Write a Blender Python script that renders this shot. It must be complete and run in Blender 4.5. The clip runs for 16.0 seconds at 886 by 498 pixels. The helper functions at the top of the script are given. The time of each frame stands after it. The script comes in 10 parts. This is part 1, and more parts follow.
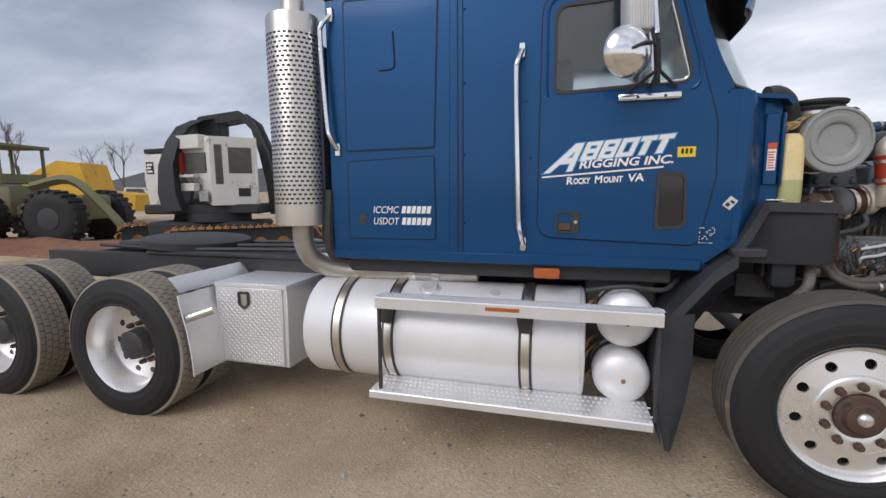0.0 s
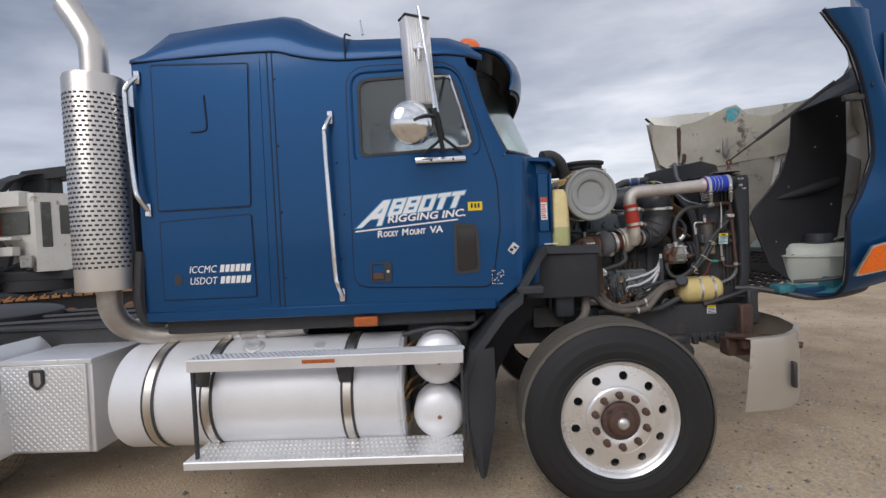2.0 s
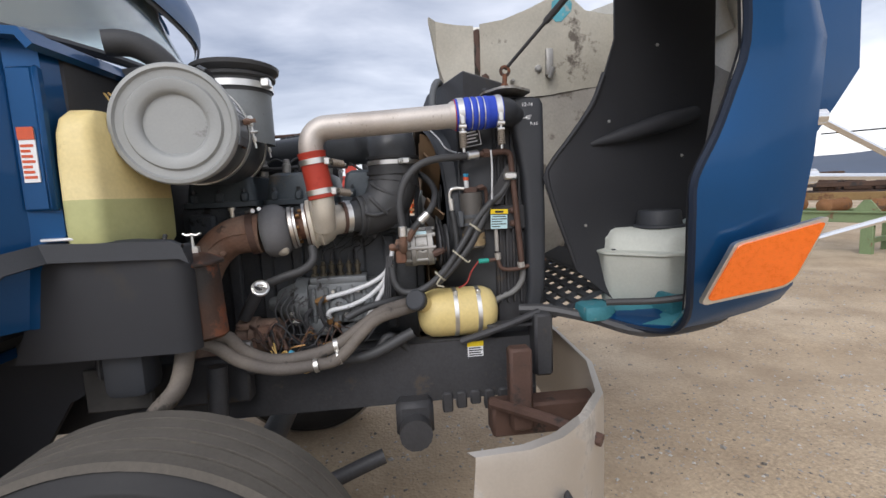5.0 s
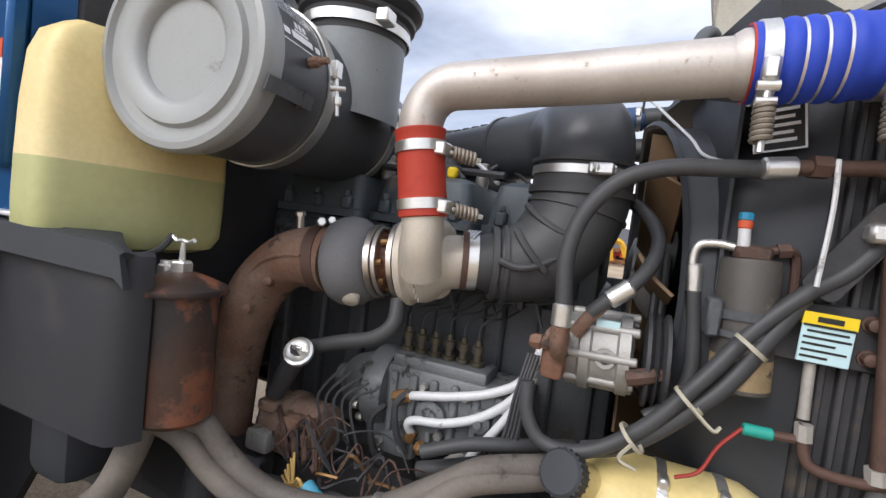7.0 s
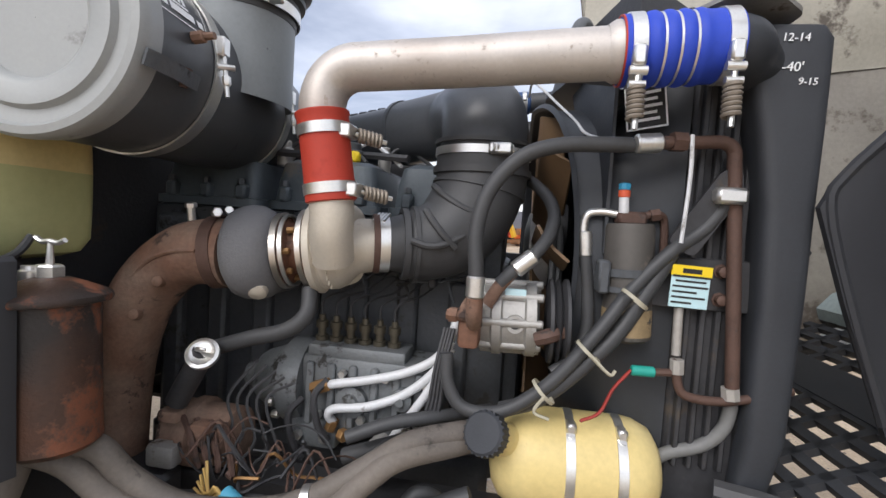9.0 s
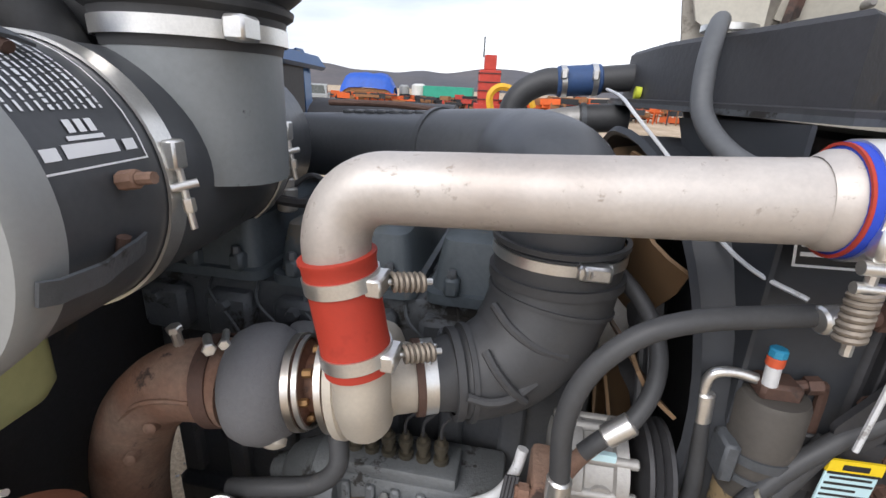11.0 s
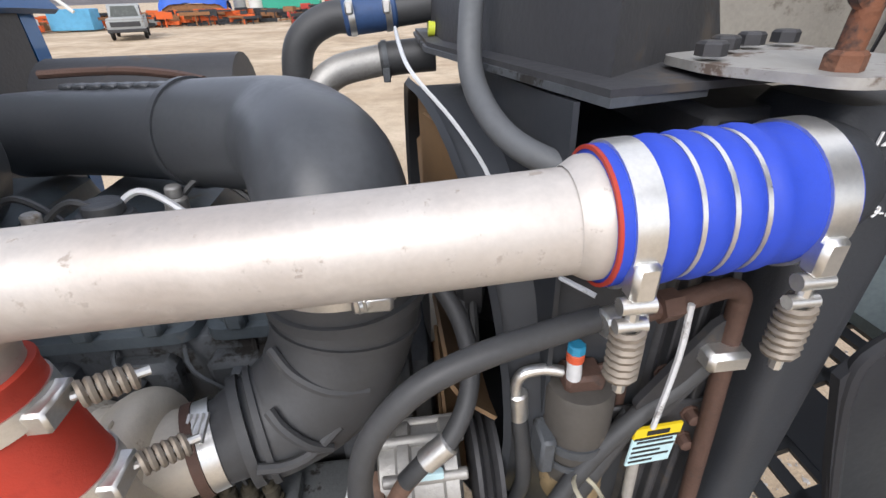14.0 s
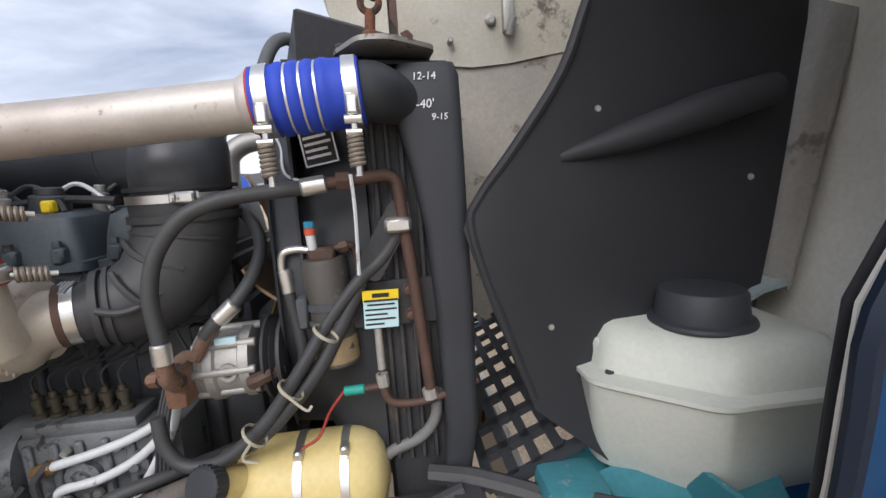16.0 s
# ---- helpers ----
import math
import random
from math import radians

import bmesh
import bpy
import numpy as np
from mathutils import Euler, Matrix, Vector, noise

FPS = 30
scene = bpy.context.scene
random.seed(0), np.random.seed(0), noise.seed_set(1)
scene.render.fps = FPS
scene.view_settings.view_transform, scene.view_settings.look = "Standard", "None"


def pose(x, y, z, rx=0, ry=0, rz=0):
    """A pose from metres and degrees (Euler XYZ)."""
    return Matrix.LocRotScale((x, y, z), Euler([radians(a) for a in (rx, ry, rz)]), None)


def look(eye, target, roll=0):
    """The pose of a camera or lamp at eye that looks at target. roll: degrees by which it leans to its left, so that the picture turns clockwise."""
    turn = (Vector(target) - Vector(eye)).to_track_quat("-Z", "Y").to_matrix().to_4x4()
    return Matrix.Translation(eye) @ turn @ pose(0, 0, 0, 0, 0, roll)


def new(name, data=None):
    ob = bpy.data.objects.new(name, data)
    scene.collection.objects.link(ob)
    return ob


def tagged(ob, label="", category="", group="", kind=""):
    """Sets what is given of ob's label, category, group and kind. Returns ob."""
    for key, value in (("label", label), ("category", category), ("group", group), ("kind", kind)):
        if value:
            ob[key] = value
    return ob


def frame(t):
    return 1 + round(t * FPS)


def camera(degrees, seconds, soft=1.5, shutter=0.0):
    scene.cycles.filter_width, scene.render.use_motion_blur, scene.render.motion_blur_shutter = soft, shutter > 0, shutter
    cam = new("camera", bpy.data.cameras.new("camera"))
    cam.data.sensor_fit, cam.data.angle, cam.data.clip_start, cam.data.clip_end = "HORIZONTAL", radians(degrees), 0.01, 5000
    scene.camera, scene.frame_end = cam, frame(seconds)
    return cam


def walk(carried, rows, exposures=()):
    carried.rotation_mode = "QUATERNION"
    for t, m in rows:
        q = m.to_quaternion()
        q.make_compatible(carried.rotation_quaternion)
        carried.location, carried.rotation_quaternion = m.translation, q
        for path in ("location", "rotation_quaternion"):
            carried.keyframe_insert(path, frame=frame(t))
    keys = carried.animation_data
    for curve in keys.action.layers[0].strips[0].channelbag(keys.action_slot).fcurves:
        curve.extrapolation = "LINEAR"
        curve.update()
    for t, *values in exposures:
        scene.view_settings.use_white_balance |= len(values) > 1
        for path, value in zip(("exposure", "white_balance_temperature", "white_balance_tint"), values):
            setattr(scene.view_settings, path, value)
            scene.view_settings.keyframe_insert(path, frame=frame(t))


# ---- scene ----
cam = camera(88.7, 16.0)
PATH = [
    (0, (-1.302, -3.563, 1.549), (-1.835, -1.653, 1.288), -0.4),
    (0.5, (-1.184, -3.625, 1.583), (-1.461, -1.652, 1.405), -2.1),
    (1, (-1.011, -3.663, 1.592), (-1.234, -1.676, 1.546), -2.7),
    (1.5, (-0.922, -3.672, 1.593), (-1.11, -1.681, 1.579), -2.6),
    (2, (-0.855, -3.653, 1.562), (-0.914, -1.655, 1.505), -2.6),
    (2.5, (-0.74, -3.516, 1.551), (-0.456, -1.547, 1.345), -1.7),
    (3, (-0.524, -3.226, 1.55), (0.025, -1.322, 1.278), -1.2),
    (3.5, (-0.283, -2.925, 1.534), (0.373, -1.065, 1.203), -2.8),
    (3.7, (-0.17, -2.797, 1.547), (0.485, -0.939, 1.202), -3.1),
    (5.8, (0.864, -1.645, 1.565), (0.768, 0.343, 1.375), 0.2),
    (6, (0.84, -1.521, 1.619), (0.702, 0.454, 1.333), 1.1),
    (6.5, (0.769, -1.299, 1.604), (0.306, 0.618, 1.27), 5.2),
    (7, (0.745, -1.223, 1.551), (-0.001, 0.63, 1.45), 7.0),
    (7.5, (0.659, -1.191, 1.523), (-0.061, 0.671, 1.411), 8.0),
    (8, (0.661, -1.208, 1.52), (0.087, 0.704, 1.406), 7.6),
    (8.5, (0.699, -1.25, 1.513), (0.298, 0.708, 1.424), 5.2),
    (8.7, (0.721, -1.255, 1.517), (0.413, 0.719, 1.43), 4.0),
    (10.8, (0.621, -0.965, 1.866), (0.325, 0.925, 1.282), 2.2),
    (11, (0.576, -0.945, 1.914), (0.26, 0.914, 1.249), 2.8),
    (11.5, (0.508, -0.918, 1.967), (0.184, 0.87, 1.132), 3.6),
    (12, (0.535, -0.881, 1.976), (0.206, 0.884, 1.094), 3.8),
    (12.5, (0.586, -0.834, 1.983), (0.411, 0.931, 1.058), 2.4),
    (13, (0.63, -0.818, 1.991), (0.552, 0.943, 1.046), 0.1),
    (13.5, (0.687, -0.785, 1.984), (0.764, 0.966, 1.02), -0.9),
    (14, (0.724, -0.764, 1.984), (0.887, 0.969, 0.998), -1.7),
    (14.5, (0.768, -0.8, 1.995), (0.982, 0.92, 0.996), -3.2),
    (15, (0.82, -0.89, 1.966), (1.096, 0.867, 1.051), -5.1),
    (15.5, (0.87, -1.051, 1.826), (1.213, 0.881, 1.441), -4.1),
    (16, (1.074, -1.243, 1.698), (1.265, 0.722, 1.377), -3.8),
]
walk(cam, [(t, look(eye, target, roll)) for t, eye, target, roll in PATH],
     exposures=[(0, 0.05), (1.5, -0.05), (3.7, 0.1), (5.8, 0.72), (7.0, 0.85), (8.7, 0.8), (10.8, 0.85), (12.5, 1.1), (14.5, 1.0), (15.0, 0.85), (15.5, 0.65), (16.0, 0.7)])


# ---- world and light ----
SUN_EL, SUN_AZ = 40.0, 205.0
world = bpy.data.worlds.new("overcast_sky")
scene.world = world
world.use_nodes = True
wn, wl = world.node_tree.nodes, world.node_tree.links
for n in list(wn):
    wn.remove(n)


def wnode(kind, **kw):
    n = wn.new(kind)
    for k, v in kw.items():
        if k == "blend":
            n.blend_type = v
        elif k == "op":
            n.operation = v
    return n


w_out, w_bg = wnode("ShaderNodeOutputWorld"), wnode("ShaderNodeBackground")
w_sky = wnode("ShaderNodeTexSky")
w_sky.sky_type, w_sky.sun_disc = "NISHITA", False
w_sky.sun_elevation, w_sky.sun_rotation = radians(SUN_EL), radians(SUN_AZ)
w_tc, w_sep = wnode("ShaderNodeTexCoord"), wnode("ShaderNodeSeparateXYZ")
w_up = wnode("ShaderNodeMath", op="MAXIMUM")
w_up.inputs[1].default_value = 0.0
w_add = wnode("ShaderNodeMath", op="ADD")
w_add.inputs[1].default_value = 0.16
w_div = wnode("ShaderNodeVectorMath", op="DIVIDE")
w_comb = wnode("ShaderNodeCombineXYZ")
wl.new(w_tc.outputs["Generated"], w_sep.inputs[0])
wl.new(w_sep.outputs["Z"], w_up.inputs[0])
wl.new(w_up.outputs[0], w_add.inputs[0])
for i in range(3):
    wl.new(w_add.outputs[0], w_comb.inputs[i])
wl.new(w_tc.outputs["Generated"], w_div.inputs[0])
wl.new(w_comb.outputs[0], w_div.inputs[1])
w_map = wnode("ShaderNodeMapping")
w_map.inputs["Scale"].default_value = (0.75, 1.1, 0.0)
w_map.inputs["Location"].default_value = (3.3, 1.2, 0.0)
wl.new(w_div.outputs[0], w_map.inputs["Vector"])
w_n1, w_n2 = wnode("ShaderNodeTexNoise"), wnode("ShaderNodeTexNoise")
for n, sc, det in ((w_n1, 0.9, 7.0), (w_n2, 2.4, 5.0)):
    n.inputs["Scale"].default_value, n.inputs["Detail"].default_value = sc, det
    n.inputs["Roughness"].default_value = 0.52
    n.inputs["Distortion"].default_value = 0.35
    wl.new(w_map.outputs[0], n.inputs["Vector"])
w_mixn = wnode("ShaderNodeMix")
w_mixn.inputs["Factor"].default_value = 0.3
wl.new(w_n1.outputs["Fac"], w_mixn.inputs["A"])
wl.new(w_n2.outputs["Fac"], w_mixn.inputs["B"])
w_ramp = wnode("ShaderNodeValToRGB")
w_ramp.color_ramp.elements[0].position, w_ramp.color_ramp.elements[0].color = 0.36, (0.26, 0.285, 0.345, 1)
w_ramp.color_ramp.elements[1].position, w_ramp.color_ramp.elements[1].color = 0.66, (0.90, 0.90, 0.92, 1)
e = w_ramp.color_ramp.elements.new(0.50)
e.color = (0.51, 0.53, 0.575, 1)
wl.new(w_mixn.outputs["Result"], w_ramp.inputs["Fac"])
# brighter, warmer band low over the horizon
w_hz = wnode("ShaderNodeMapRange")
w_hz.inputs["From Min"].default_value, w_hz.inputs["From Max"].default_value = 0.0, 0.30
w_hz.inputs["To Min"].default_value, w_hz.inputs["To Max"].default_value = 0.62, 0.0
wl.new(w_sep.outputs["Z"], w_hz.inputs["Value"])
w_mixh = wnode("ShaderNodeMix")
w_mixh.data_type = "RGBA"
w_mixh.inputs["B"].default_value = (0.86, 0.85, 0.86, 1)
wl.new(w_hz.outputs[0], w_mixh.inputs["Factor"])
wl.new(w_ramp.outputs["Color"], w_mixh.inputs["A"])
w_skys = wnode("ShaderNodeMix", blend="ADD")
w_skys.data_type = "RGBA"
w_skys.inputs["Factor"].default_value = 0.03
wl.new(w_mixh.outputs["Result"], w_skys.inputs["A"])
wl.new(w_sky.outputs[0], w_skys.inputs["B"])
w_side = wnode("ShaderNodeMapRange")
w_side.inputs["From Min"].default_value, w_side.inputs["From Max"].default_value = -0.9, 0.5
wl.new(w_sep.outputs["X"], w_side.inputs["Value"])
w_shade = wnode("ShaderNodeMix")
w_shade.data_type = "RGBA"
w_shade.inputs["A"].default_value, w_shade.inputs["B"].default_value = (0.60, 0.64, 0.74, 1), (1.05, 1.03, 1.04, 1)
wl.new(w_side.outputs[0], w_shade.inputs["Factor"])
w_mul = wnode("ShaderNodeMix", blend="MULTIPLY")
w_mul.data_type = "RGBA"
w_mul.inputs["Factor"].default_value = 1.0
wl.new(w_skys.outputs["Result"], w_mul.inputs["A"])
wl.new(w_shade.outputs["Result"], w_mul.inputs["B"])
wl.new(w_mul.outputs["Result"], w_bg.inputs["Color"])
w_bg.inputs["Strength"].default_value = 0.95
wl.new(w_bg.outputs[0], w_out.inputs["Surface"])

sun = new("sun", bpy.data.lights.new("sun", "SUN"))
sun.data.energy, sun.data.angle, sun.data.color = 1.5, radians(40), (1.0, 0.965, 0.95)
az, el = radians(SUN_AZ), radians(SUN_EL)
SUN_FROM = Vector((-0.36, -0.76, 0.70))
sun.matrix_world = look(SUN_FROM * 30, (0, 0, 0))

# ---- materials ----


def mat(name, color, rough=0.5, metal=0.0, var=0.12, scale=6.0, grain=90.0, bump=0.0, bscale=120.0, coat=0.0, tint=None,
        stain=None, stain_at=0.62, stain_scale=3.0, rvar=0.12, trans=0.0, ior=1.45, alpha=1.0, spec=0.5, emit=None, rand=0.0):
    """A surface with colour and gloss that vary at two scales, an optional second colour in patches, and fine relief."""
    m = bpy.data.materials.new(name)
    m.use_nodes = True
    nt = m.node_tree
    N, L = nt.nodes, nt.links
    b = N["Principled BSDF"]
    b.inputs["Metallic"].default_value = metal
    b.inputs["Coat Weight"].default_value = coat
    b.inputs["Coat Roughness"].default_value = 0.08
    b.inputs["Transmission Weight"].default_value = trans
    b.inputs["IOR"].default_value = ior
    b.inputs["Alpha"].default_value = alpha
    b.inputs["Specular IOR Level"].default_value = spec
    tc = N.new("ShaderNodeTexCoord")

    def tex(sc, det=4.0, ro=0.6):
        n = N.new("ShaderNodeTexNoise")
        n.inputs["Scale"].default_value, n.inputs["Detail"].default_value, n.inputs["Roughness"].default_value = sc, det, ro
        L.new(tc.outputs["Object"], n.inputs["Vector"])
        return n

    big, fine = tex(scale), tex(grain, 2.0)
    mixn = N.new("ShaderNodeMix")
    mixn.inputs["Factor"].default_value = 0.4
    L.new(big.outputs["Fac"], mixn.inputs["A"])
    L.new(fine.outputs["Fac"], mixn.inputs["B"])
    ramp = N.new("ShaderNodeMapRange")
    ramp.inputs["From Min"].default_value, ramp.inputs["From Max"].default_value = 0.3, 0.7
    ramp.inputs["To Min"].default_value, ramp.inputs["To Max"].default_value = 1 - var, 1 + var
    L.new(mixn.outputs["Result"], ramp.inputs["Value"])
    col = N.new("ShaderNodeMix")
    col.data_type, col.blend_type = "RGBA", "MULTIPLY"
    col.inputs["Factor"].default_value = 1.0
    base = (*color, 1)
    col.inputs["A"].default_value = base
    if tint:
        tm = N.new("ShaderNodeMix")
        tm.data_type = "RGBA"
        tm.inputs["A"].default_value, tm.inputs["B"].default_value = base, (*tint, 1)
        tn = tex(scale * 0.35, 3.0)
        tr = N.new("ShaderNodeMapRange")
        tr.inputs["From Min"].default_value, tr.inputs["From Max"].default_value = 0.42, 0.6
        L.new(tn.outputs["Fac"], tr.inputs["Value"])
        L.new(tr.outputs[0], tm.inputs["Factor"])
        L.new(tm.outputs["Result"], col.inputs["A"])
    L.new(ramp.outputs[0], col.inputs["B"])
    last = col.outputs["Result"]
    if rand:
        oi = N.new("ShaderNodeObjectInfo")
        rm = N.new("ShaderNodeMapRange")
        rm.inputs["To Min"].default_value, rm.inputs["To Max"].default_value = 1 - rand, 1 + rand
        L.new(oi.outputs["Random"], rm.inputs["Value"])
        rc = N.new("ShaderNodeMix")
        rc.data_type, rc.blend_type = "RGBA", "MULTIPLY"
        rc.inputs["Factor"].default_value = 1.0
        L.new(last, rc.inputs["A"])
        L.new(rm.outputs[0], rc.inputs["B"])
        last = rc.outputs["Result"]
    rr = N.new("ShaderNodeMapRange")
    rr.inputs["From Min"].default_value, rr.inputs["From Max"].default_value = 0.3, 0.7
    rr.inputs["To Min"].default_value, rr.inputs["To Max"].default_value = max(0.02, rough - rvar * rough), min(1, rough + rvar)
    L.new(mixn.outputs["Result"], rr.inputs["Value"])
    rlast = rr.outputs[0]
    if stain:
        sn = tex(stain_scale, 6.0, 0.7)
        sr = N.new("ShaderNodeMapRange")
        sr.inputs["From Min"].default_value, sr.inputs["From Max"].default_value = stain_at, stain_at + 0.06
        L.new(sn.outputs["Fac"], sr.inputs["Value"])
        sm = N.new("ShaderNodeMix")
        sm.data_type = "RGBA"
        sm.inputs["B"].default_value = (*stain, 1)
        L.new(sr.outputs[0], sm.inputs["Factor"])
        L.new(last, sm.inputs["A"])
        last = sm.outputs["Result"]
        sq = N.new("ShaderNodeMix")
        sq.inputs["B"].default_value = 0.8
        L.new(sr.outputs[0], sq.inputs["Factor"])
        L.new(rlast, sq.inputs["A"])
        rlast = sq.outputs["Result"]
        if metal:
            ms = N.new("ShaderNodeMath")
            ms.operation = "SUBTRACT"
            ms.inputs[0].default_value = metal
            ms.use_clamp = True
            L.new(sr.outputs[0], ms.inputs[1])
            L.new(ms.outputs[0], b.inputs["Metallic"])
    L.new(last, b.inputs["Base Color"])
    L.new(rlast, b.inputs["Roughness"])
    if bump:
        bn = tex(bscale, 3.0)
        bp = N.new("ShaderNodeBump")
        bp.inputs["Strength"].default_value, bp.inputs["Distance"].default_value = min(1.0, bump), 0.004
        L.new(bn.outputs["Fac"], bp.inputs["Height"])
        L.new(bp.outputs[0], b.inputs["Normal"])
    if emit:
        b.inputs["Emission Color"].default_value, b.inputs["Emission Strength"].default_value = (*emit[:3], 1), emit[3]
    return m


BLUE = mat("blue_truck_paint", (0.005, 0.064, 0.185), 0.36, 0.45, 0.10, 1.3, 300, coat=0.35, rvar=0.25, bump=0.02, bscale=14, spec=0.3)
BLUE_DK = mat("dark_seam", (0.004, 0.012, 0.03), 0.6, var=0.2)
ALU = mat("brushed_aluminium", (0.80, 0.80, 0.80), 0.36, 0.6, 0.07, 3, 160, stain=(0.45, 0.43, 0.40), stain_at=0.66, bump=0.03, bscale=60)
ALU_TANK = mat("dull_aluminium_tank", (0.82, 0.82, 0.83), 0.40, 0.35, 0.06, 2.2, 120, bump=0.03, bscale=40, stain=(0.62, 0.60, 0.57), stain_at=0.68)
ALU_WHEEL = mat("polished_aluminium_wheel", (0.84, 0.83, 0.82), 0.27, 0.8, 0.06, 5, 200, stain=(0.5, 0.48, 0.45), stain_at=0.70, stain_scale=9)
CHROME = mat("chrome", (0.85, 0.86, 0.87), 0.10, 1.0, 0.04, 8, 200)
STEEL = mat("stainless_steel", (0.70, 0.655, 0.60), 0.32, 1.0, 0.08, 4, 180, bump=0.02, bscale=80)
GALV = mat("zinc_clamp_steel", (0.72, 0.71, 0.68), 0.3, 0.9, 0.12, 20, 260)
BLACK = mat("black_plastic", (0.036, 0.039, 0.045), 0.55, 0, 0.18, 5, 150, bump=0.12, bscale=260, stain=(0.07, 0.068, 0.065), stain_at=0.66, stain_scale=4)
FRAME_BLK = mat("dirty_black_steel", (0.044, 0.044, 0.047), 0.55, 0.1, 0.3, 4, 90, bump=0.2, bscale=90, stain=(0.075, 0.062, 0.05), stain_at=0.60, stain_scale=5)
LINER = mat("black_splash_liner", (0.024, 0.025, 0.029), 0.6, 0, 0.2, 3, 120, bump=0.1, bscale=50, stain=(0.04, 0.038, 0.037), stain_at=0.62)
RUBBER = mat("black_rubber_hose", (0.050, 0.051, 0.053), 0.5, 0, 0.2, 8, 140, bump=0.06, bscale=200, stain=(0.08, 0.078, 0.074), stain_at=0.64, stain_scale=7)
TYRE = mat("tyre_sidewall_rubber", (0.014, 0.014, 0.015), 0.62, 0, 0.22, 4, 120, bump=0.1, bscale=150, stain=(0.026, 0.025, 0.023), stain_at=0.63, stain_scale=5)
TREAD = mat("dusty_tread_rubber", (0.27, 0.235, 0.19), 0.85, 0, 0.25, 6, 90, bump=0.3, bscale=90, stain=(0.13, 0.115, 0.10), stain_at=0.60, stain_scale=8)
IRON = mat("grey_engine_iron", (0.085, 0.092, 0.10), 0.55, 0.2, 0.25, 7, 90, bump=0.3, bscale=110, stain=(0.022, 0.020, 0.018), stain_at=0.56, stain_scale=9)
IRON_DK = mat("dark_engine_iron", (0.074, 0.078, 0.084), 0.5, 0.2, 0.25, 6, 90, bump=0.3, bscale=90, stain=(0.05, 0.047, 0.043), stain_at=0.6, stain_scale=8)
PUMP = mat("grey_pump_casting", (0.17, 0.18, 0.185), 0.5, 0.4, 0.2, 12, 140, bump=0.3, bscale=160, stain=(0.035, 0.033, 0.03), stain_at=0.56, stain_scale=14)
CAST_ALU = mat("cast_aluminium", (0.38, 0.37, 0.35), 0.5, 0.55, 0.15, 10, 160, bump=0.25, bscale=200, stain=(0.16, 0.13, 0.10), stain_at=0.60, stain_scale=16)
COMP_HSG = mat("cream_cast_compressor", (0.56, 0.51, 0.43), 0.5, 0.35, 0.10, 9, 160, bump=0.15, bscale=180, stain=(0.33, 0.28, 0.22), stain_at=0.62, stain_scale=12)
TURB_HSG = mat("grey_cast_turbine", (0.15, 0.15, 0.155), 0.75, 0.1, 0.15, 9, 160, bump=0.35, bscale=240)
RUST = mat("rusted_iron", (0.16, 0.066, 0.036), 0.82, 0.1, 0.35, 9, 120, bump=0.5, bscale=130, tint=(0.235, 0.16, 0.12), stain=(0.05, 0.032, 0.026), stain_at=0.58, stain_scale=10)
RUST_CAN = mat("black_can_with_rust", (0.030, 0.027, 0.026), 0.5, 0.2, 0.25, 8, 120, bump=0.3, bscale=120, tint=(0.09, 0.040, 0.022), stain=(0.17, 0.062, 0.032), stain_at=0.52, stain_scale=6)
RUST_TUBE = mat("rusty_brown_tube", (0.105, 0.062, 0.048), 0.65, 0.3, 0.25, 14, 160, bump=0.25, bscale=200, stain=(0.04, 0.03, 0.026), stain_at=0.58, stain_scale=12)
PIPE = mat("weathered_aluminium_pipe", (0.54, 0.50, 0.46), 0.50, 0.45, 0.12, 9, 150, bump=0.10, bscale=70, tint=(0.42, 0.37, 0.33), stain=(0.34, 0.295, 0.255), stain_at=0.60, stain_scale=48)
RED_SIL = mat("red_silicone_hose", (0.40, 0.040, 0.022), 0.6, 0, 0.10, 8, 160, bump=0.10, bscale=320, stain=(0.30, 0.03, 0.018), stain_at=0.62)
BLUE_SIL = mat("blue_silicone_hose", (0.022, 0.060, 0.46), 0.58, 0, 0.10, 8, 160, bump=0.08, bscale=320)
BLUE_OLD = mat("faded_blue_hose", (0.035, 0.075, 0.18), 0.55, 0, 0.15, 10, 160, bump=0.1, bscale=260)
CREAM_TANK = mat("yellowed_plastic_tank", (0.66, 0.52, 0.22), 0.42, 0, 0.12, 4, 90, bump=0.05, bscale=30, stain=(0.42, 0.33, 0.15), stain_at=0.64, stain_scale=5, tint=(0.72, 0.61, 0.32))
CREAM_GREEN = mat("cream_plastic_with_coolant", (0.46, 0.46, 0.22), 0.4, 0, 0.10, 2, 60, tint=(0.36, 0.40, 0.18), stain=(0.38, 0.36, 0.2), stain_at=0.66)
WHITE_PL = mat("aged_white_plastic", (0.52, 0.535, 0.48), 0.5, 0, 0.10, 4, 100, bump=0.06, bscale=60, stain=(0.25, 0.23, 0.2), stain_at=0.63, stain_scale=6)
FIBRE = mat("raw_fibreglass", (0.54, 0.515, 0.44), 0.7, 0, 0.16, 3, 80, bump=0.2, bscale=70, tint=(0.45, 0.42, 0.35), stain=(0.14, 0.12, 0.10), stain_at=0.61, stain_scale=4)
TEAL = mat("teal_overspray_paint", (0.045, 0.20, 0.24), 0.5, 0, 0.2, 6, 90, stain=(0.30, 0.34, 0.33), stain_at=0.55, stain_scale=5)
GREY_LID = mat("grey_painted_lid", (0.30, 0.31, 0.305), 0.45, 0.1, 0.07, 5, 160, bump=0.06, bscale=90, stain=(0.20, 0.20, 0.195), stain_at=0.64, stain_scale=7)
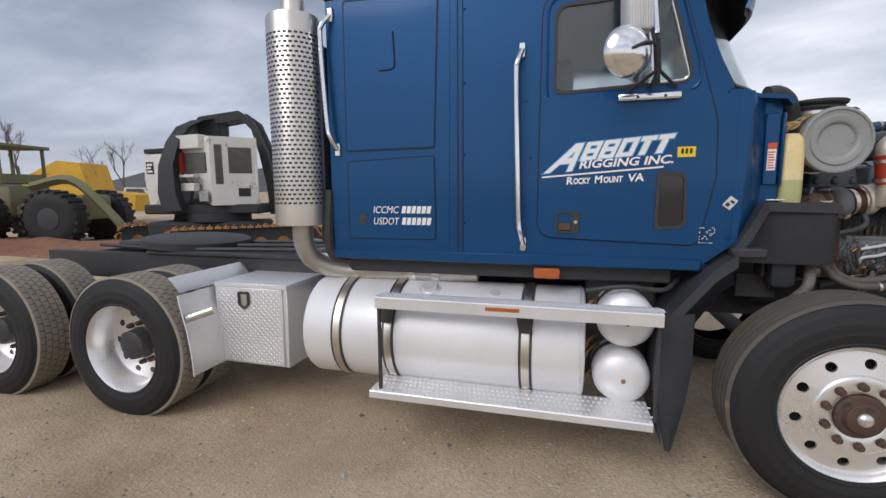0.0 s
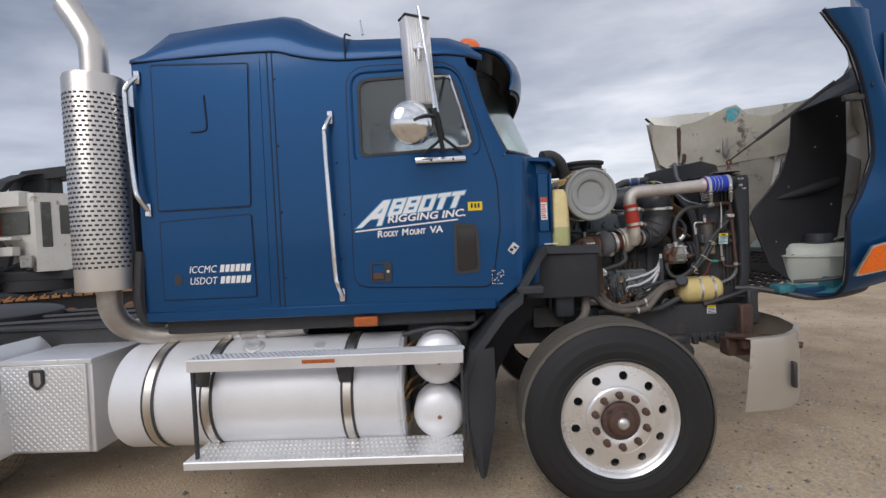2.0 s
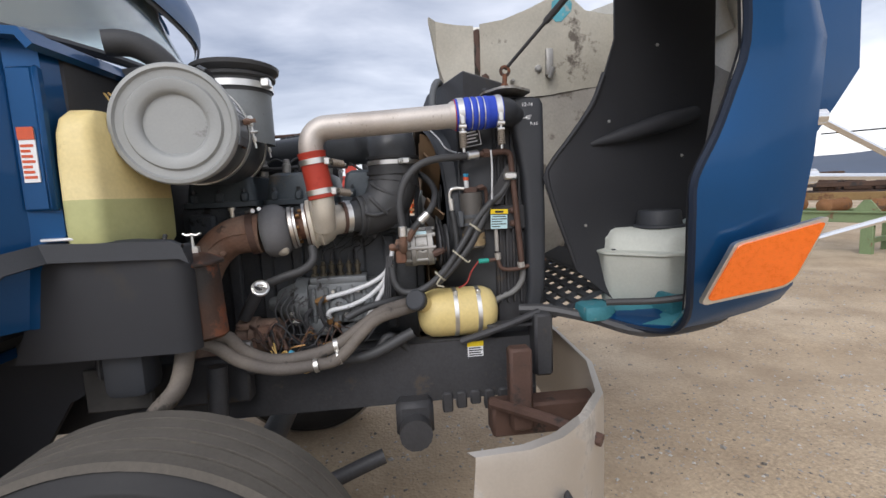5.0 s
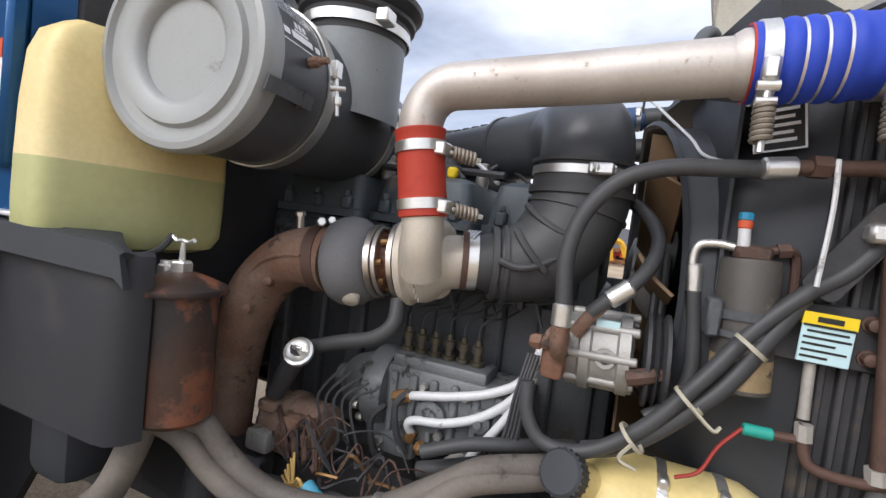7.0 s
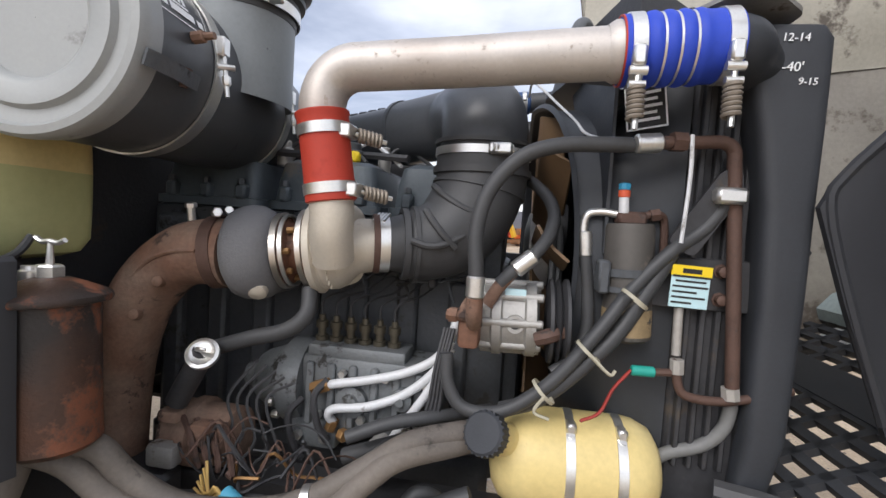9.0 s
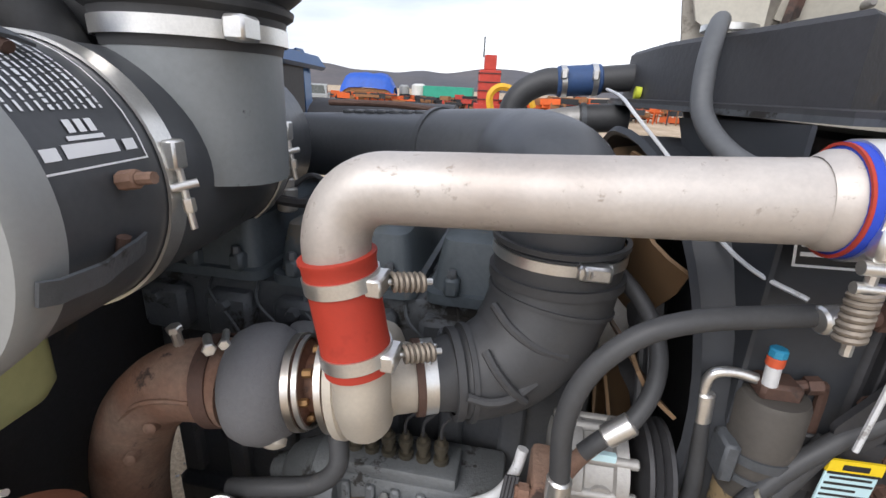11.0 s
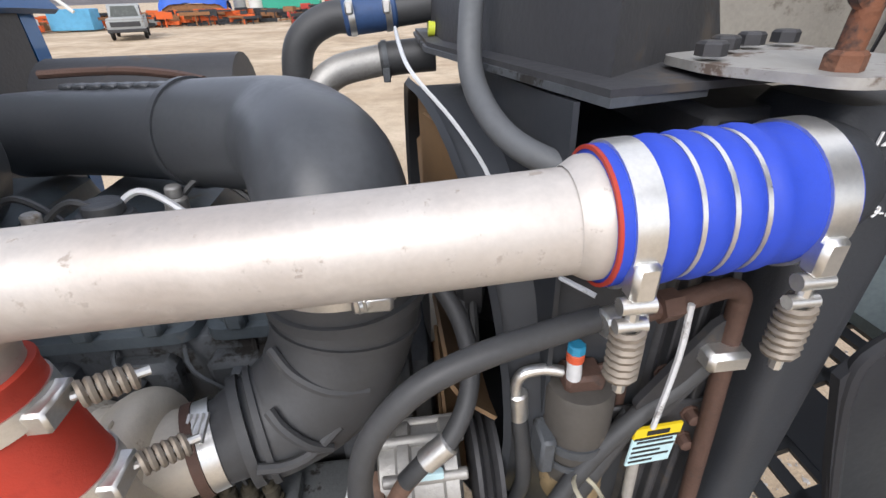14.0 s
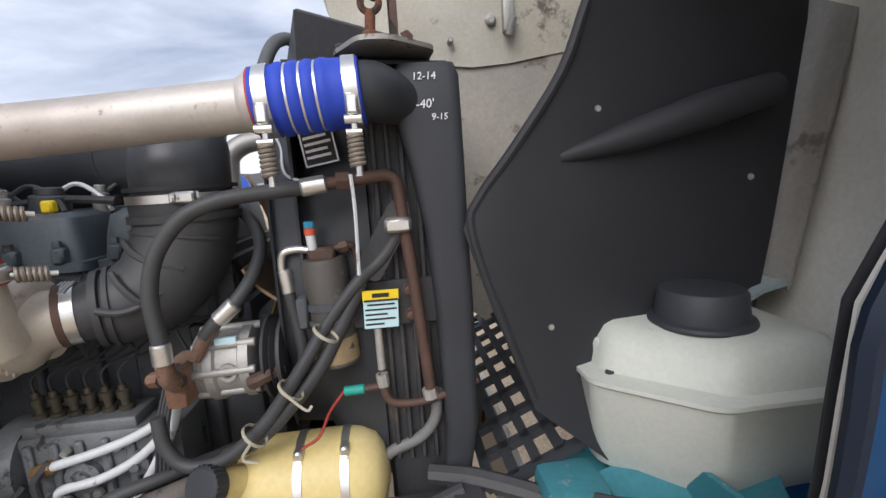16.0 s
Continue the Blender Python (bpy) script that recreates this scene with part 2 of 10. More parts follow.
GREY_CHIP = mat("grey_paint_chipped", (0.21, 0.225, 0.23), 0.45, 0.1, 0.1, 6, 120, stain=(0.03, 0.032, 0.036), stain_at=0.63, stain_scale=13, bump=0.08)
CANISTER = mat("black_painted_canister", (0.060, 0.064, 0.070), 0.36, 0.0, 0.2, 4, 90, bump=0.05, bscale=30, stain=(0.06, 0.06, 0.062), stain_at=0.64)
FAN = mat("tan_plastic_fan", (0.17, 0.105, 0.055), 0.6, 0, 0.15, 8, 120, stain=(0.15, 0.10, 0.06), stain_at=0.6)
WHITE = mat("white_lettering", (0.80, 0.81, 0.82), 0.4, var=0.04)
BLACK_INK = mat("black_print", (0.02, 0.02, 0.02), 0.5, var=0.05)
ORANGE = mat("orange_lens", (0.85, 0.16, 0.012), 0.25, 0, 0.12, 60, 300, coat=0.5)
AMBER = mat("amber_lamp", (0.42, 0.10, 0.02), 0.35, 0, 0.2, 30, 200, coat=0.3)
YELLOW = mat("yellow_sticker", (0.80, 0.58, 0.02), 0.45, var=0.06)
LTBLUE = mat("light_blue_sticker", (0.50, 0.70, 0.74), 0.45, var=0.06)
RED_LAB = mat("red_orange_sticker", (0.60, 0.10, 0.04), 0.45, var=0.1)
GLASS = mat("tinted_window_glass", (0.66, 0.72, 0.68), 0.03, trans=1.0, var=0.02, ior=1.75)
GLASS_WS = mat("green_windscreen_glass", (0.80, 0.95, 0.90), 0.03, trans=1.0, var=0.02, ior=2.0)
DARK_GLASS = mat("dark_glass", (0.02, 0.02, 0.022), 0.05, var=0.05, coat=0.5)
MIRROR = mat("mirror_glass", (0.86, 0.87, 0.88), 0.02, 1.0, 0.01)
CURTAIN = mat("olive_cab_lining", (0.42, 0.44, 0.39), 0.9, 0, 0.12, 3, 60)
WIRE_W = mat("white_wire_sleeve", (0.62, 0.63, 0.64), 0.5, 0.1, 0.1, 20, 200, stain=(0.3, 0.29, 0.28), stain_at=0.6, stain_scale=20)
WIRE_R = mat("red_wire", (0.30, 0.028, 0.02), 0.5)
WIRE_Y = mat("yellow_wire", (0.55, 0.36, 0.12), 0.5)
TEAL_PL = mat("green_connector", (0.02, 0.30, 0.24), 0.45)
BRASS = mat("dull_brass", (0.30, 0.17, 0.07), 0.5, 0.6, 0.2, 20, 200)

# ---- mesh helpers ----


def thing(name, loc, label, category, group="", kind=""):
    ob = new(name)
    ob.location = loc
    return tagged(ob, label, category, group, kind)


def finish(me, smooth=38):
    me.shade_smooth()
    me.set_sharp_from_angle(angle=radians(smooth))


PIECES = {"cable_tie", "hose_clamp", "tower_column", "bolt", "rivet", "screw", "bracket_bolt", "plate_bolt", "lid_catch", "bumper_bracket", "cowl_side", "cross_member", "axle", "power_steering_hose", "lower_hose", "sleeved_line",
          "loom_conduit", "fuel_line", "loose_wire", "fender_lip", "hood_rib", "number_bar", "refrigerant_line", "hand_hole", "conveyor_rail", "guide_beam", "track_roller", "bracket_hole",
          "roof_seam", "pillar", "hydraulic_hose", "rad_fin", "frame_horn", "exhaust_clamp", "trim_line", "block_rib", "wire_ring", "crimp", "pale_line", "air_fitting", "hood_strut", "elbow_rib", "head_lug", "frame_lug", "tube_rib", "moulded_rib", "cab_lining", "mirror_rib", "coolant_hose"}


def pieces(name, bm, material, parent, label, smooth):
    """Links every loose piece of a bmesh as an object of its own, and returns the first."""
    left, first = set(bm.verts), None
    while left:
        todo = [left.pop()]
        isle = set(todo)
        while todo:
            for e in todo.pop().link_edges:
                for v in e.verts:
                    if v not in isle:
                        isle.add(v)
                        left.discard(v)
                        todo.append(v)
        b2 = bmesh.new()
        key = {v: b2.verts.new(v.co) for v in isle}
        for f in {f for v in isle for f in v.link_faces}:
            b2.faces.new([key[v] for v in f.verts])
        PIECES.discard(name)
        ob = part(name, b2, material, parent, label, smooth)
        PIECES.add(name)
        first = first or ob
    bm.free()
    return first


PLACE = [None]


def part(name, bm, material, parent=None, label="", smooth=38):
    """Links a bmesh in world metres as one mesh object, under a thing or a part; PLACE turns a whole unit as it is fitted."""
    if name in PIECES:
        return pieces(name, bm, material, parent, label, smooth)
    if PLACE[0] is not None:
        bmesh.ops.transform(bm, matrix=PLACE[0], verts=bm.verts[:])
    bmesh.ops.recalc_face_normals(bm, faces=bm.faces[:])
    me = bpy.data.meshes.new(name)
    bm.to_mesh(me)
    bm.free()
    for m in material if isinstance(material, (list, tuple)) else (material,):
        me.materials.append(m)
    finish(me, smooth)
    ob = new(name, me)
    if parent is not None:
        ob.parent = parent
        base = parent
        while base.parent is not None:
            base = base.parent
        if parent.parent is None:
            ob.matrix_parent_inverse = Matrix.Translation(parent.location).inverted()
    if label:
        ob["label"] = label
    return ob


def add_box(bm, lo, hi, bev=0.004, seg=1, m=None):
    c = [(a + b) / 2 for a, b in zip(lo, hi)]
    s = [abs(b - a) for a, b in zip(lo, hi)]
    t = Matrix.Translation(c) @ Matrix.Diagonal((*s, 1))
    if m is not None:
        t = m @ t
    r = bmesh.ops.create_cube(bm, size=1.0, matrix=t)
    if bev:
        bmesh.ops.bevel(bm, geom=list({e for v in r["verts"] for e in v.link_edges}), offset=bev, segments=seg, affect="EDGES", profile=0.5)


def frame_of(d):
    d = Vector(d).normalized()
    a = Vector((0, 0, 1)) if abs(d.z) < 0.9 else Vector((1, 0, 0))
    u = d.cross(a).normalized()
    return d, u, d.cross(u).normalized()


def add_rings(bm, rings, closed_ring=True, cap=True):
    rows = [[bm.verts.new(p) for p in r] for r in rings]
    n = len(rows[0])
    for a, b in zip(rows, rows[1:]):
        for i in range(n if closed_ring else n - 1):
            j = (i + 1) % n
            bm.faces.new((a[i], a[j], b[j], b[i]))
    if cap and closed_ring:
        bm.faces.new(rows[0][::-1])
        bm.faces.new(rows[-1])


def add_lathe(bm, o, d, prof, seg=24, cap=True, span=None):
    """Turns a profile of (distance along d, radius) round the axis through o."""
    d, u, v = frame_of(d)
    o = Vector(o)
    rings = []
    for h, r in prof:
        rings.append([o + d * h + (u * math.cos(2 * math.pi * i / seg) + v * math.sin(2 * math.pi * i / seg)) * max(r, 1e-4) for i in range(seg)])
    add_rings(bm, rings, True, cap)


def add_cyl(bm, a, b, r, r2=None, seg=20, bev=0.0):
    a, b = Vector(a), Vector(b)
    h = (b - a).length
    r2 = r if r2 is None else r2
    if bev:
        prof = [(0, r - bev), (bev, r), (h - bev, r2), (h, r2 - bev)]
    else:
        prof = [(0, r), (h, r2)]
    add_lathe(bm, a, b - a, prof, seg)


def spline(pts, sub=6):
    pts = [Vector(p) for p in pts]
    if len(pts) < 3:
        return pts
    out = []
    p = [pts[0] * 2 - pts[1]] + pts + [pts[-1] * 2 - pts[-2]]
    for i in range(1, len(p) - 2):
        a, b, c, d = p[i - 1:i + 3]
        for k in range(sub):
            t = k / sub
            out.append(0.5 * (2 * b + (c - a) * t + (2 * a - 5 * b + 4 * c - d) * t * t + (3 * b - a - 3 * c + d) * t ** 3))
    out.append(pts[-1])
    return out


def add_tube(bm, pts, r, seg=10, sub=6, radii=None, cap=True):
    """A round tube along a smooth line through pts; radii: one radius a point in place of r."""
    path = spline(pts, sub)
    n = len(path)
    if radii:
        k = (len(radii) - 1) / (n - 1)
        rad = [radii[min(int(i * k), len(radii) - 2)] * (1 - (i * k - min(int(i * k), len(radii) - 2))) + radii[min(int(i * k), len(radii) - 2) + 1] * (i * k - min(int(i * k), len(radii) - 2)) for i in range(n)]
    else:
        rad = [r] * n
    d0 = (path[1] - path[0]).normalized()
    _, u, _ = frame_of(d0)
    rings = []
    for i, p in enumerate(path):
        d = (path[min(i + 1, n - 1)] - path[max(i - 1, 0)]).normalized()
        u = (u - d * u.dot(d)).normalized()
        v = d.cross(u)
        rings.append([p + (u * math.cos(2 * math.pi * j / seg) + v * math.sin(2 * math.pi * j / seg)) * rad[i] for j in range(seg)])
    add_rings(bm, rings, True, cap)


def rounded(poly, r, n=4):
    """A polygon with rounded corners; r: one radius, or one a corner."""
    out = []
    k = len(poly)
    for i in range(k):
        p, a, b = Vector(poly[i]), Vector(poly[i - 1]), Vector(poly[(i + 1) % k])
        ri = r[i] if isinstance(r, (list, tuple)) else r
        da, db = (a - p), (b - p)
        la, lb = da.length, db.length
        ri = min(ri, la * 0.49, lb * 0.49)
        if ri < 1e-5:
            out.append(tuple(p))
            continue
        s, e = p + da / la * ri, p + db / lb * ri
        for j in range(n + 1):
            t = j / n
            out.append(tuple(s * (1 - t) ** 2 + p * 2 * t * (1 - t) + e * t * t))
    return out


def add_plate(bm, outer, holes, at, thick):
    """A flat plate with holes: 2D loops laid into space by at(a, b), with thickness along the vector thick."""
    b2 = bmesh.new()
    for loop in (outer, *holes):
        vs = [b2.verts.new(at(*p)) for p in loop]
        for i in range(len(vs)):
            b2.edges.new((vs[i - 1], vs[i]))
    bmesh.ops.triangle_fill(b2, use_beauty=True, use_dissolve=False, edges=b2.edges[:])
    if thick is not None:
        r = bmesh.ops.extrude_face_region(b2, geom=b2.faces[:])
        bmesh.ops.translate(b2, verts=[v for v in r["geom"] if isinstance(v, bmesh.types.BMVert)], vec=thick)
    bmesh.ops.recalc_face_normals(b2, faces=b2.faces[:])
    me = bpy.data.meshes.new("t")
    b2.to_mesh(me)
    b2.free()
    bm.from_mesh(me)
    bpy.data.meshes.remove(me)


def add_sheet(bm, rows, thick=0.0):
    """A sheet over rows of points; thick gives it a back along its normals."""
    b2 = bmesh.new()
    add_rings(b2, rows, False, False)
    if thick:
        bmesh.ops.recalc_face_normals(b2, faces=b2.faces[:])
        bmesh.ops.solidify(b2, geom=b2.faces[:], thickness=thick)
    me = bpy.data.meshes.new("t")
    b2.to_mesh(me)
    b2.free()
    bm.from_mesh(me)
    bpy.data.meshes.remove(me)


def xz(y):
    return lambda a, b: (a, y, b)


def words(name, body, size, m, material, parent, label="", depth=0.002, shear=0.0, width=None, bold=0.0):
    """Writing as a mesh, laid by the pose m."""
    cu = bpy.data.curves.new("t", "FONT")
    cu.body, cu.size, cu.extrude, cu.shear, cu.resolution_u = body, size, depth, shear, 3
    cu.offset = bold
    tmp = bpy.data.objects.new("t", cu)
    scene.collection.objects.link(tmp)
    dg = bpy.context.evaluated_depsgraph_get()
    me = bpy.data.meshes.new_from_object(tmp.evaluated_get(dg))
    bpy.data.objects.remove(tmp)
    if width:
        xs = [v.co.x for v in me.vertices]
        k = width / (max(xs) - min(xs))
        me.transform(Matrix.Diagonal((k, 1, 1, 1)))
    me.transform(m)
    bm = bmesh.new()
    bm.from_mesh(me)
    bpy.data.meshes.remove(me)
    return part(name, bm, material, parent, label)


def ring_band(bm, o, d, r, w, t=0.003, seg=28):
    """A flat strap round an axis."""
    add_lathe(bm, o, d, [(-w / 2, r), (-w / 2, r + t), (w / 2, r + t), (w / 2, r)], seg, cap=False)


def bolt(bm, p, d, r=0.012, h=0.012):
    add_lathe(bm, p, d, [(0, r), (h * 0.8, r), (h, r * 0.8)], 6)

# ---- the truck ----
truck = thing("semi_truck", (-1.5, 0, 0), "blue sleeper-cab semi truck with its hood tipped forward on gravel", "truck")
YS = -0.935          # side of the cab
CAB_OUT = [(-2.77, 1.115), (-0.62, 1.15), (-0.47, 1.27), (-0.44, 2.02), (-0.555, 2.03), (-0.635, 2.19), (-0.725, 2.52), (-0.76, 2.62), (-0.80, 2.645), (-1.48, 2.645), (-1.70, 2.67), (-2.0, 2.725), (-2.25, 2.72), (-2.77, 2.70)]
WIN = rounded([(-1.405, 2.05), (-0.725, 2.075), (-0.725, 2.16), (-0.835, 2.53), (-1.405, 2.515)], [0.05, 0.05, 0.03, 0.09, 0.07])
VENT = rounded([(-0.868, 1.325), (-0.714, 1.34), (-0.722, 1.625), (-0.866, 1.64)], 0.035)
bm = bmesh.new()
WIN_BODY = rounded([(-1.43, 2.02), (-0.70, 2.045), (-0.70, 2.16), (-0.815, 2.555), (-1.43, 2.545)], [0.06, 0.06, 0.03, 0.1, 0.08])
VENT_BODY = rounded([(-0.888, 1.305), (-0.694, 1.32), (-0.702, 1.645), (-0.886, 1.66)], 0.04)
add_plate(bm, CAB_OUT, [WIN_BODY, VENT_BODY], xz(YS), (0, 0.03, 0))
add_plate(bm, CAB_OUT, [WIN_BODY], xz(-YS), (0, -0.03, 0))
# rear wall, floor
add_plate(bm, [(-0.905, 1.115), (0.905, 1.115), (0.905, 2.70), (-0.905, 2.70)], [], lambda a, b: (-2.77, a, b), (0.03, 0, 0))
add_box(bm, (-2.74, -0.90, 1.115), (-0.55, 0.90, 1.145), 0)
cab = part("cab", bm, BLUE, truck)
# roof
SEAM = [(-2.775, 2.70, 2.715), (-2.70, 2.702, 2.86), (-2.58, 2.705, 2.985), (-2.25, 2.718, 3.025), (-1.90, 2.72, 3.055), (-1.80, 2.695, 3.035), (-1.66, 2.665, 2.955), (-1.52, 2.648, 2.885),
        (-1.42, 2.646, 2.862), (-1.0, 2.646, 2.850), (-0.85, 2.645, 2.83), (-0.72, 2.62, 2.775), (-0.655, 2.595, 2.71)]
bm = bmesh.new()
rows = []
for x, zs, zt in SEAM:
    h = zt - zs
    half = [(0.937, zs - 0.012), (0.940, zs + 0.008), (0.915, zs + 0.30 * h), (0.84, zs + 0.68 * h), (0.72, zs + 0.90 * h), (0.55, zs + 0.98 * h), (0.28, zs + h), (0, zs + h + 0.008)]
    rows.append([(x, -a, b) for a, b in half] + [(x, a, b) for a, b in half[-2::-1]])
add_sheet(bm, rows, 0.015)
part("roof", bm, BLUE, truck)
bm = bmesh.new()
add_tube(bm, [(x, -0.9405, zs - 0.010) for x, zs, zt in SEAM], 0.0045, 6, 3)
add_tube(bm, [(-1.465, -0.942, 2.64), (-1.467, -0.936, 2.70), (-1.47, -0.90, 2.80), (-1.47, -0.75, 2.862)], 0.006, 6, 4)
part("roof_seam", bm, BLUE_DK, truck)
# grey rub strip and rubber seal along the lower edge
bm = bmesh.new()
add_box(bm, (-2.77, -0.945, 1.112), (-0.63, -0.93, 1.175), 0.006)
part("sill", bm, BLUE, truck)
# door
bm = bmesh.new()
DOOR = rounded([(-1.475, 1.28), (-0.655, 1.25), (-0.592, 1.60), (-0.60, 1.88), (-0.805, 2.59), (-1.465, 2.585)], [0.09, 0.05, 0.02, 0.05, 0.14, 0.13])
add_plate(bm, DOOR, [WIN, VENT], xz(YS - 0.012), (0, 0.011, 0))
door = part("door", bm, BLUE, truck)
bm = bmesh.new()
big = rounded([(-1.482, 1.272), (-0.648, 1.242), (-0.584, 1.60), (-0.592, 1.885), (-0.80, 2.60), (-1.473, 2.594)], [0.095, 0.055, 0.02, 0.05, 0.145, 0.135])
add_plate(bm, big, [rounded([(-1.47, 1.285), (-0.66, 1.255), (-0.598, 1.60), (-0.606, 1.88), (-0.81, 2.58), (-1.46, 2.578)], [0.085, 0.05, 0.02, 0.05, 0.135, 0.125])], xz(YS - 0.0035), (0, 0.0055, 0))
part("door_seal", bm, BLUE_DK, door)
bm = bmesh.new()
for off in (0.028,):
    lo = rounded([(-1.44, 2.02), (-0.69, 2.04), (-0.69, 2.165), (-0.81, 2.565), (-1.44, 2.552)], [0.07, 0.06, 0.03, 0.11, 0.09], 5)
    add_tube(bm, [(a, YS - 0.012, b) for a, b in lo[7:] + lo[:3]], 0.009, 6, 1)
part("pressed_edge", bm, BLUE, door)
bm = bmesh.new()
win_in = rounded([(-1.387, 2.068), (-0.743, 2.092), (-0.743, 2.16), (-0.848, 2.512), (-1.387, 2.497)], [0.045, 0.04, 0.03, 0.08, 0.06])
add_plate(bm, WIN, [win_in], xz(YS - 0.016), (0, 0.014, 0))
part("window_seal", bm, BLACK, door)
bm = bmesh.new()
add_plate(bm, rounded([(-1.40, 2.055), (-0.73, 2.08), (-0.73, 2.16), (-0.84, 2.525), (-1.40, 2.51)], 0.04), [], xz(YS - 0.006), (0, 0.004, 0))
wp = part("window_pane", bm, GLASS, door, "tinted glass pane")
wp.visible_shadow = False
bm = bmesh.new()
add_tube(bm, [(-1.02, YS - 0.014, 2.51), (-0.865, YS - 0.014, 2.50), (-0.845, YS - 0.014, 2.48), (-0.757, YS - 0.014, 2.16), (-0.752, YS - 0.014, 2.10), (-0.80, YS - 0.014, 2.087), (-0.93, YS - 0.014, 2.083)], 0.0065, 6, 4)
add_tube(bm, [(-0.955, YS - 0.014, 2.51), (-0.90, YS - 0.014, 2.085)], 0.008, 6)
part("quarter_light_trim", bm, CHROME, door, "bright metal quarter-light trim")
bm = bmesh.new()
vent_in = rounded([(-0.852, 1.342), (-0.73, 1.355), (-0.737, 1.61), (-0.851, 1.624)], 0.03)
add_plate(bm, VENT, [vent_in], xz(YS - 0.018), (0, 0.016, 0))
part("lower_window_seal", bm, BLACK, door)
bm = bmesh.new()
add_plate(bm, rounded([(-0.864, 1.33), (-0.718, 1.343), (-0.725, 1.622), (-0.863, 1.636)], 0.03), [], xz(YS - 0.007), (0, 0.005, 0))
part("lower_window", bm, DARK_GLASS, door, "small dark lower door window")
bm = bmesh.new()
add_plate(bm, rounded([(-1.375, 1.303), (-1.248, 1.303), (-1.248, 1.422), (-1.375, 1.422)], 0.015), [rounded([(-1.365, 1.313), (-1.29, 1.313), (-1.29, 1.412), (-1.365, 1.412)], 0.01)], xz(YS - 0.02), (0, 0.010, 0))
add_lathe(bm, (-1.268, YS - 0.02, 1.365), (0, -1, 0), [(0, 0.011), (0.004, 0.011), (0.005, 0.006)], 14)
handle = part("door_handle", bm, BLACK, door)
bm = bmesh.new()
add_box(bm, (-1.362, YS - 0.021, 1.318), (-1.293, YS - 0.014, 1.36), 0.004)
part("handle_paddle", bm, RUST_TUBE, handle, "worn metal handle paddle")
bm = bmesh.new()
add_lathe(bm, (-1.268, YS - 0.0255, 1.365), (0, -1, 0), [(0, 0.010), (0.002, 0.009), (0.0025, 0.002)], 14)
part("lock", bm, GALV, handle, "bright round lock")
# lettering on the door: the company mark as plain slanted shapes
bm = bmesh.new()
tl, tr = (-1.44, 1.625), (-0.79, 1.79)


def on_door(u, v):
    """u 0..1 along the lettering, v in metres above its base line, leaning with it."""
    return (-1.446 + 0.60 * u + 0.38 * v, YS - 0.0155, 1.632 + 0.045 * u + v * (0.87 + 0.0 * u))


def slab(bm, u0, u1, v0, v1, holes=(), g=0.0):
    gu = g / 0.6
    grown = lambda h, s: [(h[0] + s * gu, h[1] + s * g), (h[2] - s * gu, h[1] + s * g), (h[2] - s * gu, h[3] - s * g), (h[0] + s * gu, h[3] - s * g)]
    add_plate(bm, grown((u0, v0, u1, v1), -1), [grown(h, 1) for h in holes], lambda a, b: tuple(Vector(on_door(a, b)) + Vector((0, 0.0012 if g else 0, 0))), (0, 0.0025, 0))


def company_mark(g):
    bm = bmesh.new()
    gu = g / 0.6
    add_plate(bm, [(0.0 - 2 * gu, 0.0 - g), (0.05 + gu, 0.0 - g), (0.115, 0.05 - g), (0.20 - gu, 0.05 - g), (0.205 - gu, 0.0 - g), (0.25 + gu, 0.0 - g), (0.245 + gu, 0.172 + g), (0.175 - gu, 0.172 + g)],
              [] if g else [[(0.155, 0.085), (0.198, 0.085), (0.199, 0.128)]], lambda a, b: tuple(Vector(on_door(a, b)) + Vector((0, 0.0012 if g else 0, 0))), (0, 0.0025, 0))
    v0, v1 = 0.062, 0.172
    for u0, wd, kind in ((0.275, 0.135, 2), (0.425, 0.135, 2), (0.575, 0.14, 1), (0.73, 0.125, 0), (0.868, 0.125, 0)):
        if kind == 2:
            slab(bm, u0, u0 + wd, v0, v1, [(u0 + 0.042, v0 + 0.022, u0 + wd - 0.036, v0 + 0.043), (u0 + 0.042, v0 + 0.067, u0 + wd - 0.036, v1 - 0.022)], g)
        elif kind == 1:
            slab(bm, u0, u0 + wd, v0, v1, [(u0 + 0.042, v0 + 0.024, u0 + wd - 0.042, v1 - 0.024)], g)
        else:
            slab(bm, u0, u0 + wd, 0.145, v1, (), g)
            slab(bm, u0 + wd / 2 - 0.026, u0 + wd / 2 + 0.026, v0, 0.145 - 0.001 - 2 * g, (), g)
    if not g:
        slab(bm, 0.0, 1.03, -0.029, -0.019)
    return bm


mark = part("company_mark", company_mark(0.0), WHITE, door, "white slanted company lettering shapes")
part("mark_outline", company_mark(0.006), mat("sky_blue_outline", (0.10, 0.36, 0.62), 0.4, var=0.05), mark, "sky-blue outline of the lettering shapes")
LET = Matrix.Rotation(radians(90), 4, "X")


def door_words(name, s, x, z, size, width, rise, material=WHITE, sh=0.0):
    m = Matrix.Translation((x, YS - 0.0165, z)) @ Matrix.Rotation(math.atan(rise), 4, "Y").inverted() @ LET
    return words(name, s, size, m, material, door, "", 0.001, sh, width, 0.0016)


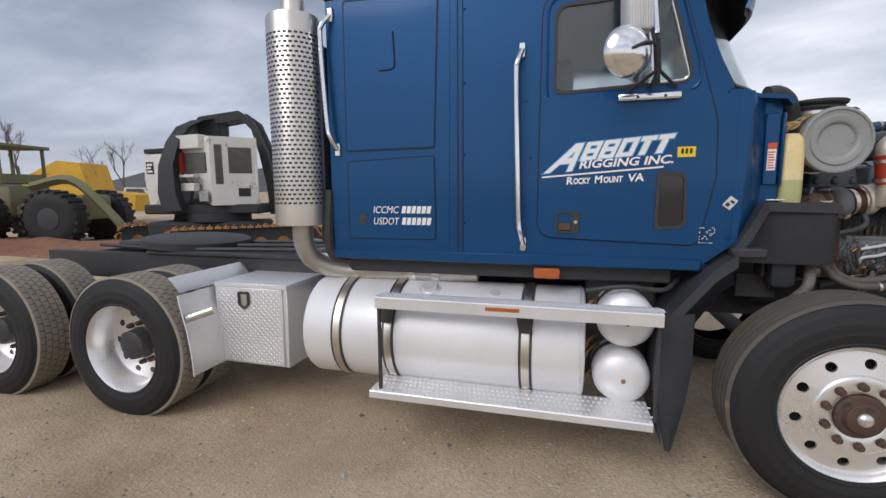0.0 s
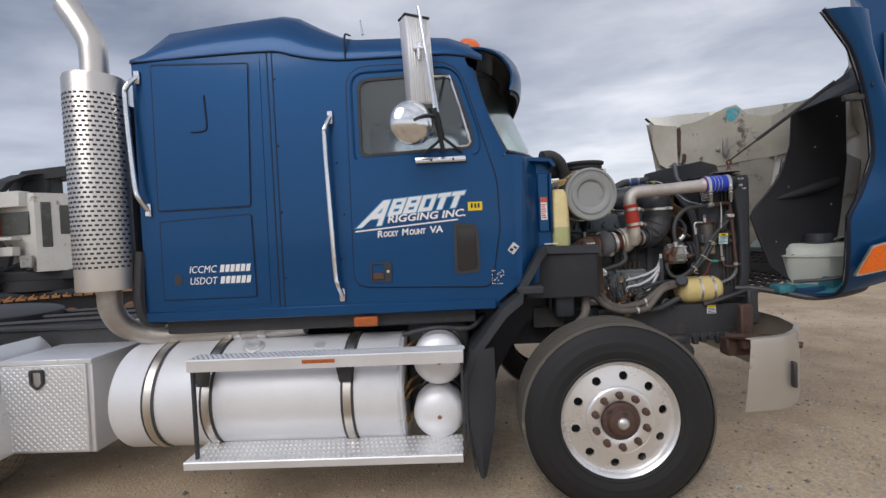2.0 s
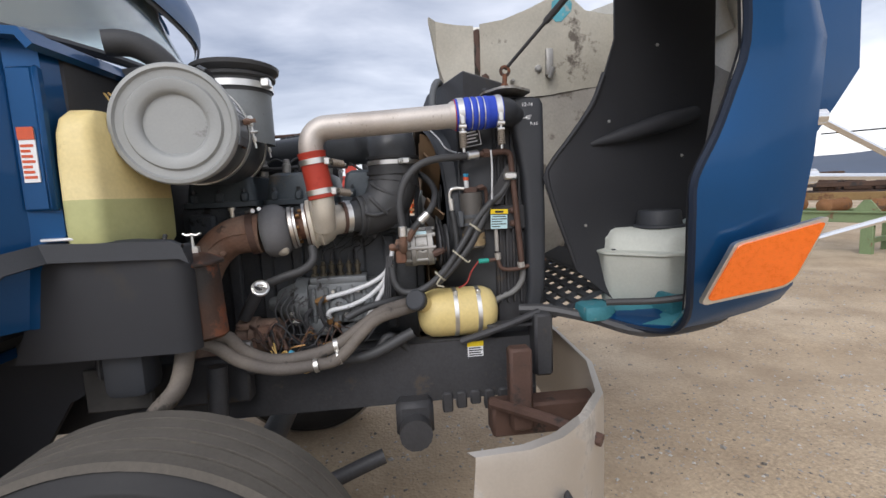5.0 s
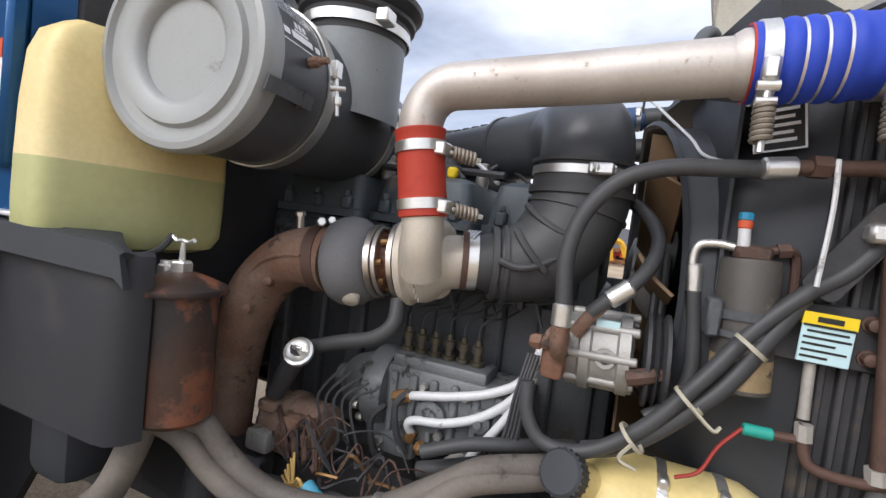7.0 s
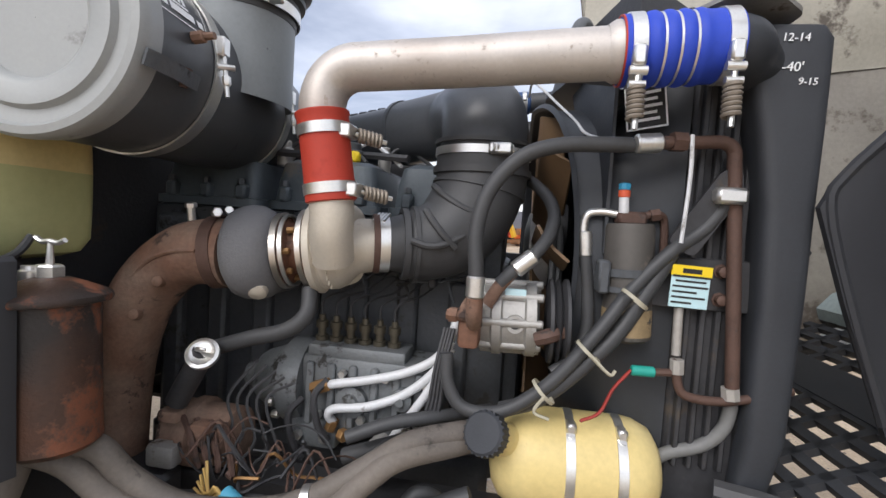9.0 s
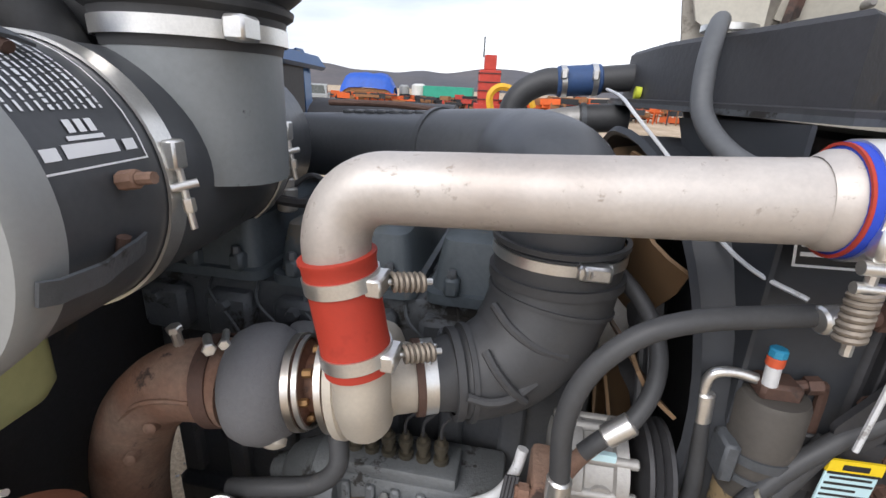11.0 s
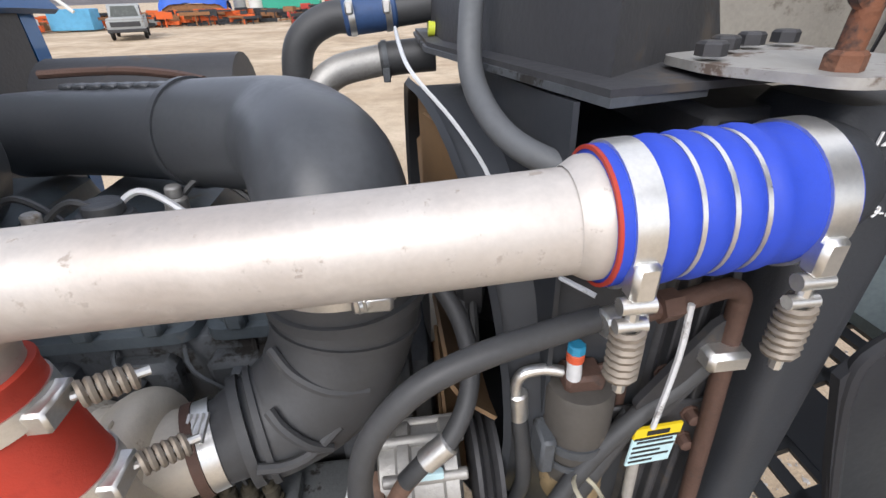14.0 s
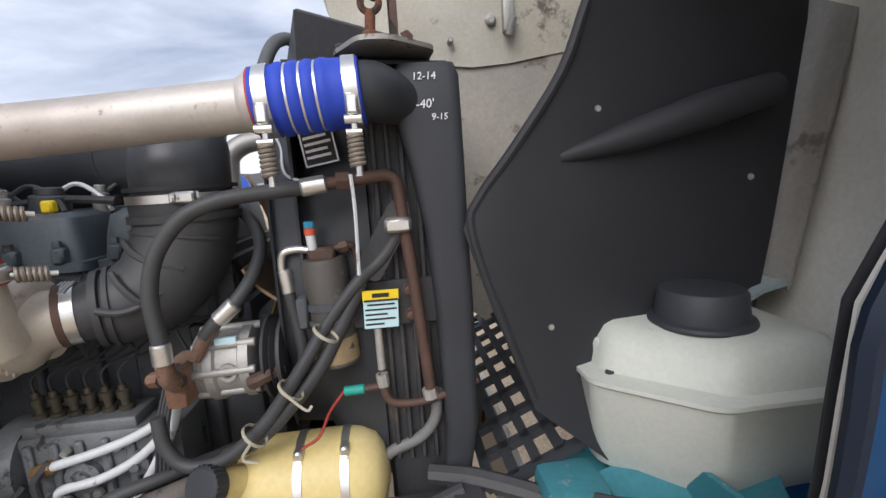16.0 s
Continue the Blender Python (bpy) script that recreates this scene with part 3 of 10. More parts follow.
door_words("lettering", "RIGGING INC.", -1.262, 1.656, 0.060, 0.468, 0.045, sh=0.22)
for s_, x_, size_, w_ in (("R", -1.325, 0.056, 0.034), ("OCKY", -1.287, 0.044, 0.090), ("M", -1.178, 0.056, 0.042), ("OUNT", -1.131, 0.044, 0.098), ("VA", -1.008, 0.056, 0.076)):
    door_words("lettering", s_, x_, 1.571 + 0.04 * (x_ + 1.325), size_, w_, 0.04, sh=0.12)
bm = bmesh.new()
add_box(bm, (-0.775, YS - 0.0155, 1.705), (-0.69, YS - 0.0118, 1.757), 0.001)
ys = part("sticker", bm, YELLOW, door, "yellow numbered sticker")
bm = bmesh.new()
for i in range(3):
    add_box(bm, (-0.758 + 0.02 * i, YS - 0.0168, 1.722), (-0.746 + 0.02 * i, YS - 0.015, 1.748), 0)
part("print", bm, BLACK_INK, ys)
bm = bmesh.new()
dm = Matrix.Translation((-0.515, YS - 0.004, 1.47)) @ Matrix.Rotation(radians(38), 4, "Y")
add_box(bm, (-0.022, -0.003, -0.03), (0.022, 0.003, 0.03), 0.001, m=dm)
dp = part("diamond_placard", bm, WIRE_W, cab, "small white diamond placard")
bm = bmesh.new()
add_box(bm, (-0.014, -0.005, -0.022), (0.004, -0.0032, -0.004), 0, m=dm)
add_box(bm, (-0.006, -0.005, 0.004), (0.015, -0.0032, 0.016), 0, m=dm)
part("placard_print", bm, BLACK_INK, dp)
bm = bmesh.new()
rt = random.Random(31)
for e in range(4):
    for k in range(5):
        if rt.random() < 0.75:
            u = -0.65 + 0.0145 * k + rt.uniform(-0.002, 0.002)
            v = 1.262 + 0.0165 * k + rt.uniform(-0.002, 0.002)
            w = rt.uniform(0.004, 0.012)
            x0, z0 = ((u, 1.262), (u, 1.340), (-0.65, v), (-0.582, v))[e]
            dx, dz = (w, 0.004) if e < 2 else (0.004, w)
            add_box(bm, (x0, YS - 0.0150, z0), (x0 + dx, YS - 0.0118, z0 + dz), 0)
for k in range(9):
    u, v = rt.uniform(-0.64, -0.595), rt.uniform(1.275, 1.33)
    add_box(bm, (u, YS - 0.0150, v), (u + rt.uniform(0.004, 0.014), YS - 0.0118, v + rt.uniform(0.003, 0.006)), 0)
part("sticker_remains", bm, WIRE_W, door, "torn remains of a pale sticker")
# sleeper panels
bm = bmesh.new()
PU = [(-2.652, 1.79), (-2.083, 1.796), (-2.055, 2.645), (-2.645, 2.665)]
add_plate(bm, rounded([(-2.66, 1.20), (-1.995, 1.20), (-1.985, 2.70), (-2.66, 2.69)], 0.012), [], xz(YS - 0.004), (0, 0.006, 0))
part("side_panel", bm, BLUE, cab)
for name, poly in (("upper_hatch", PU), ("lower_hatch", [(-2.648, 1.245), (-2.076, 1.247), (-2.084, 1.745), (-2.648, 1.722)])):
    bm = bmesh.new()
    cx, cz = sum(p[0] for p in poly) / 4, sum(p[1] for p in poly) / 4
    grow = [(cx + (a - cx) * 1.02, cz + (b - cz) * 1.02) for a, b in poly]
    add_plate(bm, rounded(grow, 0.02), [rounded(poly, 0.016)], xz(YS - 0.0055), (0, 0.004, 0))
    hs = part("hatch_seal", bm, BLUE_DK, cab)
    bm = bmesh.new()
    inner = [(cx + (a - cx) * 0.99, cz + (b - cz) * 0.99) for a, b in poly]
    add_plate(bm, rounded(inner, 0.016), [], xz(YS - 0.010), (0, 0.008, 0))
    part(name, bm, BLUE, cab)
bm = bmesh.new()
add_tube(bm, [(-2.33, YS - 0.012, 2.47), (-2.322, YS - 0.012, 2.30), (-2.33, YS - 0.012, 2.265), (-2.36, YS - 0.012, 2.255), (-2.42, YS - 0.012, 2.255)], 0.005, 6, 4)
for x in (-1.945, -1.915):
    add_box(bm, (x, YS - 0.0022, 1.17), (x + 0.008, YS + 0.001, 2.71), 0.001)
for z in (1.35, 1.75, 2.15, 2.55):
    add_lathe(bm, (-1.90, YS, z), (0, -1, 0), [(0, 0.008), (0.004, 0.006)], 8)
for x, z in ((-1.55, 2.03), (-1.52, 1.72), (-1.55, 1.45), (-0.555, 2.02)):
    add_lathe(bm, (x, YS, z), (0, -1, 0), [(0, 0.007), (0.004, 0.005)], 8)
part("trim_line", bm, BLUE_DK, cab)
bm = bmesh.new()
add_box(bm, (-2.575, YS - 0.0125, 1.335), (-2.53, YS - 0.0095, 1.40), 0.002)
add_lathe(bm, (-2.553, YS - 0.0125, 1.36), (0, -1, 0), [(0, 0.011), (0.004, 0.009)], 10)
part("hatch_latch", bm, FRAME_BLK, cab)
for z, s in ((1.405, "ICCMC"), (1.335, "USDOT")):
    m = Matrix.Translation((-2.485, YS - 0.0125, z)) @ LET
    words("lettering", s, 0.062, m, WHITE, cab, "", 0.001, 0.2, 0.17)
    bm = bmesh.new()
    for i in range(6):
        x0 = -2.295 + 0.032 * i
        add_plate(bm, [(x0, z), (x0 + 0.024, z), (x0 + 0.033, z + 0.044), (x0 + 0.009, z + 0.044)], [], xz(YS - 0.0135), (0, 0.002, 0))
    part("number_bar", bm, WHITE, cab, "white bars of a painted number")


def grab_bar(x0, z0, x1, z1, bow):
    """A bowed tubular rail on two flattened feet."""
    bm = bmesh.new()
    y = YS - 0.055
    add_tube(bm, [(x1, YS - 0.012, z1), (x1 - bow, y, z1 - 0.07), (x1 - bow * 1.3, y, z1 - 0.14), ((x0 + x1) / 2 - bow * 1.3, y, (z0 + z1) / 2), (x0 - bow * 1.1, y, z0 + 0.14), (x0 - bow * 0.6, y, z0 + 0.07), (x0, YS - 0.012, z0)], 0.0155, 10, 6)
    for x, z in ((x0, z0), (x1, z1)):
        add_box(bm, (x - 0.018, YS - 0.018, z - 0.04), (x + 0.018, YS - 0.001, z + 0.04), 0.005)
    r = part("grab_bar", bm, CHROME, cab, "polished tubular grab rail")
    bm = bmesh.new()
    for x, z in ((x0, z0), (x1, z1)):
        add_lathe(bm, (x, YS - 0.018, z), (0, -1, 0), [(0, 0.009), (0.003, 0.008)], 8)
    part("bolt", bm, BLACK, r)


grab_bar(-1.555, 1.235, -1.575, 2.30, 0.02)
grab_bar(-2.715, 1.80, -2.735, 2.60, 0.035)
# A pillar, cowl side and firewall
bm = bmesh.new()
rows = []
for z, dx in ((1.24, -0.04), (1.5, 0.0), (1.80, 0.0), (1.98, -0.005), (2.03, -0.03)):
    s = 0 if z > 1.4 else 0.06
    rows.append([(-0.60, -0.936, z + s), (-0.50, -0.936, z + s * 0.6), (-0.43 + dx, -0.915, z), (-0.365 + dx, -0.82, z), (-0.33 + dx, -0.775, z), (-0.25 + dx, -0.765, z), (-0.245 + dx, -0.70, z)])
add_sheet(bm, rows, 0.015)
rows = [[(x, -y, z) for x, y, z in r] for r in rows]
add_sheet(bm, rows, 0.015)
part("cowl_side", bm, BLUE, truck)
bm = bmesh.new()
add_box(bm, (-0.27, -0.70, 1.05), (-0.245, 0.70, 2.02), 0.01)
part("firewall", bm, FRAME_BLK, truck)
bm = bmesh.new()
rows = []
for x, z in ((-0.44, 2.055), (-0.33, 2.045), (-0.25, 2.03), (-0.22, 1.99)):
    rows.append([(x - 0.10 * abs(t) ** 3 * (0 if x > -0.3 else 1), 0.83 * t, z - 0.02 * t * t) for t in (-1, -0.8, -0.5, 0, 0.5, 0.8, 1)])
add_sheet(bm, rows, 0.02)
part("cowl", bm, BLUE, truck)
bm = bmesh.new()
add_box(bm, (-0.20 - 0.06, -0.80, 1.56), (-0.243, -0.768, 1.93), 0.008)
add_box(bm, (-0.33, -0.786, 1.56), (-0.262, -0.768, 1.93), 0.006)
part("hood_rest_panel", bm, BLUE, truck)
bm = bmesh.new()
add_box(bm, (-0.315, -0.7895, 1.635), (-0.275, -0.7855, 1.775), 0.001)
lab = part("warning_label", bm, WHITE, truck, "white warning label with red heading")
bm = bmesh.new()
add_box(bm, (-0.315, -0.7915, 1.745), (-0.275, -0.789, 1.777), 0)
part("heading", bm, RED_LAB, lab)
bm = bmesh.new()
for i in range(7):
    add_box(bm, (-0.312, -0.7905, 1.645 + 0.0135 * i), (-0.281 - 0.004 * (i % 3), -0.7892, 1.652 + 0.0135 * i), 0)
part("print", bm, RED_LAB, lab)
# windscreen with rubber and pillars
WS_B = lambda t: (-0.23 - 0.30 * abs(t) ** 2.4, 0.895 * t, 2.06 - 0.01 * t * t)
WS_T = lambda t: (-0.49 - 0.215 * abs(t) ** 2.4, 0.875 * t, 2.64 - 0.10 * t * t)
TS = [i / 10 for i in range(-10, 11)]
bm = bmesh.new()
rows = []
for k in range(5):
    f = k / 4
    rows.append([tuple(Vector(WS_B(t)).lerp(Vector(WS_T(t)), f) + Vector((-0.03 * math.sin(math.pi * f) * t * t, 0, 0))) for t in TS])
add_sheet(bm, rows, 0.006)
ws = part("windscreen", bm, GLASS_WS, truck, "green tinted curved windscreen")
ws.visible_shadow = False
bm = bmesh.new()
side = lambda s, ks: [tuple(Vector(WS_B(s)).lerp(Vector(WS_T(s)), k / 5) + Vector((-0.03 * math.sin(math.pi * k / 5), 0, 0))) for k in ks]
loop = [WS_B(t) for t in TS] + side(1, range(1, 5)) + [WS_T(t) for t in TS[::-1]] + side(-1, range(4, 0, -1))
add_tube(bm, [tuple(Vector(p) + Vector((0.004, 0, 0))) for p in loop] + [loop[0]], 0.016, 6, 1)
part("rubber_surround", bm, BLACK, ws)
bm = bmesh.new()
for s in (-1, 1):
    a, b = WS_B(s), WS_T(s)
    rows = []
    for k in range(6):
        f = k / 5
        p = Vector(a).lerp(Vector(b), f)
        p += Vector((-0.03 * math.sin(math.pi * f), 0, 0))
        q = Vector((-0.555 - 0.18 * f, 0.936 * s, 2.03 + 0.53 * f))
        m_ = p.lerp(q, 0.5) + Vector((0.012, 0.015 * s, 0.0))
        rows.append([tuple(q + Vector((-0.05, 0, 0))), tuple(q), tuple(m_), tuple(p)])
    add_sheet(bm, rows, 0.012)
part("pillar", bm, BLUE, truck)
# sun visor over the windscreen
bm = bmesh.new()
rows = []
prof = [(p[0], p[2]) for p in spline([(-0.70, 0, 2.735), (-0.60, 0, 2.745), (-0.50, 0, 2.715), (-0.435, 0, 2.655), (-0.40, 0, 2.57), (-0.398, 0, 2.49), (-0.41, 0, 2.44)], 3)]
for t in [k / 24 for k in range(-24, 25)]:
    e_ = abs(t) ** 6
    rows.append([(x - 0.075 * e_ + 0.05 * (1 - t * t), 0.885 * t, z - 0.055 * e_ * min(1, max(0.3, 0.3 + 5 * (z - 2.52))) + 0.02 * (1 - t * t)) for x, z in prof])
add_sheet(bm, rows, 0.012)
visor = part("sun_visor", bm, BLUE, truck)
bm = bmesh.new()
rows2 = [[(x - 0.016, y * 0.975, z - 0.018) for x, y, z in r[4:]] for r in rows[1:-1]]
add_sheet(bm, rows2, 0.004)
part("visor_lining", bm, BLACK, visor, "matt black inner side of the visor")
# roof marker lamps and antenna stub
for y in (-0.55, 0.0, 0.55):
    bm = bmesh.new()
    add_lathe(bm, (-0.72, y, 2.785), (-0.2, 0, 1), [(0, 0.095), (0.03, 0.095), (0.06, 0.078), (0.085, 0.045), (0.095, 0.015), (0.096, 0.001)], 20)
    part("roof_marker_lamp", bm, ORANGE, truck, "orange roof marker lamp")
bm = bmesh.new()
add_cyl(bm, (-1.38, -0.80, 2.84), (-1.39, -0.80, 2.93), 0.008, 0.004, 8)
part("antenna_stub", bm, WIRE_W, truck)
# cab lining seen through the glass
bm = bmesh.new()
add_box(bm, (-1.60, -0.88, 1.15), (-1.56, 0.88, 2.66), 0)
add_box(bm, (-1.57, -0.88, 2.62), (-0.75, 0.88, 2.64), 0)
part("cab_lining", bm, CURTAIN, truck)
for y in (-0.48, 0.48):
    bm = bmesh.new()
    add_box(bm, (-1.42, y - 0.22, 1.15), (-1.28, y + 0.22, 2.12), 0.05, 3)
    add_box(bm, (-1.34, y - 0.24, 1.15), (-0.90, y + 0.24, 1.62), 0.05, 3)
    add_box(bm, (-1.41, y - 0.13, 2.10), (-1.30, y + 0.13, 2.33), 0.04, 3)
    part("cab_seat", bm, BLACK, truck)
bm = bmesh.new()
add_box(bm, (-0.66, -0.80, 1.55), (-0.50, 0.80, 2.0), 0.05, 3)
part("dashboard", bm, BLACK, truck)
# door mirror
bm = bmesh.new()
mx = -0.93
mm = Matrix.Translation((-1.025, -1.14, 2.515)) @ Matrix.Rotation(radians(-2.5), 4, "Y") @ Matrix.Rotation(radians(-58), 4, "Z")
add_box(bm, (-0.035, -0.075, -0.235), (0.045, 0.075, 0.235), 0.012, 2, m=mm)
mirror = part("door_mirror", bm, ALU, truck, "ribbed aluminium west-coast door mirror")
bm = bmesh.new()
for i in range(10):
    add_box(bm, (0.043, -0.068 + 0.0145 * i, -0.225), (0.049, -0.060 + 0.0145 * i, 0.225), 0.002, m=mm)
part("mirror_rib", bm, ALU, mirror)
bm = bmesh.new()
add_box(bm, (-0.039, -0.062, -0.22), (-0.034, 0.062, 0.22), 0.001, m=mm)
part("mirror_glass", bm, MIRROR, mirror)
bm = bmesh.new()
add_box(bm, (-0.04, -0.078, 0.232), (0.049, 0.078, 0.244), 0.004, m=mm)
part("mirror_cap", bm, BLACK, mirror)
bm = bmesh.new()
co, cd = Vector((-1.062, -1.21, 2.175)), Vector((-0.40, 0.91, 0.06)).normalized()
add_lathe(bm, co, cd, [(-0.052, 0.001), (-0.050, 0.03), (-0.040, 0.075), (-0.020, 0.106), (-0.005, 0.118), (0.0, 0.12), (0.004, 0.116)], 32)
cm = part("convex_mirror", bm, CHROME, mirror)
bm = bmesh.new()
add_lathe(bm, co, cd, [(0.0045, 0.112), (0.014, 0.07), (0.018, 0.001)], 32)
part("convex_glass", bm, MIRROR, mirror)
bm = bmesh.new()
add_tube(bm, [(-0.905, -1.06, 2.05), (-0.93, -1.14, 2.20), (-0.95, -1.14, 2.30)], 0.014, 8, 5)
add_tube(bm, [(-0.935, -1.15, 2.22), (-0.99, -1.25, 2.20), (-1.045, -1.262, 2.178)], 0.008, 8)
for p in ((-1.035, -0.955, 2.04), (-0.80, -0.955, 2.055), (-0.92, -0.955, 2.06)):
    add_tube(bm, [p, (-0.905, -1.07, 2.12)], 0.009, 6)
add_tube(bm, [(-0.905, -1.07, 2.12), (-0.93, -1.15, 2.24)], 0.014, 8)
add_tube(bm, [(-0.925, -1.15, 2.42), (-0.88, -0.94, 2.50)], 0.008, 6)
part("mirror_arm", bm, BLACK, mirror)
bm = bmesh.new()
add_tube(bm, [(-1.00, -1.20, 2.79), (-0.972, -1.205, 2.55), (-0.938, -1.20, 2.25)], 0.011, 10)
add_box(bm, (-1.04, -1.215, 2.56), (-0.96, -1.195, 2.585), 0.006)
add_box(bm, (-1.02, -1.22, 2.50), (-1.0, -1.20, 2.60), 0.006)
part("mirror_rail", bm, CHROME, mirror, "chrome rail in front of the mirror head")
bm = bmesh.new()
add_box(bm, (-1.075, YS - 0.042, 1.995), (-0.775, YS - 0.012, 2.03), 0.008, 2, m=None)
part("mirror_bracket", bm, CHROME, mirror, "bright mirror bracket on the door")
bm = bmesh.new()
for x in (-0.98, -0.85):
    add_lathe(bm, (x, YS - 0.042, 2.012), (0, -1, 0), [(0, 0.008), (0.003, 0.007)], 8)
part("bolt", bm, BLACK, mirror)
# exhaust stack with perforated shield
MX, MY = -2.985, -0.95
bm = bmesh.new()
add_lathe(bm, (MX, MY, 1.33), (0, 0, 1), [(0, 0.15), (0.0, 0.165), (1.25, 0.165), (1.27, 0.158), (1.275, 0.08)], 48)
stack = part("exhaust_silencer", bm, STEEL, truck, "stainless exhaust stack with slotted heat shield")
bm = bmesh.new()
add_tube(bm, [(MX, MY, 2.58), (MX, MY, 2.74), (MX - 0.01, MY, 2.82), (MX - 0.07, MY + 0.005, 2.93), (MX - 0.15, MY + 0.01, 3.05)], 0.073, 24, 6, cap=False)
tp = part("tail_pipe", bm, STEEL, stack)
bm = bmesh.new()
add_tube(bm, [(MX - 0.03, MY, 2.86), (MX - 0.07, MY + 0.005, 2.93), (MX - 0.148, MY + 0.01, 3.047)], 0.069, 20, 5, cap=False)
part("tail_pipe_bore", bm, FRAME_BLK, tp)
bm = bmesh.new()
for r_ in range(38):
    for c_ in range(17):
        a0 = 2 * math.pi * (c_ + 0.5 * (r_ % 2)) / 32 + math.pi - 0.25
        z0 = 1.47 + r_ * 0.0272
        pts = []
        for da, dz in ((-0.056, -0.0062), (0.056, -0.0062), (0.066, 0.0), (0.056, 0.0062), (-0.056, 0.0062), (-0.066, 0)):
            pts.append(bm.verts.new((MX + 0.1662 * math.cos(a0 + da), MY + 0.1662 * math.sin(a0 + da), z0 + dz)))
        bm.faces.new(pts)
sl = part("shield_slot", bm, FRAME_BLK, stack)
sl["kind"] = "stuff"
bm = bmesh.new()
add_tube(bm, [(MX, MY, 1.34), (MX, MY + 0.01, 1.20), (MX + 0.03, MY + 0.08, 1.08), (MX + 0.16, MY + 0.16, 1.01), (MX + 0.40, MY + 0.19, 1.0), (-1.85, -0.76, 1.03)], 0.066, 18, 6)
part("exhaust_pipe", bm, mat("heat_stained_pipe", (0.50, 0.475, 0.45), 0.42, 0.7, 0.2, 5, 120, tint=(0.40, 0.355, 0.31), stain=(0.24, 0.15, 0.10), stain_at=0.60, stain_scale=3), truck, "heat-stained exhaust pipe under the cab")
bm = bmesh.new()
for x in (-2.28, -2.12):
    ring_band(bm, (x, -0.762, 1.017), (1, 0, 0.03), 0.067, 0.05)
    add_box(bm, (x - 0.03, -0.80, 1.07), (x + 0.03, -0.76, 1.10), 0.004)
    bolt(bm, (x - 0.012, -0.78, 1.10), (0, 0, 1)), bolt(bm, (x + 0.016, -0.78, 1.10), (0, 0, 1))
part("exhaust_clamp", bm, GALV, truck)
bm = bmesh.new()
add_tube(bm, [(-2.79, -0.93, 1.55), (-2.80, -0.95, 1.25), (-2.78, -0.92, 1.12), (-2.72, -0.85, 1.09)], 0.03, 8, 6)
add_box(bm, (-2.86, -0.93, 1.20), (-2.82, -0.80, 2.45), 0.006)
part("stack_bracket", bm, FRAME_BLK, truck)
# fuel tank
bm = bmesh.new()
TY, TZ, TR = -0.77, 0.63, 0.33
add_lathe(bm, (-2.94, TY, TZ), (1, 0, 0), [(0.03, 0.02), (0.004, 0.20), (0.0, 0.29), (0.008, 0.318), (0.03, TR), (1.715, TR), (1.735, 0.322), (1.742, 0.30), (1.735, 0.20), (1.72, 0.02)], 56)
tank = part("fuel_tank", bm, ALU_TANK, truck, "dull aluminium cylindrical fuel tank")
bm = bmesh.new()
add_lathe(bm, (-1.222, TY, TZ), (1, 0, 0), [(-0.012, TR - 0.002), (-0.008, TR + 0.004), (0.004, TR + 0.002), (0.006, TR - 0.01)], 56, cap=False)
part("weld_bead", bm, ALU, tank)
for x in (-2.69, -2.345, -1.52):
    bm = bmesh.new()
    ring_band(bm, (x, TY, TZ), (1, 0, 0), TR + 0.001, 0.075, 0.004, 48)
    rb = part("strap_rubber", bm, RUBBER, tank)
    bm = bmesh.new()
    ring_band(bm, (x, TY, TZ), (1, 0, 0), TR + 0.004, 0.045, 0.004, 48)
    part("strap", bm, STEEL, tank, "stainless tank strap")
bm = bmesh.new()
cd = Vector((0, -0.42, 0.90)).normalized()
cp = Vector((-2.13, TY, TZ)) + cd * TR
add_lathe(bm, cp, cd, [(-0.01, 0.07), (0.012, 0.066), (0.014, 0.05), (0.035, 0.048), (0.038, 0.03), (0.034, 0.022), (0.034, 0.001)], 20)
part("filler_cap", bm, ALU, tank)
bm = bmesh.new()
cp2 = Vector((-1.72, TY, TZ)) + cd * TR
add_lathe(bm, cp2, cd, [(-0.004, 0.035), (0.004, 0.033), (0.006, 0.02)], 14)
part("sender_plate", bm, ALU, tank)
# steps
for x0, x1, y0, y1, z0, z1 in ((-2.36, -0.845, -1.235, -1.11, 0.878, 0.945), (-2.41, -0.868, -1.235, -0.98, 0.335, 0.378)):
    bm = bmesh.new()
    dz = z1 - z0
    sec = [(y0, z0), (y0, z1 - 0.006), (y0 + 0.006, z1), (y1, z1), (y1, z0), (y1 - 0.01, z0), (y1 - 0.01, z1 - 0.012), (y0 + 0.012, z1 - 0.012), (y0 + 0.012, z0)]
    add_rings(bm, [[(x, a, b) for a, b in sec] for x in (x0, x1)])
    st = part("step", bm, ALU, truck, "extruded aluminium cab step with serrated tread")
    bm = bmesh.new()
    n = int((x1 - x0) / 0.028)
    for j in range(5):
        yy = y0 + 0.025 + (y1 - y0 - 0.05) * j / 4
        for i in range(n):
            xx = x0 + 0.02 + 0.028 * i + 0.014 * (j % 2)
            vs = [bm.verts.new((xx + dx, yy + dy, z1 + dz_)) for dx, dy, dz_ in ((-0.009, -0.010, 0), (0.009, -0.010, 0), (0.009, 0.010, 0), (-0.009, 0.010, 0), (-0.004, 0, 0.006), (0.004, 0, 0.006))]
            for f in ((0, 1, 5, 4), (1, 2, 5), (2, 3, 4, 5), (3, 0, 4)):
                bm.faces.new([vs[k] for k in f])
    part("tread_tooth", bm, ALU, st)["kind"] = "stuff"
bm = bmesh.new()
add_box(bm, (-1.72, -1.2375, 0.905), (-1.54, -1.2345, 0.925), 0.001)
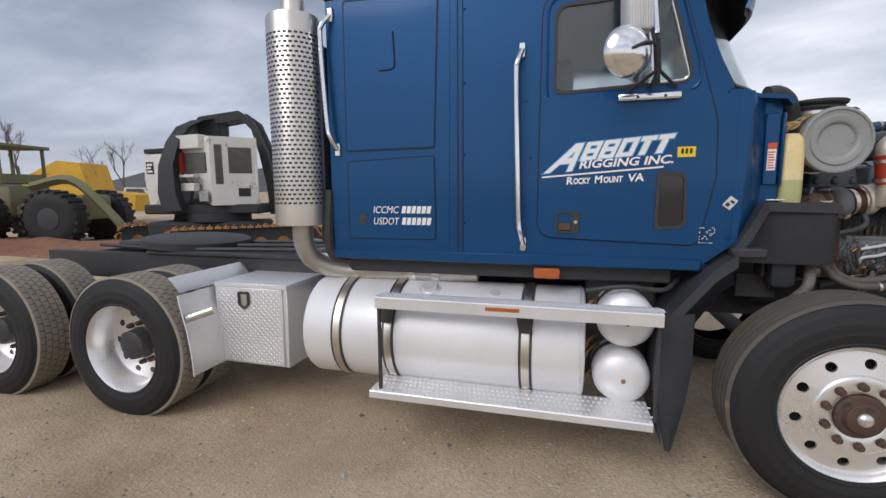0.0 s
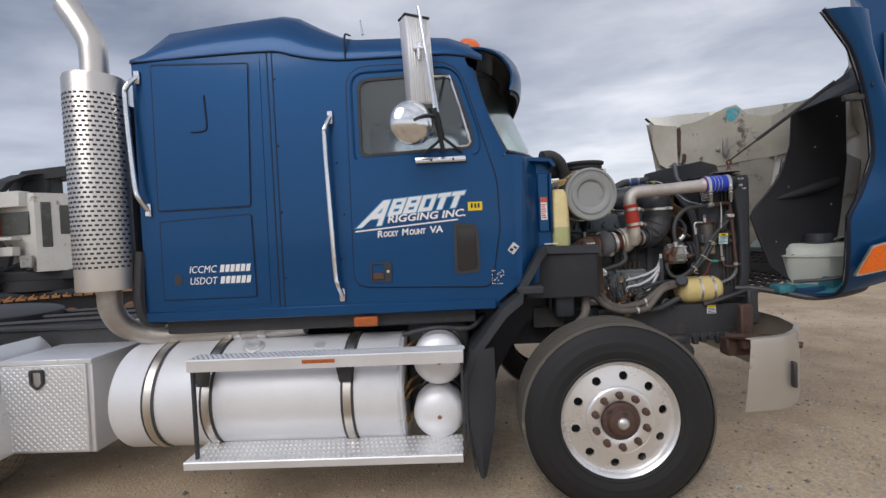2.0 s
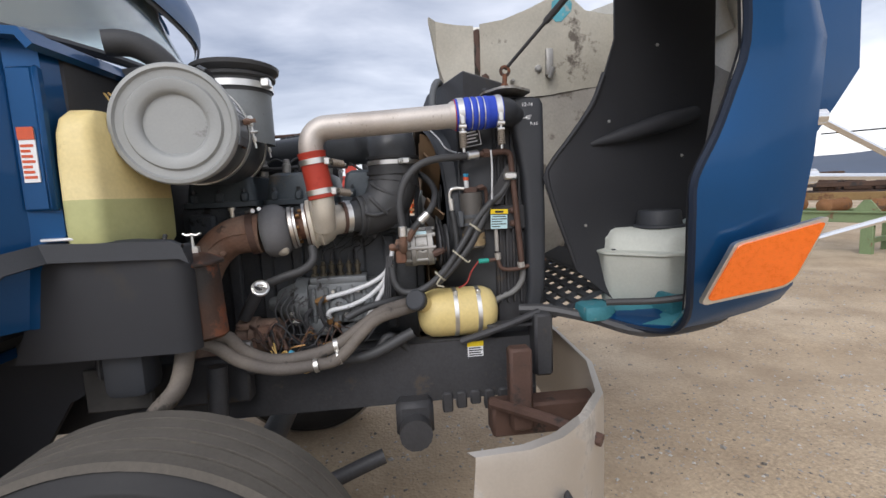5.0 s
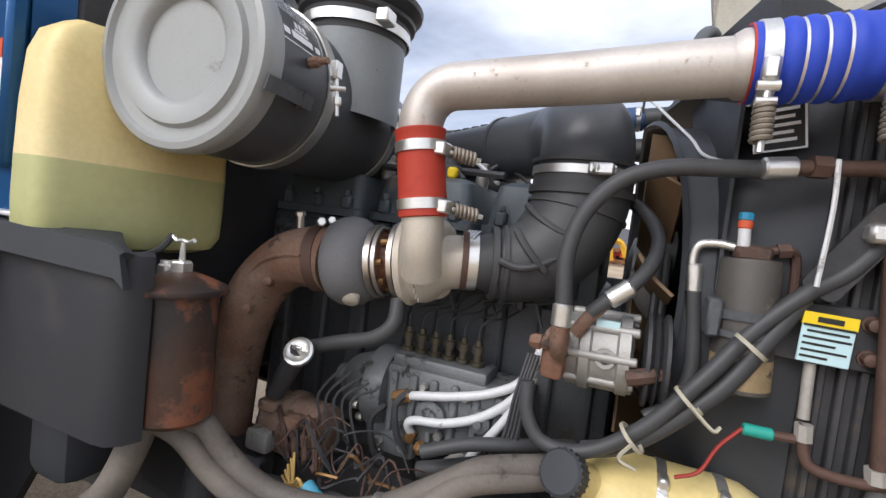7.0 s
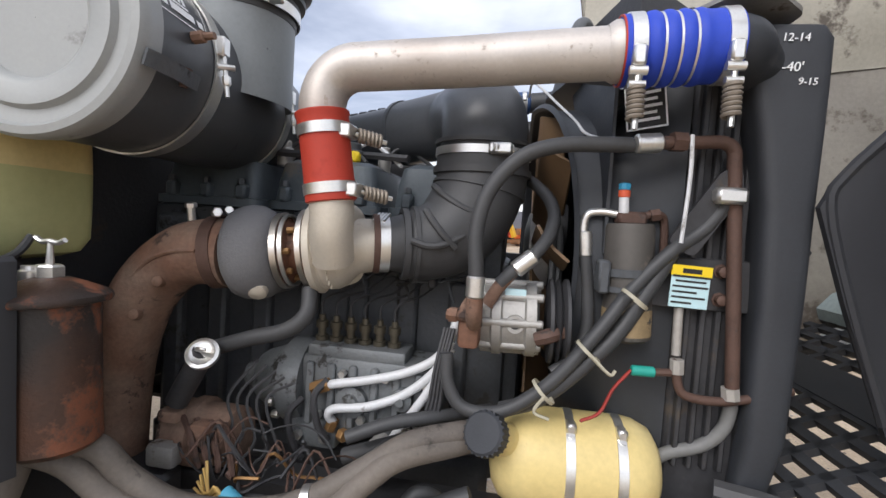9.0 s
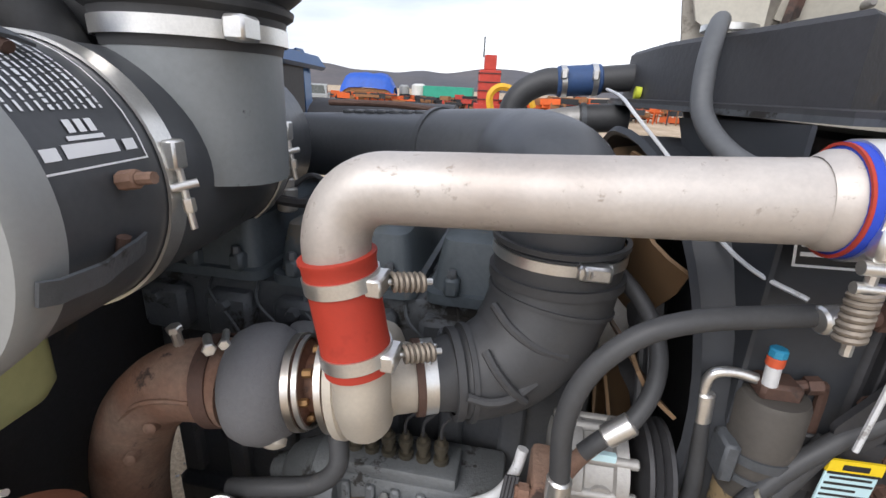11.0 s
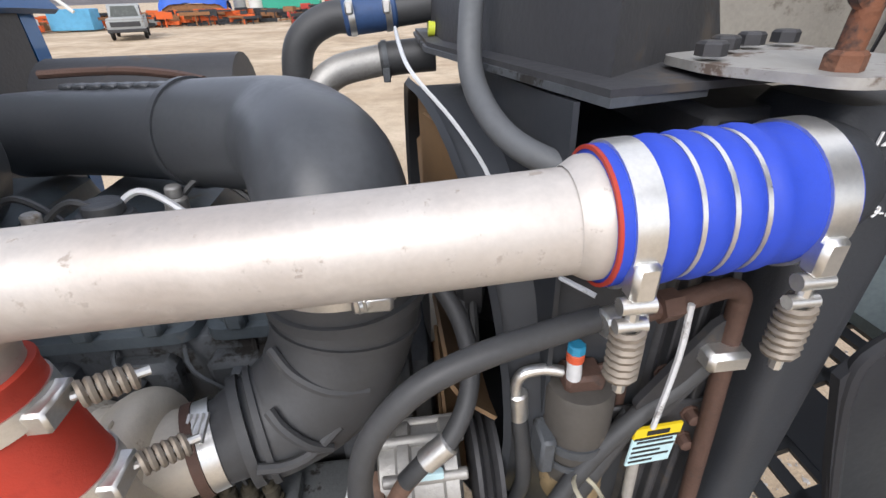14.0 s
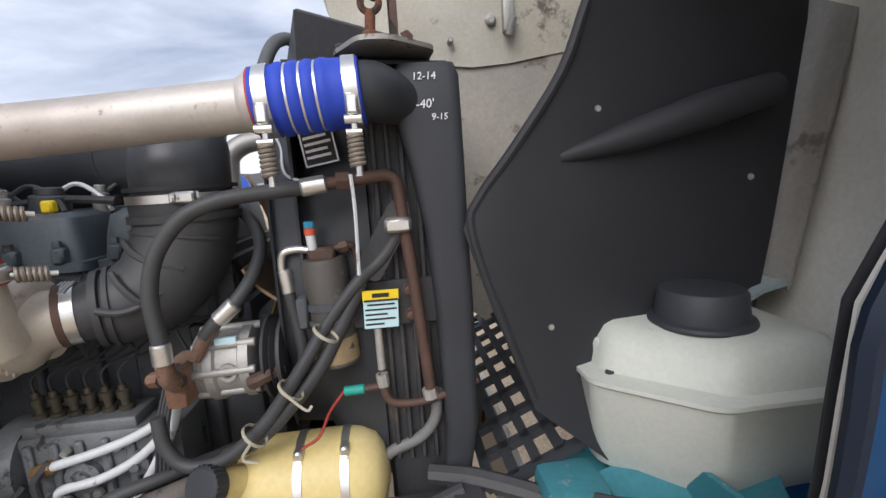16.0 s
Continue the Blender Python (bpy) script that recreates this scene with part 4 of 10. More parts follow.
part("reflective_label", bm, AMBER, truck, "small amber label on the step edge")
for x in (-2.355, -0.855):
    bm = bmesh.new()
    add_box(bm, (x - 0.008, -1.20, 0.37), (x + 0.008, -1.175, 0.90), 0.002)
    part("step_hanger", bm, FRAME_BLK, truck)
for x in (-2.345, -1.52):
    bm = bmesh.new()
    add_plate(bm, [(x - 0.055, 0.885), (x + 0.055, 0.885), (x + 0.032, 0.76), (x - 0.032, 0.76)], [], xz(-1.122), (0, 0.012, 0))
    add_box(bm, (x - 0.02, -1.115, 0.87), (x + 0.02, -0.95, 0.90), 0.004)
    part("step_bracket", bm, FRAME_BLK, truck)
# air tanks
for x, z in ((-0.99, 0.835), (-1.0, 0.515)):
    bm = bmesh.new()
    add_lathe(bm, (x, -0.42, z), (0, -1, 0), [(0, 0.10), (0.03, 0.152), (0.56, 0.152), (0.585, 0.143), (0.605, 0.12), (0.622, 0.075), (0.628, 0.02), (0.628, 0.001)], 32)
    at = part("air_tank", bm, ALU_TANK, truck, "cylindrical aluminium air tank")
    bm = bmesh.new()
    add_lathe(bm, (x + 0.005, -1.044, z - 0.005), (0, -1, 0), [(0, 0.014), (0.008, 0.012), (0.012, 0.006)], 10)
    part("plug", bm, BRASS, at)
    bm = bmesh.new()
    ring_band(bm, (x, -0.85, z), (0, 1, 0), 0.153, 0.05, 0.004, 32)
    part("strap", bm, FRAME_BLK, at)
bm = bmesh.new()
for z in (0.88, 0.66, 0.60, 0.46):
    bolt(bm, (-1.19, -0.92, z), (-0.3, -1, 0), 0.016, 0.04)
    add_tube(bm, [(-1.19, -0.92, z), (-1.165, -0.90, z + 0.03), (-1.12, -0.80, z + 0.03)], 0.009, 8)
part("air_fitting", bm, BRASS, truck)
# toolbox of tread plate
bm = bmesh.new()
add_box(bm, (-3.765, -0.895, 0.30), (-3.175, -0.30, 0.885), 0.006)
add_box(bm, (-3.772, -0.905, 0.866), (-3.168, -0.30, 0.897), 0.004)
tbox = part("toolbox", bm, ALU, truck, "tread-plate aluminium toolbox behind the tank")
bm = bmesh.new()
add_box(bm, (-3.755, -0.912, 0.315), (-3.205, -0.896, 0.865), 0.004)
tdoor = part("toolbox_door", bm, ALU, tbox)
bm = bmesh.new()
for r_ in range(26):
    for c_ in range(26):
        x, z = -3.742 + 0.0206 * c_ + (0.0 if r_ % 2 else 0.0), 0.332 + 0.0206 * r_
        s = 1 if (r_ + c_) % 2 else -1
        l, w = 0.0125, 0.0045
        ux, uz = l * 0.707, l * 0.707 * s
        wx, wz = -w * 0.707 * s, w * 0.707
        y = -0.9125
        v = [bm.verts.new(p) for p in ((x - ux, y, z - uz), (x + wx, y, z + wz), (x + ux, y, z + uz), (x - wx, y, z - wz), (x, y - 0.0035, z))]
        for i in range(4):
            bm.faces.new((v[i], v[(i + 1) % 4], v[4]))
part("tread_pattern", bm, ALU, tdoor)["kind"] = "stuff"
bm = bmesh.new()
add_plate(bm, rounded([(-3.555, 0.75), (-3.51, 0.71), (-3.465, 0.75), (-3.465, 0.84), (-3.555, 0.84)], 0.012), [rounded([(-3.54, 0.752), (-3.51, 0.727), (-3.48, 0.752), (-3.48, 0.825), (-3.54, 0.825)], 0.01)], xz(-0.926), (0, 0.014, 0))
part("latch", bm, FRAME_BLK, tbox, "dark recessed latch")
bm = bmesh.new()
add_plate(bm, rounded([(-3.54, 0.752), (-3.51, 0.727), (-3.48, 0.752), (-3.48, 0.825), (-3.54, 0.825)], 0.01), [], xz(-0.917), (0, 0.004, 0))
part("latch_face", bm, STEEL, tbox)
# chassis rails and deck
for s in (-1, 1):
    bm = bmesh.new()
    y = 0.43 * s
    sec = [(y, 0.77), (y, 1.0), (y - 0.085 * s, 1.0), (y - 0.085 * s, 0.985), (y - 0.015 * s, 0.985), (y - 0.015 * s, 0.785), (y - 0.085 * s, 0.785), (y - 0.085 * s, 0.77)]
    add_rings(bm, [[(x, a, b) for a, b in sec] for x in (-6.1, 1.15)])
    part("chassis_rail", bm, FRAME_BLK, truck)
bm = bmesh.new()
for x in (-5.9, -4.9, -3.9, -2.6, -1.4, 0.9):
    add_box(bm, (x - 0.04, -0.42, 0.80), (x + 0.04, 0.42, 0.96), 0.004)
part("cross_member", bm, FRAME_BLK, truck)
bm = bmesh.new()
add_box(bm, (-4.9, -0.45, 1.0), (-3.25, 0.45, 1.03), 0.006)
for y in (-0.30, 0.0, 0.30):
    add_tube(bm, [(-5.6, y, 1.05), (-4.7, y - 0.05, 1.04), (-3.9, y, 1.05), (-3.0, y + 0.03, 1.06)], 0.018, 6, 5)
part("frame_deck", bm, FRAME_BLK, truck)
bm = bmesh.new()
add_lathe(bm, (-4.75, 0, 1.04), (0.05, 0, 1), [(0, 0.45), (0.0, 0.47), (0.06, 0.47), (0.07, 0.45), (0.07, 0.05)], 30)
add_box(bm, (-5.4, -0.30, 1.02), (-4.9, -0.10, 1.09), 0.02), add_box(bm, (-5.4, 0.10, 1.02), (-4.9, 0.30, 1.09), 0.02)
part("fifth_wheel", bm, FRAME_BLK, truck, "greasy black fifth wheel plate")
bm = bmesh.new()
add_box(bm, (-3.45, -0.32, 1.02), (-2.95, 0.40, 1.035), 0.003)
part("deck_plate", bm, ALU, truck, "tread-plate deck behind the cab")
# rear mudguard of bright sheet
bm = bmesh.new()
rows = []
for x, z in ((-3.715, 0.31), (-3.722, 0.45), (-3.745, 0.62), (-3.785, 0.78), (-3.80, 0.86)):
    rows.append([(x + 0.012, -1.215, z), (x, -1.20, z), (x, -1.0, z), (x, -0.6, z), (x, -0.48, z)])
add_sheet(bm, rows, 0.008)
add_sheet(bm, [[(x, y, z) for y in (-1.19, -0.9, -0.5)] for x, z in ((-3.79, 0.875), (-3.80, 0.895), (-3.835, 0.935), (-3.875, 0.972))], 0.006)
mg = part("mudguard", bm, ALU, truck, "bright sheet-metal quarter mudguard")
bm = bmesh.new()
add_tube(bm, [(-3.755, -1.17, 0.70), (-3.60, -1.10, 0.755)], 0.030, 14)
add_lathe(bm, (-3.755, -1.17, 0.70), (-0.53, -0.84, 0), [(0, 0.034), (0.012, 0.034), (0.014, 0.02)], 14)
part("mudguard_bracket", bm, GALV, mg)


# wheels
def tyre_mesh(bm, c, s, R, w, seg=72):
    """Sidewalls and shoulders of a tyre; s: -1 when its outer face looks to -y."""
    x, y, z = c
    k = R / 0.535
    prof = [(a, b * k) for a, b in ((0.0, 0.325), (-0.010, 0.330), (-0.013, 0.340), (-0.010, 0.346), (-0.014, 0.356), (-0.016, 0.38), (-0.0175, 0.384), (-0.0165, 0.388), (-0.0155, 0.41), (-0.0165, 0.436), (-0.015, 0.440), (-0.013, 0.444), (-0.004, 0.48), (-0.002, 0.486), (0.004, 0.490), (0.012, 0.505), (0.03, 0.522))]
    prof = prof + [(w - a, b) for a, b in prof[::-1]]
    add_lathe(bm, (x, y, z), (0, -s, 0), prof, seg, cap=False)


def tread_mesh(bm, c, s, R, w, seg=72):
    x, y, z = c
    k = R / 0.535
    groove = []
    n = 5
    a, b = 0.022, w - 0.022
    groove.append((a - 0.004, 0.518 * k))
    for i in range(n):
        l = a + (b - a) * i / n
        h = a + (b - a) * (i + 1) / n
        groove += [(l + 0.004, 0.535 * k), (h - 0.006, 0.535 * k), (h - 0.003, 0.524 * k), (h + 0.001, 0.524 * k)]
    groove.append((b + 0.004, 0.518 * k))
    add_lathe(bm, (x, y, z), (0, -s, 0), groove, seg, cap=False)


def tread_sipes(bm, c, R, w, seg=60):
    x, y, z = c
    for i in range(seg):
        a = 2 * math.pi * i / seg
        for j in range(5):
            yy = y + 0.03 + (w - 0.06) * (j + 0.5) / 5
            aa = a + (0.05 if j % 2 else 0)
            p = []
            for da, rr in ((-0.008, R * 1.0005), (0.008, R * 1.0005)):
                p.append((x + rr * math.cos(aa + da), z + rr * math.sin(aa + da)))
            vs = [bm.verts.new((p[0][0], yy - 0.016, p[0][1])), bm.verts.new((p[1][0], yy - 0.016, p[1][1])), bm.verts.new((p[1][0], yy + 0.016, p[1][1])), bm.verts.new((p[0][0], yy + 0.016, p[0][1]))]
            bm.faces.new(vs)


def steer_wheel(c, yout):
    """Front wheel, dish outwards: tyre, rim with ten hand holes, studs and hub."""
    x, _, z = c
    bm = bmesh.new()
    o = Vector((x, yout, z))
    # rim barrel, and a face disc pierced by round holes
    add_lathe(bm, o, (0, 1, 0), [(0.018, 0.322), (0.0, 0.327), (-0.004, 0.322), (0.004, 0.308), (0.022, 0.300), (0.03, 0.296)], 72, cap=False)
    seg = 10
    ring = [(0.296 * math.cos(2 * math.pi * i / 80), 0.296 * math.sin(2 * math.pi * i / 80)) for i in range(80)]
    inner = [(0.188 * math.cos(2 * math.pi * i / 80), 0.188 * math.sin(2 * math.pi * i / 80)) for i in range(80)]
    holes = [inner]
    for i in range(10):
        a = 2 * math.pi * (i + 0.3) / 10
        hx, hz = 0.243 * math.cos(a), 0.243 * math.sin(a)
        holes.append([(hx + 0.024 * math.cos(2 * math.pi * j / 16), hz + 0.024 * math.sin(2 * math.pi * j / 16)) for j in range(16)])
    dish = lambda a, b: (x + a, yout + 0.03 - 0.022 * (0.296 - math.hypot(a, b)) / 0.108, z + b)
    add_plate(bm, ring, holes, dish, (0, 0.012, 0))
    add_lathe(bm, o, (0, 1, 0), [(0.008, 0.190), (-0.002, 0.184), (-0.006, 0.176), (-0.004, 0.11), (0.0, 0.105), (0.02, 0.10)], 60, cap=False)
    add_lathe(bm, o, (0, 1, 0), [(0.03, 0.30), (0.10, 0.285), (0.26, 0.30)], 48, cap=False)
    w = part("wheel", bm, ALU_WHEEL, truck, "polished aluminium front wheel with hand holes")
    bm = bmesh.new()
    tyre_mesh(bm, (x, yout - 0.002, z), -1, 0.535, 0.28)
    part("tyre", bm, TYRE, w, "black worn steer tyre")
    bm = bmesh.new()
    tread_mesh(bm, (x, yout - 0.002, z), -1, 0.535, 0.28)
    part("tread", bm, mat("worn_steer_tread", (0.095, 0.085, 0.072), 0.8, 0, 0.25, 6, 90, bump=0.3, bscale=90, stain=(0.16, 0.135, 0.10), stain_at=0.6, stain_scale=5), w, "dusty ribbed tread")
    bm = bmesh.new()
    add_lathe(bm, (x, yout + 0.10, z), (0, -1, 0), [(0, 0.29), (0.01, 0.28), (0.012, 0.05)], 40)
    part("brake_drum", bm, FRAME_BLK, w)
    bm = bmesh.new()
    add_lathe(bm, o, (0, -1, 0), [(-0.02, 0.104), (0.012, 0.102), (0.018, 0.094), (0.018, 0.080), (0.026, 0.074), (0.042, 0.070), (0.046, 0.062), (0.046, 0.030)], 40)
    part("hub", bm, RUST_TUBE, w, "greasy rusted hub")
    bm = bmesh.new()
    add_lathe(bm, o, (0, -1, 0), [(0.04, 0.034), (0.05, 0.032), (0.058, 0.024), (0.062, 0.012), (0.068, 0.011), (0.069, 0.001)], 20)
    part("hub_cap", bm, GALV, w)
    for i in range(10):
        a = 2 * math.pi * (i + 0.55) / 10
        p = (x + 0.143 * math.cos(a), yout - 0.005, z + 0.143 * math.sin(a))
        bm = bmesh.new()
        add_lathe(bm, p, (0, -1, 0), [(0, 0.021), (0.004, 0.0205), (0.006, 0.0175), (0.024, 0.0175), (0.027, 0.012), (0.034, 0.011)], 12)
        part("lug_nut", bm, RUST_TUBE, w)
    return w


steer_wheel((0.0, 0, 0.51), -1.175)
bm = bmesh.new()
tyre_mesh(bm, (0.0, 0.90, 0.51), -1, 0.535, 0.28, 48)
fw = part("wheel", bm, TYRE, truck)
bm = bmesh.new()
tread_mesh(bm, (0.0, 0.90, 0.51), -1, 0.535, 0.28, 48)
part("tread", bm, TREAD, fw)


SIPE = mat("dusty_sipe_rubber", (0.10, 0.088, 0.075), 0.9, 0, 0.2, 6, 90)


def rear_wheel(x, yout, z):
    """Dual rear wheel: deep dished rim outside, two tyres."""
    bm = bmesh.new()
    o = (x, yout, z)
    add_lathe(bm, o, (0, 1, 0), [(0.004, 0.320), (-0.006, 0.325), (-0.01, 0.318), (0.0, 0.305), (0.03, 0.297), (0.05, 0.283), (0.15, 0.272), (0.165, 0.262), (0.172, 0.235), (0.174, 0.15), (0.172, 0.11)], 64, cap=False)
    w = part("wheel", bm, ALU_WHEEL, truck, "deep-dished aluminium dual rear wheel")
    bm = bmesh.new()
    for i in range(10):
        a = 2 * math.pi * i / 10
        add_lathe(bm, (x + 0.218 * math.cos(a), yout + 0.1725, z + 0.218 * math.sin(a)), (0, -1, 0), [(0, 0.024), (0.0005, 0.023)], 16)
    part("hand_hole", bm, FRAME_BLK, w)
    bm = bmesh.new()
    add_lathe(bm, (x, yout + 0.172, z), (0, -1, 0), [(0, 0.115), (0.06, 0.105), (0.09, 0.10), (0.10, 0.085), (0.105, 0.02), (0.105, 0.001)], 28)
    part("axle_hub", bm, FRAME_BLK, w)
    for i in range(10):
        a = 2 * math.pi * (i + 0.5) / 10
        bm = bmesh.new()
        add_lathe(bm, (x + 0.143 * math.cos(a), yout + 0.172, z + 0.143 * math.sin(a)), (0, -1, 0), [(0, 0.021), (0.005, 0.018), (0.03, 0.018), (0.04, 0.011)], 10)
        part("lug_nut", bm, RUST_TUBE, w)
    for y in (yout, yout + 0.33):
        bm = bmesh.new()
        tyre_mesh(bm, (x, y, z), -1, 0.505, 0.27, 64)
        part("tyre", bm, TYRE, w)
        bm = bmesh.new()
        tread_mesh(bm, (x, y, z), -1, 0.505, 0.27, 64)
        part("tread", bm, TREAD, w, "dusty brown tread")
        bm = bmesh.new()
        tread_sipes(bm, (x, y, z), 0.506, 0.27)
        part("tread_sipe", bm, SIPE, w)["kind"] = "stuff"


for x in (-4.25, -5.56):
    rear_wheel(x, -1.27, 0.472)
    rear_wheel(x, 0.67, 0.472)
bm = bmesh.new()
for x in (-4.25, -5.56):
    add_cyl(bm, (x, -0.9, 0.47), (x, 0.9, 0.47), 0.10, seg=16)
add_cyl(bm, (0, -0.95, 0.45), (0, 0.95, 0.45), 0.06, seg=12)
add_box(bm, (-5.6, -0.55, 0.62), (-4.2, -0.43, 0.74), 0.02), add_box(bm, (-5.6, 0.43, 0.62), (-4.2, 0.55, 0.74), 0.02)
part("axle", bm, FRAME_BLK, truck)
# marker lamp under the sill
bm = bmesh.new()
add_box(bm, (-1.49, -0.965, 1.04), (-1.345, -0.93, 1.098), 0.008)
part("side_marker_lamp", bm, AMBER, truck, "weathered amber side marker lamp")
bm = bmesh.new()
add_box(bm, (-2.70, -0.86, 1.02), (-0.75, -0.50, 1.112), 0.01)
add_box(bm, (-1.2, -0.75, 0.40), (-0.80, -0.45, 1.05), 0.02)
add_tube(bm, [(-1.20, -0.95, 0.98), (-1.0, -0.98, 1.02), (-0.80, -0.93, 1.0), (-0.70, -0.8, 1.05)], 0.014, 8)
part("cab_underframe", bm, FRAME_BLK, truck)
# black plastic fender behind the front wheel
FP = [(0.045, 1.448), (0.02, 1.462), (-0.30, 1.472), (-0.345, 1.455), (-0.42, 1.355), (-0.49, 1.255), (-0.50, 1.20), (-0.60, 1.13), (-0.70, 1.0), (-0.80, 0.87), (-0.845, 0.75), (-0.845, 0.5), (-0.81, 0.22)]
bm = bmesh.new()
rows = []
for i, (x, z) in enumerate(FP):
    y0 = -0.775 if i < 2 else -0.80 if i == 2 else -0.88 if i == 3 else -0.93 - 0.12 * min(1, (i - 3) / 4)
    dx = 0.03
    y1, y2 = (y0 + 0.012, y0 + 0.024) if i < 2 else (-0.68, -0.56)
    rows.append([(x + dx * 0.6, y0 - 0.002, z - 0.05), (x, y0, z), (x, y0 + min(0.12, 0.5 * (y1 - y0)), z + 0.004), (x, y1, z + 0.004), (x, y2, z)])
add_sheet(bm, rows, 0.012)
fend = part("rear_fender", bm, BLACK, truck, "black moulded plastic inner fender")
bm = bmesh.new()
add_plate(bm, [(-0.30, 1.46), (-0.47, 1.24), (-0.60, 1.10), (-0.80, 0.84), (-0.83, 0.5), (-0.80, 0.15), (-0.75, 0.14), (-0.66, 0.45), (-0.60, 0.66), (-0.42, 0.95), (-0.20, 1.06), (-0.12, 1.12), (-0.12, 1.44)], [], xz(-0.60), (0, 0.02, 0))
part("fender_wall", bm, LINER, fend)
bm = bmesh.new()
rows = []
for z, dx in ((1.452, -0.006), (1.445, 0.0), (1.36, 0.001), (1.25, 0.002), (1.14, 0.004)):
    rows.append([(-0.30 - 0.4 * (1.45 - z), -0.772, z), (-0.12, -0.771, z), (0.0 + dx, -0.769, z), (0.026 + dx, -0.764, z), (0.043 + dx, -0.748, z), (0.050 + dx, -0.72, z)])
add_sheet(bm, rows, 0.010)
part("fender_skirt", bm, LINER, fend, "dusty black plastic skirt of the fender")
bm = bmesh.new()
add_box(bm, (-0.36, -0.62, 0.92), (-0.16, -0.605, 1.06), 0.004)
part("mud_bracket", bm, mat("muddy_grey_plate", (0.06, 0.057, 0.053), 0.8, 0, 0.3, 8, 60, stain=(0.07, 0.065, 0.06), stain_at=0.55), fend)
bm = bmesh.new()
add_box(bm, (-0.505, -1.0, 1.195), (-0.35, -0.915, 1.245), 0.01)
part("fender_step", bm, BLACK, fend)
bm = bmesh.new()
rows = []
for x0, x1, z in ((-0.80, -0.66, 0.90), (-0.84, -0.66, 0.6), (-0.83, -0.68, 0.42), (-0.80, -0.71, 0.26), (-0.77, -0.735, 0.14)):
    rows.append([(x0, -1.04, z), (0.5 * (x0 + x1), -1.055, z), (x1, -1.02, z)])
add_sheet(bm, rows, 0.012)
part("mud_flap", bm, BLACK, fend)
bm = bmesh.new()
add_box(bm, (-0.30, -0.79, 1.478), (-0.19, -0.68, 1.486), 0.002, m=Matrix.Translation((0, 0, 0)))
part("scuff_plate", bm, ALU, fend, "small bright plate on the fender")
# front bumper
bm = bmesh.new()
BP = [(0.81, -1.02), (0.95, -1.03), (1.05, -0.99), (1.16, -0.90), (1.27, -0.76), (1.35, -0.5), (1.37, 0), (1.37, 0.5), (1.33, 0.78), (1.24, 0.92), (1.12, 1.0), (1.0, 1.03), (0.79, 1.02)]
rows = []
for z, k in ((0.48, 0.0), (0.60, 0.012), (0.75, 0.015), (0.87, 0.012), (0.90, 0.0), (0.905, -0.03)):
    rows.append([(x - (0.045 - 0.10 * (z - 0.47)) * (1 if abs(y) > 0.95 and x < 0.9 else 0) - (0 if k >= 0 else 0.02), y * (1 + k * 0.6), z - 0.012 * (x < 0.9)) for x, y in BP])
add_sheet(bm, rows, 0.006)
bump_p = part("bumper", bm, mat("satin_bumper", (0.50, 0.46, 0.41), 0.38, 0.6, 0.08, 3, 120, stain=(0.32, 0.29, 0.25), stain_at=0.63), truck, "satin metal front bumper")
bm = bmesh.new()
add_box(bm, (1.045, -1.03, 0.60), (1.065, -0.985, 0.75), 0.006)
part("tow_slot_cover", bm, FRAME_BLK, bump_p)
bm = bmesh.new()
for s in (-1, 1):
    add_box(bm, (0.95, s * 0.50 - 0.05, 0.66), (1.36, s * 0.50 + 0.05, 0.78), 0.01)
    add_tube(bm, [(0.95, s * 0.55, 0.80), (1.10, s * 0.75, 0.82), (1.22, s * 0.86, 0.80)], 0.02, 8)
    add_box(bm, (1.0, s * 0.6 - 0.03, 0.72), (1.08, s * 0.6 + 0.03, 1.02), 0.01)
part("bumper_bracket", bm, RUST_TUBE, truck)
# ---- tipped hood ----
# lip of the near wheel arch from the nose up, the fender corner beside it, and the hood's middle (x, z)
HL = [((1.34, -0.5, 1.085), (1.74, -0.58, 1.12), (1.84, 1.34)), ((1.465, -0.63, 1.062), (1.78, -0.74, 1.15), (1.88, 1.37)), ((1.525, -0.73, 1.08), (1.8, -0.84, 1.19), (1.9, 1.4)),
      ((1.515, -0.815, 1.155), (1.82, -0.9, 1.25), (1.92, 1.44)), ((1.476, -0.88, 1.27), (1.835, -0.935, 1.34), (1.93, 1.5)), ((1.458, -0.91, 1.38), (1.845, -0.955, 1.43), (1.94, 1.56)),
      ((1.446, -0.928, 1.48), (1.85, -0.965, 1.53), (1.95, 1.62)), ((1.445, -0.937, 1.57), (1.855, -0.975, 1.61), (1.96, 1.68)), ((1.495, -0.945, 1.68), (1.857, -0.98, 1.69), (1.97, 1.74)),
      ((1.53, -0.955, 1.79), (1.86, -0.985, 1.79), (1.98, 1.83)), ((1.555, -0.97, 1.91), (1.86, -0.995, 1.91), (1.985, 1.93)), ((1.52, -1.0, 2.08), (1.845, -1.02, 2.08), (1.99, 2.09)),
      ((1.43, -1.055, 2.3), (1.8, -1.06, 2.3), (1.99, 2.25)), ((1.33, -1.1, 2.49), (1.76, -1.09, 2.5), (1.99, 2.39)), ((1.16, -1.14, 2.68), (1.72, -1.11, 2.68), (1.99, 2.5))]


def crest(cor):
    """Corner of the near fender, drawn in towards the top."""
    f = min(1, max(0, (cor[2] - 1.2) / 0.14))
    return Vector((cor[0] - f * (0.10 + 0.20 * min(1, max(0, (cor[2] - 1.9) / 0.5))), cor[1], cor[2]))


